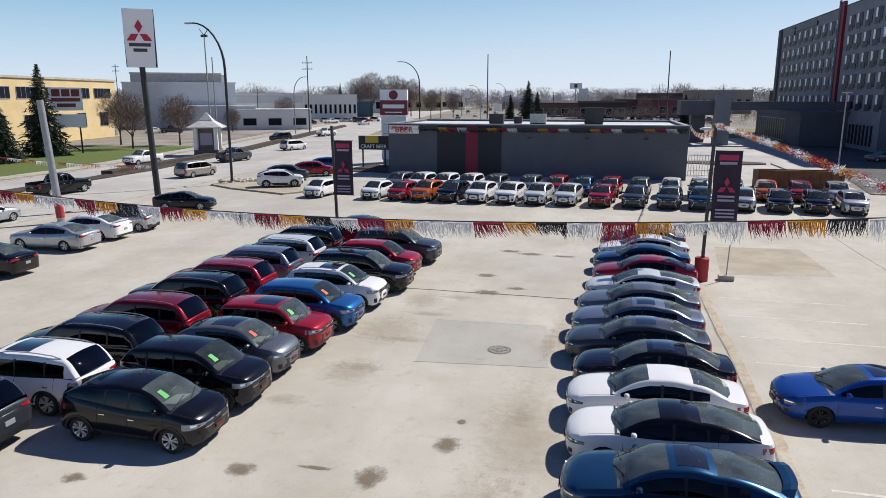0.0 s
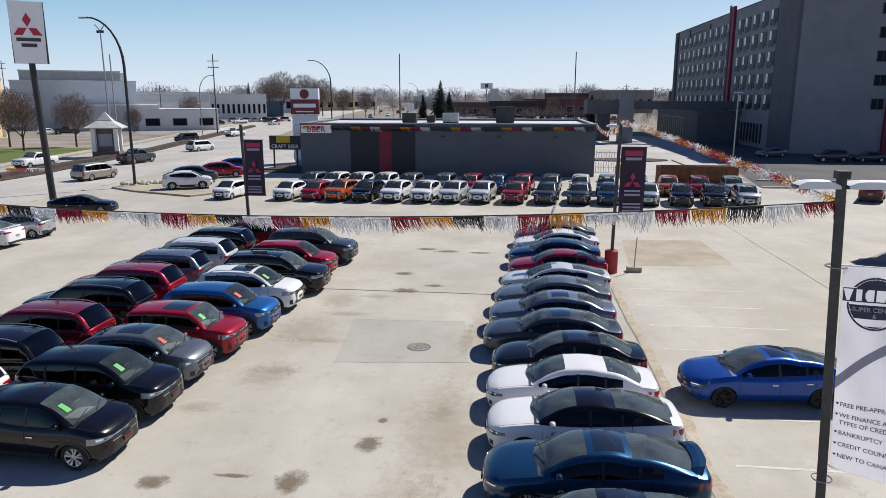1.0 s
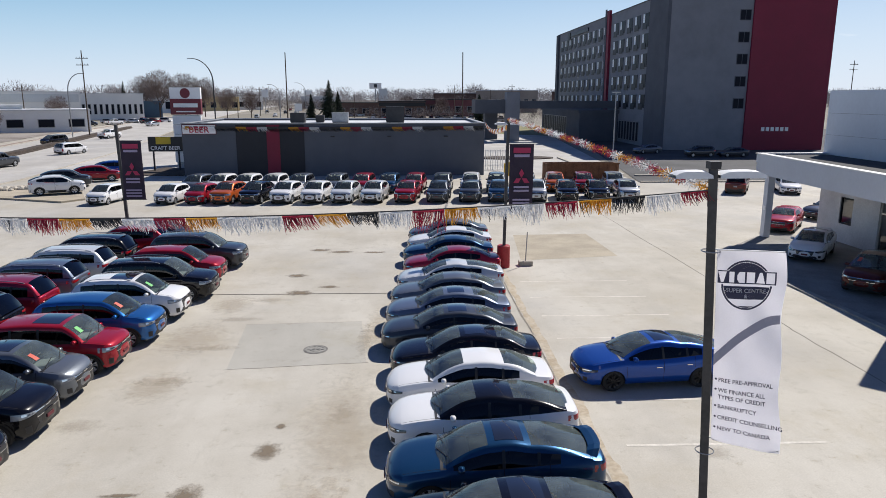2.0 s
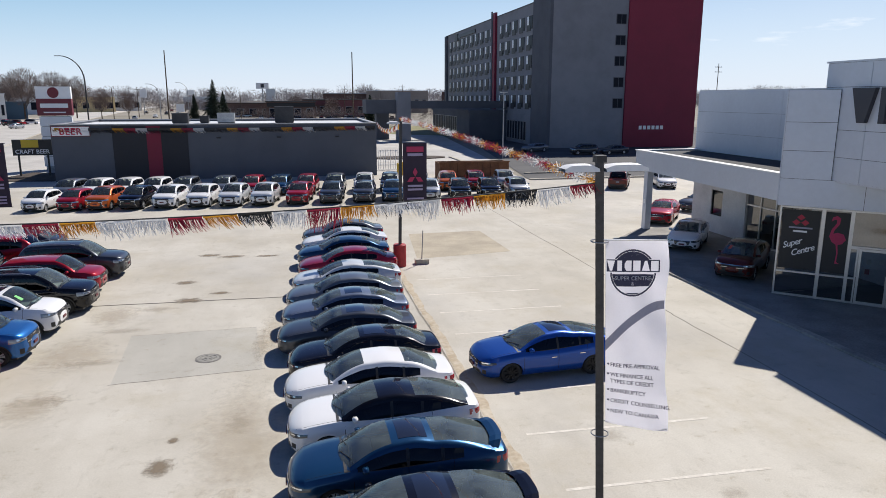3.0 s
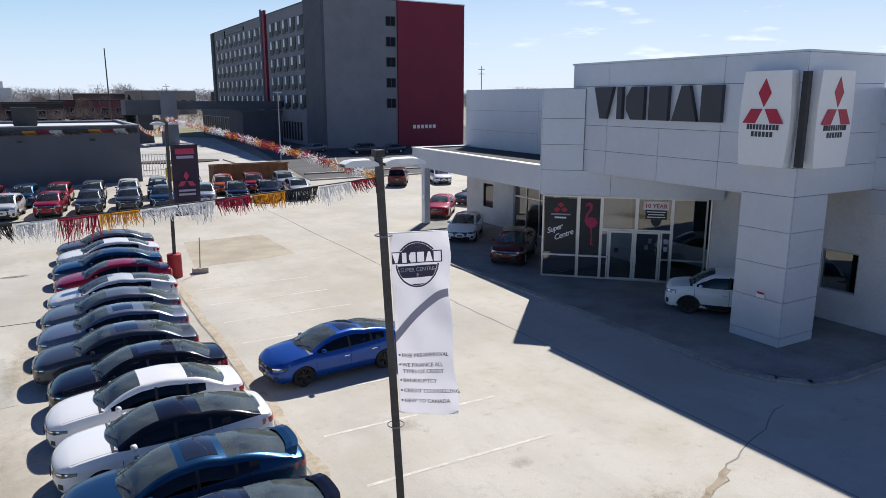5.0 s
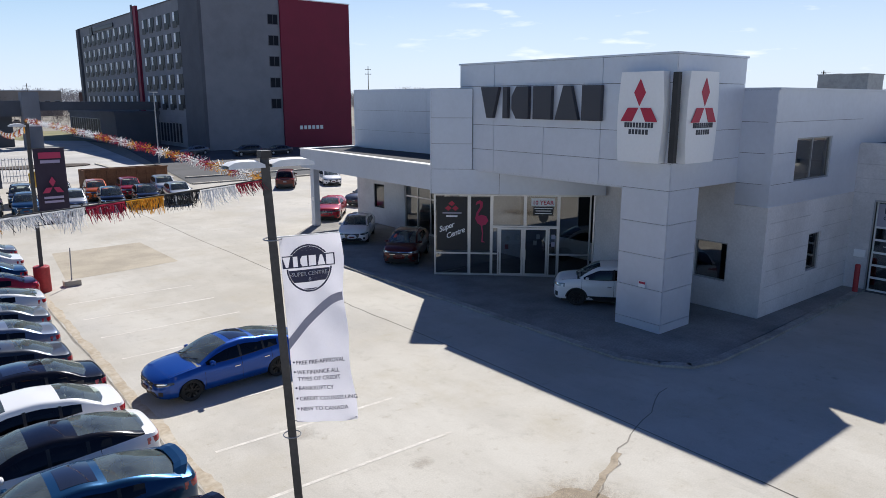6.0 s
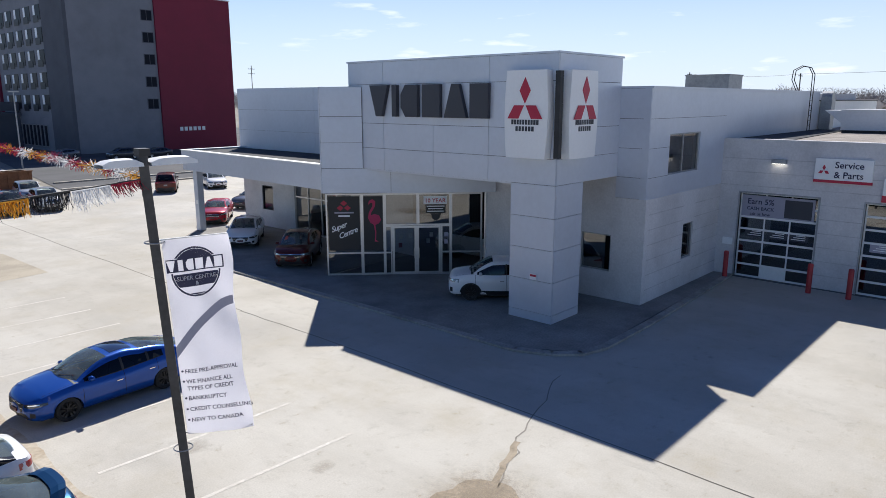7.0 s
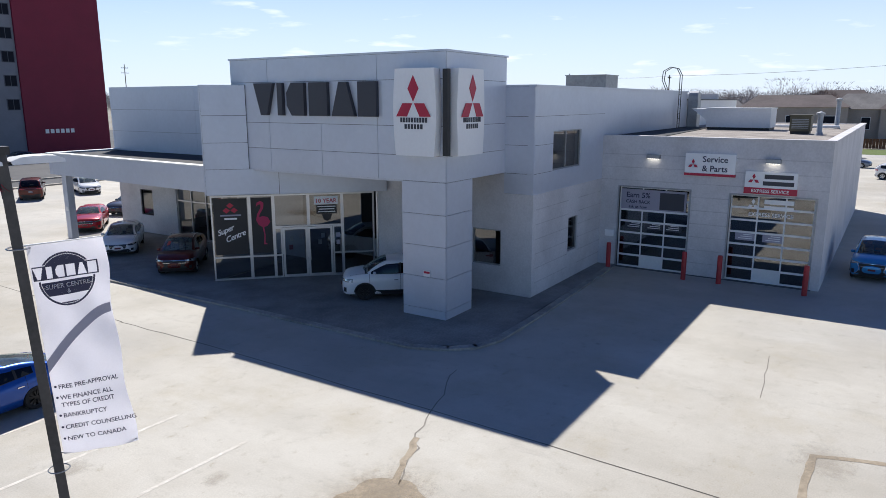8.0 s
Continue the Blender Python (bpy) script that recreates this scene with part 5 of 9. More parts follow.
for dx in (-0.25, 0.25):
    m = Mesh()
    pts = [(dx, -0.12, 6.2), (dx, -0.12, 9.7), (dx, 0.1, 10.1), (dx, 0.5, 10.2), (dx, 0.95, 9.95), (dx, 1.0, 9.4), (dx, 0.7, 8.75)]
    for a, b in zip(pts, pts[1:]):
        m.tube(a, b, 0.025, 0.025, 6)
    part("handrail", m, M_STEELDARK, ld)
for k in range(9):
    part("rung", Mesh().tube((-0.25, -0.12, 6.4 + k * 0.3), (0.25, -0.12, 6.4 + k * 0.3), 0.014, 0.014, 6), M_STEELDARK, ld)

# ---------------------------------------------------------------- shop with the flat roof
BX0, BX1, BY0, BY1, BH = -23.6, 9.3, 78.0, 96.0, 5.70
SHOP_S = Plane((BX0, BY0), (1, 0), (0, -1))
shop = thing("shop_building", (0, 0, 0), "low flat-roofed beer shop with blue-grey cladding", "building")
m = Mesh()
for x0, y0, x1, y1 in ((BX0, BY0, BX1, BY0 + 0.3), (BX0, BY1 - 0.3, BX1, BY1), (BX0, BY0 + 0.3, BX0 + 0.3, BY1 - 0.3), (BX1 - 0.3, BY0 + 0.3, BX1, BY1 - 0.3)):
    part("wall", Mesh().box(x0, y0, 0, x1, y1, BH), M_BEERGREY, shop)
part("roof", Mesh().box(BX0 + 0.3, BY0 + 0.3, 4.9, BX1 - 0.3, BY1 - 0.3, 5.5), M_ROOFLIGHT, shop)
part("dark_cladding", SHOP_S.box(Mesh(), 5.75, 13.1, 0, BH - 0.12, 0.004, 0.06), M_BEERDARK, shop)
part("red_stripe", SHOP_S.box(Mesh(), 9.05, 10.45, 0, BH - 0.12, 0.064, 0.10), M_REDPANEL, shop)
m = Mesh()
m.box(BX0 - 0.06, BY0 - 0.12, BH, BX1 + 0.06, BY0 + 0.36, BH + 0.09)
m.box(BX0 - 0.06, BY1 - 0.36, BH, BX1 + 0.06, BY1 + 0.06, BH + 0.09)
m.box(BX0 - 0.06, BY0 + 0.36, BH, BX0 + 0.36, BY1 - 0.36, BH + 0.09)
m.box(BX1 - 0.36, BY0 + 0.36, BH, BX1 + 0.06, BY1 - 0.36, BH + 0.09)
part("coping", m, M_STEELGREY, shop)
for s in (16.2, 22.4, 28.6):
    wl_ = thing("wall_light", (BX0 + s, BY0 - 0.02, 4.25), "small dark wall light on the shop", "wall light", "shop wall lights")
    part("hood", Mesh().box(-0.22, -0.25, 0, 0.22, 0, 0.14), M_STEELDARK, wl_)
bs = thing("shop_sign", (BX0 + 1.9, BY0 - 0.1, 5.1), "white sign with red letters on the shop's corner", "sign")
part("board", Mesh().box(-1.75, -0.10, -0.45, 1.75, 0.0, 0.45), M_SIGNWHITE, bs)
part("border", Mesh().box(-1.82, -0.06, -0.52, 1.82, -0.001, 0.52), M_SIGNMAROON, bs)
words_on(bs, "BEER", 0.92, pose(0, -0.115, -0.33, 90, 0, 0), M_SIGNRED, extrude=0.01, spread=1.1)
roof_unit(-12.2, 86.0, 5.5, 1.7, 1.4, 1.15, M_STEELDARK, "dark grey rooftop air unit on the shop")
roof_unit(-7.2, 86.4, 5.5, 1.9, 1.4, 1.15, M_STEELGREY, "pale rooftop air unit on the shop")
roof_unit(-0.6, 87.0, 5.5, 2.2, 2.0, 1.9, M_STEELDARK, "tall rooftop air unit on the shop")
roof_unit(-9.8, 88.0, 5.5, 1.0, 1.0, 0.8, M_STEELDARK, "small dark rooftop fan on the shop")
cs = thing("roadside_sign", (-27.4, 84.0, 0.0), "black roadside sign with white letters and a yellow square", "sign")
part("board", Mesh().box(-1.9, -0.15, 2.3, 2.0, 0.15, 4.0), M_SIGNBLACK, cs)
for x in (-1.4, 1.5):
    part("leg", Mesh().box(x - 0.08, -0.08, 0, x + 0.08, 0.08, 2.3), M_STEELDARK, cs)
part("yellow_square", Mesh().box(-1.0, -0.19, 3.15, 0.7, -0.152, 3.95), M_SIGNYEL, cs)
words_on(cs, "CRAFT BEER", 0.62, pose(0.05, -0.17, 2.5, 90, 0, 0), M_SIGNWHITE, extrude=0.006)
py = thing("pylon_sign", (-27.0, 92.0, 0.0), "tall white pylon sign with a maroon name board", "sign")
for k in range(5):
    part("panel", Mesh().box(-1.75, -0.25, 0.4 + k * 1.18, 1.75, 0.25, 1.5 + k * 1.18), M_SIGNWHITE, py)
part("core", Mesh().box(-1.6, -0.2, 0.0, 1.6, 0.2, 6.3), M_STEELGREY, py)
part("name_board", Mesh().box(-1.9, -0.3, 6.35, 1.9, 0.3, 8.3), M_SIGNMAROON, py)
part("name_bar", Mesh().box(-1.5, -0.33, 7.25, 1.5, -0.302, 7.75), M_SIGNWHITE, py)
part("name_bar", Mesh().box(-1.2, -0.33, 6.65, 1.2, -0.302, 6.8), M_SIGNWHITE, py)
part("top_panel", Mesh().box(-1.9, -0.25, 8.3, 1.9, 0.25, 9.7), M_SIGNWHITE, py)
part("roundel", Mesh().lathe([(0.0, -0.03), (0.62, -0.03), (0.62, 0.0)], 24, "y", 0, (0, -0.25, 9.0)), M_SIGNMAROON, py)
sheet("mulch_bed", [(-30.5, 79.5), (-24.0, 78.6), (-24.0, 86.0), (-29.0, 88.0)], 0.08, M_MULCH, "dark mulch bed beside the shop", "bed", 0.1)
# skip and yellow post beside the shop
sk = thing("waste_container", (19.0, 73.2, 0.0), "long rusty brown steel waste container", "container")
for x0, y0, x1, y1 in ((-3.8, -1.2, 3.8, -1.1), (-3.8, 1.1, 3.8, 1.2), (-3.8, -1.1, -3.7, 1.1), (3.7, -1.1, 3.8, 1.1)):
    part("side", Mesh().box(x0, y0, 0.1, x1, y1, 1.75), M_RUST, sk)
for k in range(9):
    x = -3.6 + k * 0.9
    part("rib", Mesh().box(x - 0.06, -1.28, 0.1, x + 0.06, -1.2, 1.7), M_RUST, sk)
part("rim", Mesh().box(-3.86, -1.30, 1.75, 3.86, -1.12, 1.86), M_RUST, sk)
part("floor", Mesh().box(-3.8, -1.2, 0.0, 3.8, 1.2, 0.12), M_RUST, sk)
for x, y in ((11.3, 75.5), (12.0, 77.0)):
    bo = thing("bollard", (x, y, 0), "yellow steel bollard beside the shop", "bollard", "yellow bollards")
    part("post", Mesh().lathe([(0.0, 0.0), (0.13, 0.0), (0.13, 1.5), (0.0, 1.56)], 12, "z"), M_YELLOW, bo)
fn = thing("metal_fence", (10.2, 84.0, 0.0), "pale metal rail fence beside the shop", "fence")
for k in range(9):
    part("post", Mesh().box(-0.03 + 0.3 * k, -0.03, 0, 0.03 + 0.3 * k, 0.03, 2.4), M_WHITE, fn)
part("rail", Mesh().box(0, -0.02, 2.2, 2.4, 0.02, 2.28), M_WHITE, fn)
part("rail", Mesh().box(0, -0.02, 0.5, 2.4, 0.02, 0.58), M_WHITE, fn)
sheet("island", blob(16.5, 100.0, 5.5, 2.6, 3, 0.0, 18, 0.05), 0.12, M_MULCH, "planted traffic island with a pale kerb", "island", 0.2)
sheet("lawn_patch", [(24, 168), (44, 150), (44, 215), (14, 215)], 0.012, M_DRYGRASS, "yellowing grass beyond the hotel drive", "lawn")
sheet("pavement_drive", [(11.0, 100.0), (25.5, 78.2), (34.4, 160), (30, 205), (14, 205)], 0.0, M_ROAD, "pale concrete hotel drive", "pavement")

# ---------------------------------------------------------------- hotel
HX0, HX1, HY0, HY1, HH = 43.6, 70.8, 114.7, 196.5, 25.4
hotel = thing("hotel_building", (0, 0, 0), "six-storey grey hotel with a crimson end block", "building")
H_W = Plane((HX0, HY0), (0, 1), (-1, 0))
H_S = Plane((HX0, HY0), (1, 0), (0, -1))
part("wall", Mesh().box(HX0, HY0, 0, 57.1, HY1, HH - 0.35), M_STUCCO, hotel, "mid grey stucco wall")
part("corner_band", H_W.box(Mesh(), -0.004, 8.6, 0, HH - 0.05, 0.004, 0.55), M_STUCCO_D, hotel)
part("crimson_wall", Mesh().box(57.1, HY0 - 0.35, 0, HX1, HY1 - 40, HH - 0.3), M_REDPANEL, hotel, "crimson panelled end wall")
part("coping", Mesh().box(57.0, HY0 - 0.45, HH - 0.3, HX1 + 0.1, HY1 - 40, HH - 0.15), M_WHITE, hotel)
part("coping", Mesh().box(HX0 - 0.15, HY0 - 0.05, HH - 0.35, 57.0, HY1 + 0.1, HH - 0.2), M_STUCCO_D, hotel)
part("red_fin", H_W.box(Mesh(), 32.6, 34.2, 3.0, HH + 0.6, 0.004, 0.5), M_REDPANEL, hotel)
part("dark_fin", H_W.box(Mesh(), 34.2, 35.2, 3.0, HH + 0.9, 0.504, 0.62), M_STUCCO_D, hotel)
part("end_fin", H_W.box(Mesh(), 79.6, 81.8, 3.0, HH - 0.4, 0.004, 0.5), M_STUCCO_D, hotel)
part("base_band", H_W.box(Mesh(), 8.7, 31.6, 0, 5.4, 0.004, 0.2), M_STUCCO, hotel)
floor_z = [21.9, 18.45, 15.0, 11.45, 7.9]


def hotel_window(s, z, w, h, plane=H_W):
    fr = Mesh()
    plane.box(fr, s, s + w, z - h / 2, z + h / 2, 0.004, 0.07)
    o = part("window", fr, M_STEELDARK, hotel)
    g_ = Mesh()
    plane.box(g_, s + 0.08, s + w * 0.66, z - h / 2 + 0.08, z + h / 2 - 0.08, 0.07, 0.075)
    part("pane", g_, M_GLASSH, o)
    g_ = Mesh()
    plane.box(g_, s + w * 0.68, s + w * 0.97, z - h / 2 + h * 0.34, z + h / 2 - 0.06, 0.07, 0.078)
    part("curtain", g_, M_CURTAIN, o)
    g_ = Mesh()
    plane.box(g_, s + w * 0.30, s + w + 0.02, z - h / 2 - h * 0.13, z - h / 2 + h * 0.28, 0.07, 0.12)
    part("air_grille", g_, M_STEELDARK, o)


for z in floor_z:
    for s in (10.2, 14.6, 19.0, 23.4, 27.4):
        hotel_window(s, z, 3.0, 2.35)
    hotel_window(35.6, z, 1.8, 2.35)
    for k in range(9):
        hotel_window(38.6 + k * 4.45, z, 3.0, 2.35)
    o = part("window", H_S.box(Mesh(), 11.3, 13.2, z - 0.85 - 0.3, z + 0.85 - 0.3, 0.004, 0.05), M_STUCCO_D, hotel)
    for a in (11.42, 12.30):
        part("pane", H_S.box(Mesh(), a, a + 0.80, z - 0.75 - 0.3, z + 0.75 - 0.3, 0.05, 0.056), M_GLASSH, o)
for k in range(10):
    o = part("window", H_W.box(Mesh(), 12.0 + k * 1.7, 13.3 + k * 1.7, 0.6, 4.2, 0.204, 0.25), M_STEELGREY, hotel)
    part("pane", H_W.box(Mesh(), 12.12 + k * 1.7, 13.18 + k * 1.7, 0.7, 4.1, 0.25, 0.256), M_GLASSH, o)
for k in range(6):
    part("vent", H_S.box(Mesh(), 16.4 + k * 0.82, 16.95 + k * 0.82, 3.1, 3.75, 0.36, 0.42), M_SIGNWHITE, hotel)
part("name_shape", H_W.box(Mesh(), 50.0, 66.5, HH - 1.95, HH - 1.15, 0.05, 0.3), M_SIGNINK, hotel)
part("name_shape", H_W.box(Mesh(), 67.4, 69.6, HH - 2.6, HH - 0.8, 0.05, 0.3), M_SIGNBLACK, hotel)
# low wing with a glazed front, drive-through arms
pod = thing("hotel_entrance_wing", (0, 0, 0), "low charcoal entrance wing with a glazed front", "building")
part("wall", Mesh().box(35.6, 139.0, 0, 43.5, 176.0, 5.6), M_STUCCO_D, pod)
P_W = Plane((35.6, 139.0), (0, 1), (-1, 0))
for k in range(13):
    o = part("window", P_W.box(Mesh(), 11.0 + k * 1.9, 12.6 + k * 1.9, 0.3, 4.6, 0.004, 0.06), M_STEELGREY, pod)
    part("pane", P_W.box(Mesh(), 11.12 + k * 1.9, 12.48 + k * 1.9, 0.45, 4.5, 0.06, 0.066), M_GLASSH, o)
part("cornice", Mesh().box(35.3, 138.7, 5.6, 43.5, 176.3, 6.1), M_STUCCO_D, pod)
pc = thing("hotel_portal", (0, 0, 0), "charcoal drive-through portal of beams and towers", "portal")
part("tower", Mesh().box(21.0, 139.0, 0, 23.6, 142.0, 9.6), M_STUCCO, pc)
part("tower", Mesh().box(17.6, 146.0, 0, 20.2, 149.0, 8.0), M_STUCCO_D, pc)
part("beam", Mesh().box(23.6, 139.4, 6.4, 43.5, 141.6, 7.9), M_STUCCO_D, pc)
part("beam", Mesh().box(15.0, 141.0, 5.4, 21.0, 148.0, 8.1), M_STUCCO_D, pc)
part("beam", Mesh().box(23.6, 146.4, 6.4, 35.2, 148.6, 7.9), M_STUCCO_D, pc)
# kerbs of the hotel forecourt
for x0, y0, x1, y1 in ((24.5, 69.8, 60, 70.2), (26.0, 76.0, 42.0, 76.4), (22.5, 84.0, 23.0, 100.0)):
    tagged(new("kerb", Mesh().box(x0, y0, 0, x1, y1, 0.14).data("kerb", [M_KERB])), "low pale concrete kerb", "kerb", kind="structure")

# ---------------------------------------------------------------- lamp posts with banners
def lamp_post(x, y, h, lean, label, heads=True, turn=0.0, base=0.0, twist=0.0):
    """Square dark post with two shoebox heads."""
    p = thing("lamp_post", (x, y, 0), label, "lamp post", "lot lamp posts", turn=turn)
    k = 0.072
    ca, sa = k * math.cos(radians(twist)), k * math.sin(radians(twist))
    q = [(-ca + sa, -sa - ca), (ca + sa, sa - ca), (ca - sa, sa + ca), (-ca - sa, -sa + ca)]
    m = Mesh()
    lx, ly = lean
    b = len(m.v)
    m.v += [(px, py_, 0.0) for px, py_ in q] + [(px + lx, py_ + ly, h) for px, py_ in q]
    for i in range(4):
        j = (i + 1) % 4
        m.f.append([i, j, 4 + j, 4 + i])
        m.m.append(0)
    m.f.append([4, 5, 6, 7])
    m.m.append(0)
    part("post", m, M_POST, p)
    if base:
        part("footing", Mesh().lathe([(0.0, 0.0), (0.33, 0.0), (0.33, base - 0.04), (0.29, base), (0.0, base)], 20, "z"), M_REDPAINT, p, "round concrete footing painted red", smooth=40)
    if heads:
        part("cap", Mesh().box(lx - 0.09, ly - 0.09, h - 0.02, lx + 0.09, ly + 0.09, h + 0.10), M_STEELDARK, p)
        for sd in (1, -1):
            hm = Mesh()
            rows = []
            for i in range(7):
                t = i / 6
                xx = sd * (0.06 + (0.78 if sd > 0 else 0.62) * t)
                hh = 0.075 * (1 - (2 * t - 1) ** 4) + 0.02
                rows.append([(lx + xx, ly + yy, h - 0.13 + zz) for yy, zz in ((-0.17, -0.035), (-0.15, hh * 0.8), (0.0, hh), (0.15, hh * 0.8), (0.17, -0.035))])
            hm.grid(rows, 0, sd < 0)
            hm.grid([[r[0] for r in rows], [r[4] for r in rows]], 0, sd > 0)
            part("lamp_head", hm, M_WHITE, p, "white shoebox lamp head", smooth=60)
    return p


near = lamp_post(5.36, 11.07, 7.38, (-0.32, 0.14), "dark square steel lamp post leaning slightly, with two white heads", twist=-26.0)
mid = lamp_post(5.15, 34.6, 7.35, (0.12, 0.0), "dark square steel lamp post on a red footing", base=1.15)
far_l = lamp_post(-15.1, 39.1, 7.05, (-0.2, 0.0), "plain dark square steel banner post", heads=False)
for z in (2.38, 5.99):
    cl = thing("band_clamp", (5.36 - 0.32 * z / 7.38, 11.07 + 0.14 * z / 7.38, z), "thin metal band round the lamp post", "clamp", "banner clamps")
    part("band", Mesh().lathe([(0.155, -0.012), (0.165, 0.0), (0.155, 0.012), (0.145, 0.0), (0.155, -0.012)], 20, "z"), M_STEELGREY, cl)


# the large white banner: cloth that hangs from arms and curls at its free edge
AZ = math.atan2(11.1, 5.2)
U = Vector((math.sin(AZ), -math.cos(AZ), 0))        # to the right as one looks at the post
F = Vector((-math.cos(AZ), -math.sin(AZ), 0))       # towards the lot's lane


def cloth(u, z):
    """u along the cloth from the post (m), z height."""
    v = (z - 2.62) / 3.41
    ln = Vector((-0.32, 0.14, 0)) * (z / 7.38)
    curl = 0.10 * math.sin(2.4 * u + 3.0 * v) + 0.22 * max(0.0, u - 0.55) * math.sin(5.0 * v + 0.6) + 0.012 * math.sin(9.0 * u + 14.0 * v) + 0.06 * max(0.0, u - 0.6) * math.sin(21.0 * v + 4.0 * u)
    w = u * (0.96 - 0.05 * math.sin(math.pi * v)) + 0.05 * max(0.0, u - 0.75) * math.sin(16.0 * v) - 0.10 * max(0.0, v - 0.86) / 0.14 * max(0.0, u - 0.7)
    p = Vector((5.36, 11.07, 0)) + ln + U * (0.10 + w) + F * (0.02 + curl * 0.8)
    return Vector((p.x, p.y, z - 0.03 * u * (1 - v)))


bn = thing("banner", (0, 0, 0), "white cloth banner with a dark roundel on a lamp post", "banner")
rows = [[cloth(1.14 * i / 20, 2.62 + 3.41 * j / 48) for i in range(21)] for j in range(49)]
rows_b = [[p - F * 0.004 for p in r] for r in rows]
m = Mesh().grid(rows, 0)
m.grid(rows_b, 0, True)
part("cloth", m, M_BANNERW, bn, smooth=60)


def on_cloth(me, u0, z0, off=0.006):
    """Lays a flat mesh (x along, y up) on the cloth."""
    for v in me.vertices:
        p = cloth(u0 + v.co.x, z0 + v.co.y) + F * (off + v.co.z)
        v.co = p
    me.update()
    return me


def fine_quad(w, h, n=10, k=6, poly=None):
    m = Mesh()
    m.grid([[(w * i / n, h * j / k, 0) for i in range(n + 1)] for j in range(k + 1)])
    return m


def cloth_part(name, mesh, u0, z0, material, off=0.006):
    me = mesh if isinstance(mesh, bpy.types.Mesh) else mesh.data(name, [material])
    me.materials.clear()
    me.materials.append(material)
    on_cloth(me, u0, z0, off)
    return part(name, me, None, bn)


def disc(r, n=40, rings=6, r0=0.0):
    m = Mesh()
    m.grid([[(mixl(r0, r, j / rings) * math.cos(2 * math.pi * i / n), mixl(r0, r, j / rings) * math.sin(2 * math.pi * i / n), 0) for i in range(n + 1)] for j in range(rings + 1)], 0, True)
    return m


def within(poly, x, y):
    odd = False
    for (x0, y0), (x1, y1) in zip(poly, poly[1:] + poly[:1]):
        if (y0 > y) != (y1 > y) and x < (x1 - x0) * (y - y0) / (y1 - y0) + x0:
            odd = not odd
    return odd


def inked(u, z):
    """Dark ink of the roundel, with plain blocks and bars left bare."""
    du, dz = u - 0.50, z - 5.45
    round_ = du * du + dz * dz < 0.378 ** 2
    if 0.385 ** 2 < du * du + dz * dz < 0.415 ** 2 and not (5.45 < z < 5.70):
        return True
    if 5.47 < z < 5.685 and 0.02 < u < 0.99:
        k = int((u - 0.03) / 0.158)
        if 0 <= k < 6:
            return not within(blocks[k], (u - 0.03 - k * 0.158) / 0.14, (z - 5.487) / 0.18)
        return round_
    if 5.43 < z < 5.47 and 0.08 < u < 0.94:
        return False
    return round_ and not (5.10 < z < 5.215 and 0.12 < u < 0.90)


ink = Mesh()
CELL = 0.006
for j in range(142):
    z = 5.02 + j * CELL
    run = None
    for i in range(168):
        u = 0.01 + i * CELL
        on = inked(u + CELL / 2, z + CELL / 2) and i < 167
        if on and run is None:
            run = u
        if run is not None and (not on or u - run > 0.09):
            ink.face([(run, z, 0), (u, z, 0), (u, z + CELL, 0), (run, z + CELL, 0)])
            run = u if on else None
cloth_part("roundel", ink, 0.0, 0.0, M_NAVY)


def cloth_words(words, size, u0, z0, material, align="LEFT", off=0.013):
    me = text_mesh(words, size, 0.0, align)
    bm = bmesh.new()
    bm.from_mesh(me)
    bmesh.ops.subdivide_edges(bm, edges=[e for e in bm.edges if e.calc_length() > 0.12], cuts=2)
    bm.to_mesh(me)
    bm.free()
    return cloth_part("lettering", me, u0, z0, material, off)


cloth_words("-SUPER CENTRE-", 0.098, 0.50, 5.325, M_BANNERW, "CENTER")
cloth_words("&", 0.09, 0.50, 5.235, M_BANNERW, "CENTER")
for k, line in enumerate(("FREE PRE-APPROVAL", "WE FINANCE ALL", "TYPES OF CREDIT", "BANKRUPTCY", "CREDIT COUNSELLING", "NEW TO CANADA")):
    z = (3.745, 3.56, 3.435, 3.255, 3.055, 2.855)[k]
    cloth_words(line, 0.103, 0.095, z, M_NAVY)
    if k != 2:
        cloth_part("bullet", disc(0.020, 10, 1), 0.055, z + 0.04, M_NAVY, 0.010)
sw = Mesh()
sw.grid([[(t, 0.80 * math.sin(1.45 * t / 1.12) ** 0.95 + (0.20 - 0.04 * t) * d, 0) for t in [1.12 * i / 16 for i in range(17)]] for d in (0, 0.5, 1)])
cloth_part("swoosh", sw, 0.0, 4.02, M_BANNERG)
for z in (6.01, 2.63):
    a, b = cloth(-0.08, z), cloth(1.12, z)
    part("arm", Mesh().tube(a + Vector((0, 0, 0.015)), b + Vector((0, 0, 0.03)), 0.014, 0.010, 8), M_WHITE if z > 4 else M_STEELGREY, bn)


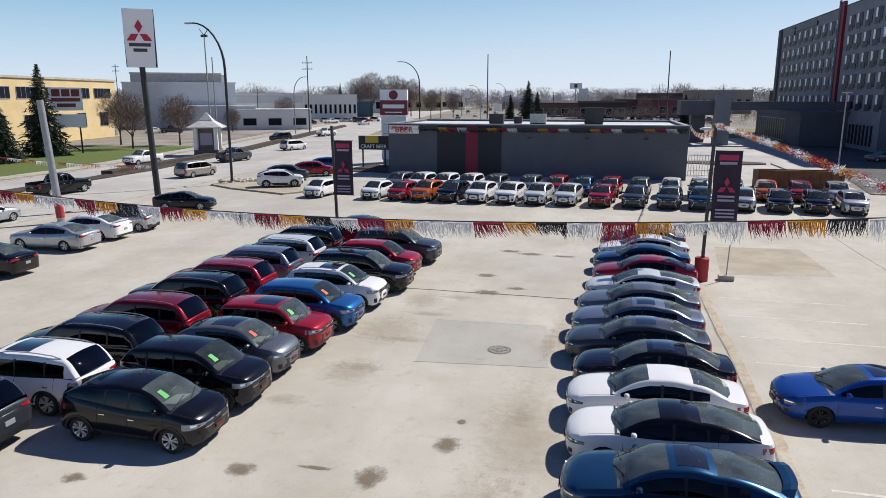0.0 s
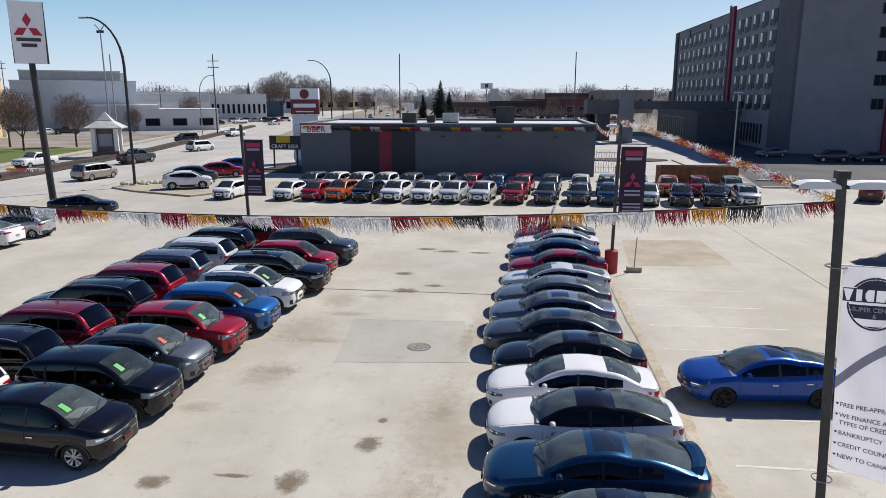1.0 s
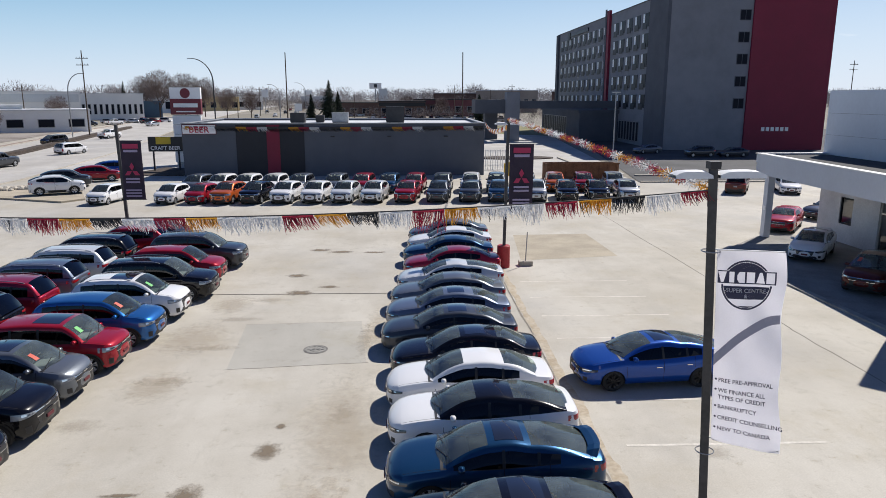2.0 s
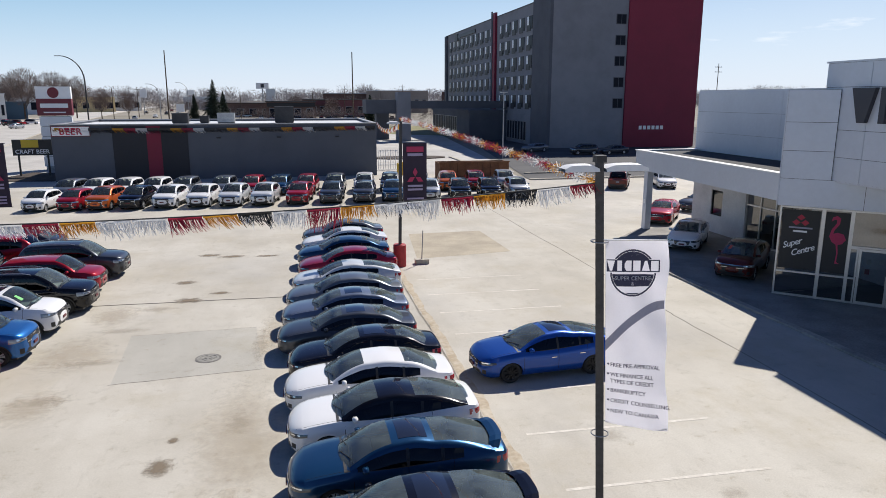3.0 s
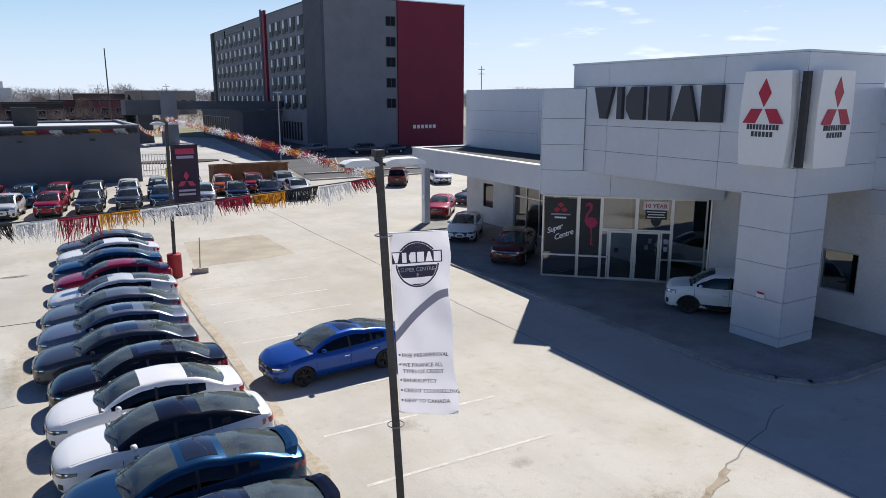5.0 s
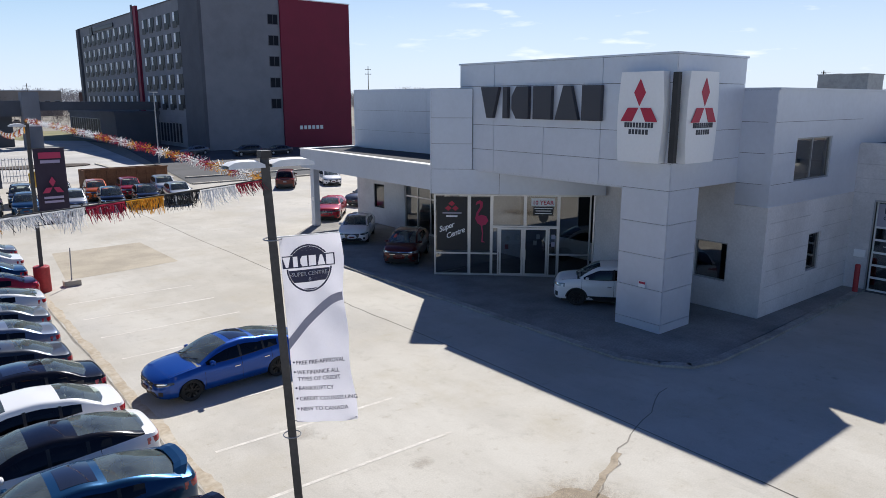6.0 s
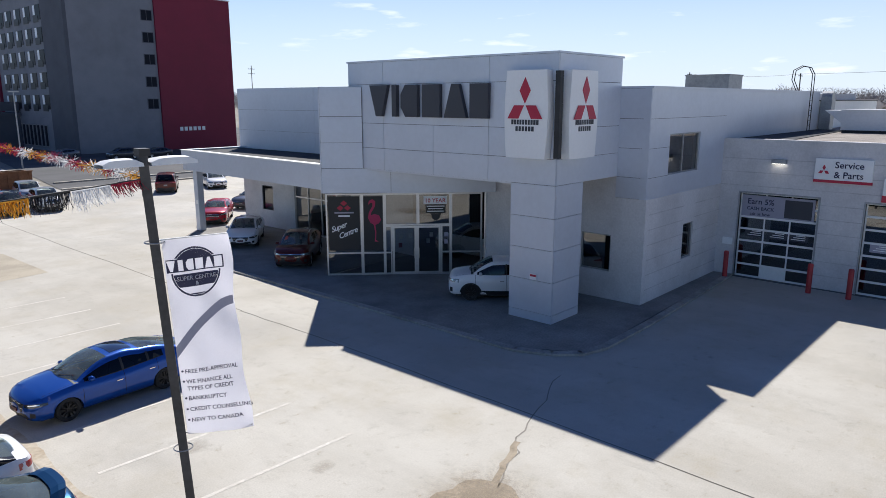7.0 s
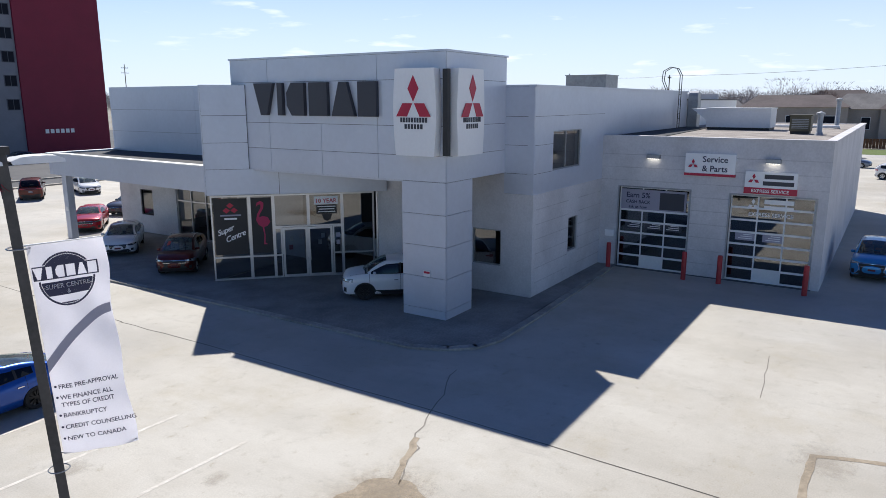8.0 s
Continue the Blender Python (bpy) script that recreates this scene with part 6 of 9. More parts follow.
def dark_banner(x, y, z0, z1, w, side, lean):
    b = thing("banner", (x, y, 0), "dark plum cloth banner with a pink emblem and pale lines", "banner", "dark banners")
    m = Mesh()
    rows = [[(side * (0.1 + w * i / 8), -0.05 + 0.06 * math.sin(3 * i / 8 + 2.0 * j / 12), mixl(z0, z1, j / 12)) for i in range(9)] for j in range(13)]
    m.grid(rows, 0, side < 0)
    m.grid([[(p[0], p[1] + 0.01, p[2]) for p in r] for r in rows], 0, side > 0)
    part("cloth", m, M_BANNERD, b, smooth=60)
    cx = side * (0.1 + w / 2)
    h = z1 - z0
    def pb(nm, x0, z_0, x1, z_1, mat):
        part(nm, Mesh().box(x0, -0.145, z_0, x1, -0.130, z_1), mat, b)
    pb("name_bar", cx - w * 0.36, z1 - h * 0.13, cx + w * 0.36, z1 - h * 0.05, M_BANNERP)
    pb("print_bar", cx - w * 0.32, z1 - h * 0.19, cx + w * 0.32, z1 - h * 0.15, M_BANNERL)
    three_marks(b, lambda s, o, z: (s, -0.135 - o, z), cx, z0 + h * 0.50, w * 0.30, M_BANNERP)
    for k in range(2):
        pb("print_bar", cx - w * 0.32, z0 + h * (0.345 - k * 0.055), cx + w * 0.32, z0 + h * (0.375 - k * 0.055), M_BANNERL)
    for k in range(3):
        pb("print_bar", cx - w * 0.36, z0 + h * (0.155 - k * 0.05), cx + w * 0.36, z0 + h * (0.18 - k * 0.05), M_BANNERL)
    for z in (z0, z1):
        part("arm", Mesh().tube((0, 0, z), (side * (w + 0.15), -0.03, z), 0.015, 0.015, 6), M_STEELDARK, b)
    return b


dark_banner(5.25, 34.52, 2.95, 6.25, 1.18, 1, 0.1)
dark_banner(-15.25, 39.02, 3.0, 6.2, 1.15, 1, 0.0)
# signpost by the red footing
st = thing("stanchion", (6.35, 34.9, 0), "thin weathered post in a concrete block", "post")
part("block", Mesh().box(-0.35, -0.2, 0, 0.35, 0.2, 0.25), M_KERB, st)
part("rod", Mesh().tube((0, 0, 0.25), (0.06, 0, 1.75), 0.03, 0.025, 8), M_STEELGREY, st)


# ---------------------------------------------------------------- fringe bunting
def bunting(a, b, sag, seg, drop, seed, colours, wind=0.0, label="string of foil fringe bunting", strands=16, head=0.16, width=0.0045):
    """Foil fringe in coloured lengths, combed unevenly by the wind."""
    r = random.Random(seed)
    a, b = Vector(a), Vector(b)
    n = max(2, int((b - a).length / seg))
    t_ = thing("bunting", (0, 0, 0), label, "bunting", "foil bunting")

    def at(t):
        p = a.lerp(b, t)
        p.z -= sag * 4 * t * (1 - t)
        return p
    part("cord", Mesh().sweep([at(i / (2 * n)) for i in range(2 * n + 1)], 0.011, 5), M_STEELDARK, t_)
    along = (b - a).normalized()
    side = Vector((-along.y, along.x, 0))
    down = Vector((0, 0, -1))
    for i in range(n):
        f = Mesh()
        p0, p1 = at(i / n), at((i + 0.97) / n)
        hd = drop * head * r.uniform(0.8, 1.2)
        k0, k1 = 5, 0
        top = [p0.lerp(p1, k / k0) for k in range(k0 + 1)]
        low = [p + down * hd * r.uniform(0.75, 1.2) + side * r.uniform(-0.02, 0.02) for p in top]
        f.grid([top, low])
        long_ = r.uniform(0.8, 1.15)
        for k in range(strands):
            t = (k + r.uniform(0.0, 1.0)) / strands
            q = p0.lerp(p1, t) + down * hd * 0.7
            gust = noise.noise((q.x * 0.9, q.y * 0.9, seed * 3.1)) + 0.5 * noise.noise((q.x * 3.5, q.y * 3.5, seed * 1.7))
            ln_ = drop * long_ * r.uniform(0.55, 1.05) * (0.9 + 0.4 * gust)
            tw = r.uniform(0, math.pi)
            w = (along * math.cos(tw) + side * math.sin(tw)) * (width * r.uniform(0.6, 1.6))
            lean = wind + gust * 0.6 + r.gauss(0, 0.12)
            dirn = (down + along * lean + side * r.gauss(0, 0.3)).normalized()
            tip = (down + along * (lean * 1.8 + r.gauss(0, 0.2)) + side * r.gauss(0, 0.35)).normalized()
            mid_ = q + dirn * ln_ * 0.5
            end = mid_ + tip * ln_ * 0.5
            f.face([q - w, q + w, mid_ + w, mid_ - w])
            f.face([mid_ - w, mid_ + w, end + w * 0.5, end - w * 0.5])
        tagged(part("fringe", f, M_FOIL[colours[i % len(colours)]], t_), kind="stuff")
        if strands > 60:                        # silver strands blown across from the next length
            f = Mesh()
            for k in range(9):
                q = p0.lerp(p1, r.random()) + down * hd
                d = (down + along * (wind + r.gauss(0, 0.5)) + side * r.gauss(0, 0.4)).normalized()
                w = along * (width * r.uniform(0.6, 1.6))
                e = q + d * drop * r.uniform(0.3, 0.9)
                f.face([q - w, q + w, e + w * 0.5, e - w * 0.5])
            tagged(part("stray_strand", f, M_FOIL["silver" if i % 3 else "black"], t_), kind="stuff")
    return t_


def garland(a, b, sag, seed, thick, label):
    """A twisted rope of foil tinsel, its colours mixed from hand to hand."""
    r = random.Random(seed)
    a, b = Vector(a), Vector(b)
    t_ = thing("garland", (0, 0, 0), label, "garland")

    def at(t):
        p = a.lerp(b, t)
        p.z -= sag * 4 * t * (1 - t)
        return p
    ln = (b - a).length
    part("cord", Mesh().sweep([at(i / 40) for i in range(41)], 0.012, 5), M_STEELDARK, t_)
    along = (b - a).normalized()
    side = Vector((-along.y, along.x, 0)).normalized()
    n = int(ln / 0.30)
    for i in range(n):
        f = Mesh()
        for k in range(56):
            q = at((i + r.uniform(-0.25, 1.25)) / n if 0 < i < n - 1 else (i + r.random()) / n)
            an = r.uniform(0, 2 * math.pi)
            d = (side * math.cos(an) + Vector((0, 0, 1)) * (math.sin(an) - 0.35) + along * r.uniform(-0.6, 1.0)).normalized()
            e = q + d * thick * r.uniform(0.35, 1.1)
            w = d.cross(Vector((r.uniform(-1, 1), r.uniform(-1, 1), r.uniform(-1, 1)))).normalized() * 0.0045
            f.face([q - w, q + w, e + w, e - w])
        tagged(part("tinsel", f, M_FOIL[r.choice(("silver", "red", "white", "gold", "silver", "red", "white", "red", "gold"))], t_), kind="stuff")
    return t_


bunting((5.06, 11.17, 7.02), (-17.5, 13.4, 7.0), 0.55, 0.54, 0.30, 1, ["red", "silver", "black", "gold", "red", "silver", "silver", "gold"], -0.3, strands=100, width=0.0055,
        label="string of silver, red, gold and black foil fringe", head=0.14)
garland((5.06, 11.2, 7.02), (5.27, 34.6, 7.45), -0.05, 2, 0.15, "twisted tinsel garland of silver, red and gold foil")
bunting((5.2, 34.6, 7.25), (9.4, 77.8, 5.9), 0.5, 1.2, 0.40, 5, ["gold", "silver", "white", "red"], 0.4, strands=26, width=0.012)
bunting((-23.4, 77.80, 5.45), (9.2, 77.80, 5.45), 0.10, 1.1, 0.62, 3, ["gold", "red", "white", "black", "black"], 0.8, strands=30, head=0.42, width=0.02)
bunting((-35.0, 50.2, 3.3), (-64.0, 60.0, 3.3), 0.4, 1.2, 0.42, 4, ["silver", "white", "red", "gold"], 0.3, strands=18, width=0.012)

# ---------------------------------------------------------------- tall street sign
tp = thing("pylon_sign", (-35.2, 50.3, 0.0), "tall white box sign with three red lozenges on a dark pole", "sign")
part("pole", Mesh().tube((0.3, 0, 0), (-0.15, 0, 11.1), 0.26, 0.22, 16), M_STEELDARK, tp, smooth=40)
tb = Mesh()
rowsf = [[(x * mixl(0.92, 1.0, t), -0.42, mixl(11.0, 15.35, t)) for x in (-1.12, 0, 1.12)] for t in (0, 0.33, 0.66, 1)]
tb.grid(rowsf, 0)
tb.grid([[(p[0], -p[1], p[2]) for p in r] for r in rowsf], 0, True)
face_p = part("sign_head", tb, M_SIGNWHITE, tp, "white box sign head")
face_p.matrix_basis = pose(-0.15, 0, 0, 0, 0, 33)
eb = Mesh()
eb.box(1.03, -0.41, 11.0, 1.15, 0.41, 15.35)
eb.box(-1.10, -0.36, 11.0, -1.02, 0.36, 15.35)
eb.box(-1.02, -0.40, 15.2, 1.03, 0.40, 15.3)
part("edge", eb, M_STEELDARK, face_p)
three_marks(face_p, lambda s, o, z: (s, -0.43 - o, z), 0.0, 13.55, 0.80, M_SIGNRED)
for k, w in ((0, 0.78), (1, 0.5)):
    part("name_bar", Mesh().box(-w, -0.44, 12.55 - k * 0.4, w, -0.425, 12.8 - k * 0.4), M_SIGNINK, face_p)

# ---------------------------------------------------------------- vehicles
def curve_at(keys, x):
    """Smooth curve through (x, value) keys (monotone between keys)."""
    if x <= keys[0][0]:
        return keys[0][1]
    for (x0, v0), (x1, v1) in zip(keys, keys[1:]):
        if x <= x1:
            t = (x - x0) / (x1 - x0)
            i = keys.index((x0, v0))
            m0 = (v1 - keys[i - 1][1]) / (x1 - keys[i - 1][0]) if i > 0 else (v1 - v0) / (x1 - x0)
            m1 = (keys[i + 2][1] - v0) / (keys[i + 2][0] - x0) if i + 2 < len(keys) else (v1 - v0) / (x1 - x0)
            h = x1 - x0
            return ((2 * t ** 3 - 3 * t * t + 1) * v0 + (t ** 3 - 2 * t * t + t) * h * m0
                    + (-2 * t ** 3 + 3 * t * t) * v1 + (t ** 3 - t * t) * h * m1)
    return keys[-1][1]


def mixv(a, b, t):
    return a + (b - a) * t


class Shape:
    """The outer skin of a vehicle: nose at +x, wheels on z = 0."""

    def __init__(self, l, w, h, cowl, nose, tail, belt, ws, roof_f, roof_r, rw, base, tyre, front_over, wheelbase,
                 roofw=0.70, sill=0.22, clad=0.0, arch=1.14, droop=0.032, tip=0.56, blunt=0.36, round_f=0.50, round_r=0.30):
        self.l, self.w, self.h = l, w, h
        self.xf = l / 2 - front_over
        self.xr = self.xf - wheelbase
        self.tyre, self.arch = tyre, tyre * arch
        self.ws, self.roof_f, self.roof_r, self.rw = ws, roof_f, roof_r, rw
        self.roofw, self.sill, self.clad = roofw, sill, clad
        self.tip, self.blunt, self.round_f, self.round_r, self.tail = tip, blunt, round_f, round_r, tail
        e = l / 2
        self.deck_keys = [(-e, tail), (-e + 0.22, tail + 0.005), (rw, base), (0.0, belt), (ws - 0.1, cowl - 0.015),
                          (ws + 0.02, cowl), (mixv(ws, e, 0.55), mixv(cowl, nose, 0.38)), (e, nose)]
        self.roof_keys = [(rw, base + 0.005), (roof_r, h - droop * 2.0), (mixv(roof_r, roof_f, 0.45), h - 0.002), (roof_f, h - droop), (ws, cowl + 0.005)]
        self.wid_keys = [(-e, w * 0.95), (-e + 0.6, w * 0.985), (0.0, w), (self.xf, w * 0.995), (e, w * 0.95)]

    def ends(self, x):
        """How far into the rounded nose (q) or tail (p) a station lies, 0 to 1."""
        e = self.l / 2
        return (min(1.0, max(0.0, (x - e + self.round_f) / self.round_f)), min(1.0, max(0.0, (-x - e + self.round_r) / self.round_r)))

    def wid(self, x):
        q, p = self.ends(x)
        w = curve_at(self.wid_keys, x)
        w *= self.blunt + (1 - self.blunt) * (1 - q ** 2.3) ** 0.5
        w *= 0.62 + 0.38 * (1 - p ** 2.6) ** 0.5
        for xw in (self.xf, self.xr):
            w += 0.014 * math.exp(-((x - xw) / 0.42) ** 2)
        return w

    def deck(self, x):
        q, p = self.ends(x)
        d = curve_at(self.deck_keys, x)
        d = mixv(self.tip, d, (1 - q ** 3.2) ** 0.5) if q > 0 else d
        return mixv(self.tail - 0.20, d, (1 - p ** 5) ** 0.5) if p > 0 else d

    def floor(self, x):
        q, p = self.ends(x)
        return self.sill + 0.14 * (1 - (1 - q ** 4) ** 0.5) + 0.12 * (1 - (1 - p ** 4) ** 0.5)

    def low(self, x):
        z = self.floor(x)
        for xw in (self.xf, self.xr):
            d = abs(x - xw)
            if d < self.arch:
                z = max(z, self.tyre * 0.98 + math.sqrt(self.arch ** 2 - d * d) - 0.03)
        return z

    def roof(self, x):
        """Gently bowed screens and an arched roof."""
        k = self.roof_keys
        if x >= self.roof_f:
            t = (x - self.roof_f) / (self.ws - self.roof_f)
            return mixv(k[3][1], k[4][1], t) + 0.075 * math.sin(math.pi * t) * (1 - 0.5 * t)
        if x <= self.roof_r:
            t = (self.roof_r - x) / (self.roof_r - self.rw)
            return mixv(k[1][1], k[0][1], t) + 0.075 * math.sin(math.pi * t) * (1 - 0.5 * t)
        return curve_at(k[1:4], x)

    def section(self, x):
        """Half a cross-section of the lower body from the sill to the centre line, in thirteen points."""
        w, d, fl = self.wid(x), self.deck(x), self.floor(x)
        sh = d - min(0.10, 0.36 * (d - fl))
        hh = sh - fl
        cr = 0.055 if not (self.rw < x < self.ws) else 0.035
        ease = 0.905 if self.rw - 0.1 < x < self.ws + 0.1 else 0.90
        return [(w * 0.905, fl), (w * 0.962, fl + 0.10 * hh), (w * 0.985, fl + 0.25 * hh), (w * 0.990, fl + 0.42 * hh), (w * 0.998, fl + 0.60 * hh),
                (w * 1.0, fl + 0.74 * hh), (w * 0.985, fl + 0.88 * hh), (w * 0.955, sh), (w * ease, d - 0.012),
                (w * 0.78, d + cr * 0.30), (w * 0.55, d + cr * 0.70), (w * 0.28, d + cr * 0.94), (0.0, d + cr)]

    def body(self, x, c):
        """A point of the left side of the lower body: c 0 at the sill, 4 at the belt, 6 on the centre line."""
        pts = self.section(x)
        i = min(int(c * 2), 11)
        t = c * 2 - i
        z = mixv(pts[i][1], pts[i + 1][1], t)
        if c < 4:
            z = max(z, min(self.low(x), pts[8][1] - 0.05))
        return Vector((x, mixv(pts[i][0], pts[i + 1][0], t), z))

    def reach(self, y, z, sg):
        """How far the nose (sg 1) or the tail (sg -1) goes at a height and a side distance."""
        e = self.l / 2
        lo, hi = 0.0, e
        for _ in range(22):
            m = (lo + hi) / 2
            pts = self.section(sg * m)
            half = 0.0
            if pts[0][1] <= z <= pts[-1][1]:
                for (y0, z0), (y1, z1) in zip(pts, pts[1:]):
                    if z0 <= z <= z1 and z1 > z0:
                        half = mixv(y0, y1, (z - z0) / (z1 - z0))
                        break
            if half >= abs(y):
                lo = m
            else:
                hi = m
        return lo

    def half_at(self, x, z):
        """Half the width of the lower body at a station and height."""
        pts = self.section(x)
        for (y0, z0), (y1, z1) in zip(pts, pts[1:]):
            if z0 <= z <= z1 and z1 > z0:
                return mixv(y0, y1, (z - z0) / (z1 - z0))
        return pts[0][0] if z < pts[0][1] else 0.0

    def cabin(self, x, c):
        """A point of the left side of the cabin: c 0 at the belt, 1 to 2 round the cant rail, 4 on the centre line."""
        w, d, r = self.wid(x), self.deck(x), self.roof(x)
        full = max(0.05, self.h - self.deck(0.0))
        t = min(1.0, max(0.0, (r - d) / full))
        wr = w * self.roofw
        hc = min(0.13, (r - d) * 0.34)
        y0, y1 = w * 0.905, mixv(w * 0.885, wr * 1.07, t)
        yin = mixv(w * 0.70, wr * 0.80, t)
        zc = r + mixv(0.045, 0.028, t)
        zin = mixv(r - 0.012, zc - 0.02, 0.3)
        if c <= 1:
            y, z = mixv(y0, y1, c) + 0.018 * t * math.sin(math.pi * c), mixv(d - 0.012, r - hc, c)
        elif c <= 2:
            s = c - 1
            k0, k1, k2 = (1 - s) ** 2, 2 * s * (1 - s), s * s
            y = k0 * y1 + k1 * mixv(y1, wr, 0.35) + k2 * yin
            z = k0 * (r - hc) + k1 * (r - 0.012) + k2 * zin
        else:
            s = (c - 2) / 2
            y, z = yin * (1 - s), mixv(zin, zc, 1 - (1 - s) ** 2)
        bow = max(0.0, 1 - (y / (w * 0.88)) ** 2)
        if x > self.roof_f:
            x += 0.20 * bow * (x - self.roof_f) / (self.ws - self.roof_f)
        elif x < self.roof_r:
            x -= 0.12 * bow * (self.roof_r - x) / (self.roof_r - self.rw)
        return Vector((x, y, z))

    def stations(self):
        e = self.l / 2
        xs = {0.0, self.ws, self.rw}
        for k in (0, 0.3, 0.5, 0.65, 0.77, 0.86, 0.92, 0.96, 0.985, 1.0):
            xs |= {e - self.round_f * (1 - k), -e + self.round_r * (1 - k)}
        for xw in (self.xf, self.xr):
            for k in (1.0, 0.985, 0.93, 0.8, 0.6, 0.35, 0.0):
                xs |= {xw + self.arch * k, xw - self.arch * k}
            xs |= {xw + self.arch * 1.004, xw - self.arch * 1.004}
        xs |= {mixv(self.ws, e, k) for k in (0.25, 0.5, 0.75)} | {mixv(self.rw, self.ws, k / 6) for k in range(7)}
        out = []
        for x in sorted(xs):
            if -e <= x <= e and (not out or x - out[-1] > 0.0012):
                out.append(x)
        return out


def skin_patch(mesh, s, sg, edge, na, nb, off=0.006, depth=0.03, side=1):
    """A piece laid on the nose or tail: edge(a, b) gives its side distance and height for a, b in 0 to 1."""
    rows, back = [], []
    for i in range(na + 1):
        r, rb = [], []
        for j in range(nb + 1):
            y, z = edge(i / na, j / nb)
            x = s.reach(y, z, sg)
            gy = (s.reach(abs(y) + 0.01, z, sg) - s.reach(abs(y) - 0.01, z, sg)) / 0.02 * (1 if y >= 0 else -1)
            gz = (s.reach(y, z + 0.01, sg) - s.reach(y, z - 0.01, sg)) / 0.02
            n = Vector((1, -max(-6, min(6, gy)), -max(-3, min(3, gz)))).normalized()
            p, b = Vector((x, y, z)) + n * off, Vector((x, y, z)) - n * depth
            r.append((p.x * sg, p.y * side, p.z))
            rb.append((b.x * sg, b.y * side, b.z))
        rows.append(r)
        back.append(rb)
    fl = (sg * side) < 0
    mesh.grid(rows, 0, fl)
    mesh.grid([rows[0], back[0]], 0, fl)
    mesh.grid([back[-1], rows[-1]], 0, fl)
    mesh.grid([[r[0] for r in back], [r[0] for r in rows]], 0, not fl)
    mesh.grid([[r[-1] for r in rows], [r[-1] for r in back]], 0, not fl)
    return mesh


def both(mesh, pts_rows, flip=False):
    """Adds a grid on the left side and its mirror image."""
    mesh.grid(pts_rows, 0, not flip)
    mesh.grid([[(p[0], -p[1], p[2]) for p in r] for r in pts_rows], 0, flip)


def patch(mesh, fn, x0, x1, c0, c1, nx, nc, off, side=1, skew=0.0, depth=0.02, pinch=0.0):
    """A raised piece that follows the skin."""
    rows, back = [], []
    for i in range(nx + 1):
        r, rb = [], []
        for j in range(nc + 1):
            c = mixv(c0 + (c1 - c0) * pinch * (1 - i / nx), c1, j / nc)
            x = mixv(x0, x1, i / nx) + skew * (j / nc)
            p = fn(x, c)
            du = fn(x + 0.01, c) - fn(x - 0.01, c)
            dv = fn(x, min(c + 0.04, 6)) - fn(x, max(c - 0.04, 0))
            nrm = du.cross(dv)
            nrm = nrm.normalized() if nrm.length > 1e-9 else Vector((0, 1, 0))
            if nrm.y < -0.2 or (abs(nrm.y) <= 0.2 and nrm.z < 0):
                nrm = -nrm
            q = p + nrm * off
            b = p - nrm * depth
            r.append((q.x, q.y * side, q.z))
            rb.append((b.x, b.y * side, b.z))
        rows.append(r)
        back.append(rb)
    fl = side < 0
    mesh.grid(rows, 0, fl)
    mesh.grid([rows[0], back[0]], 0, fl)
    mesh.grid([back[-1], rows[-1]], 0, fl)
    mesh.grid([[r[0] for r in back], [r[0] for r in rows]], 0, not fl)
    mesh.grid([[r[-1] for r in rows], [r[-1] for r in back]], 0, not fl)


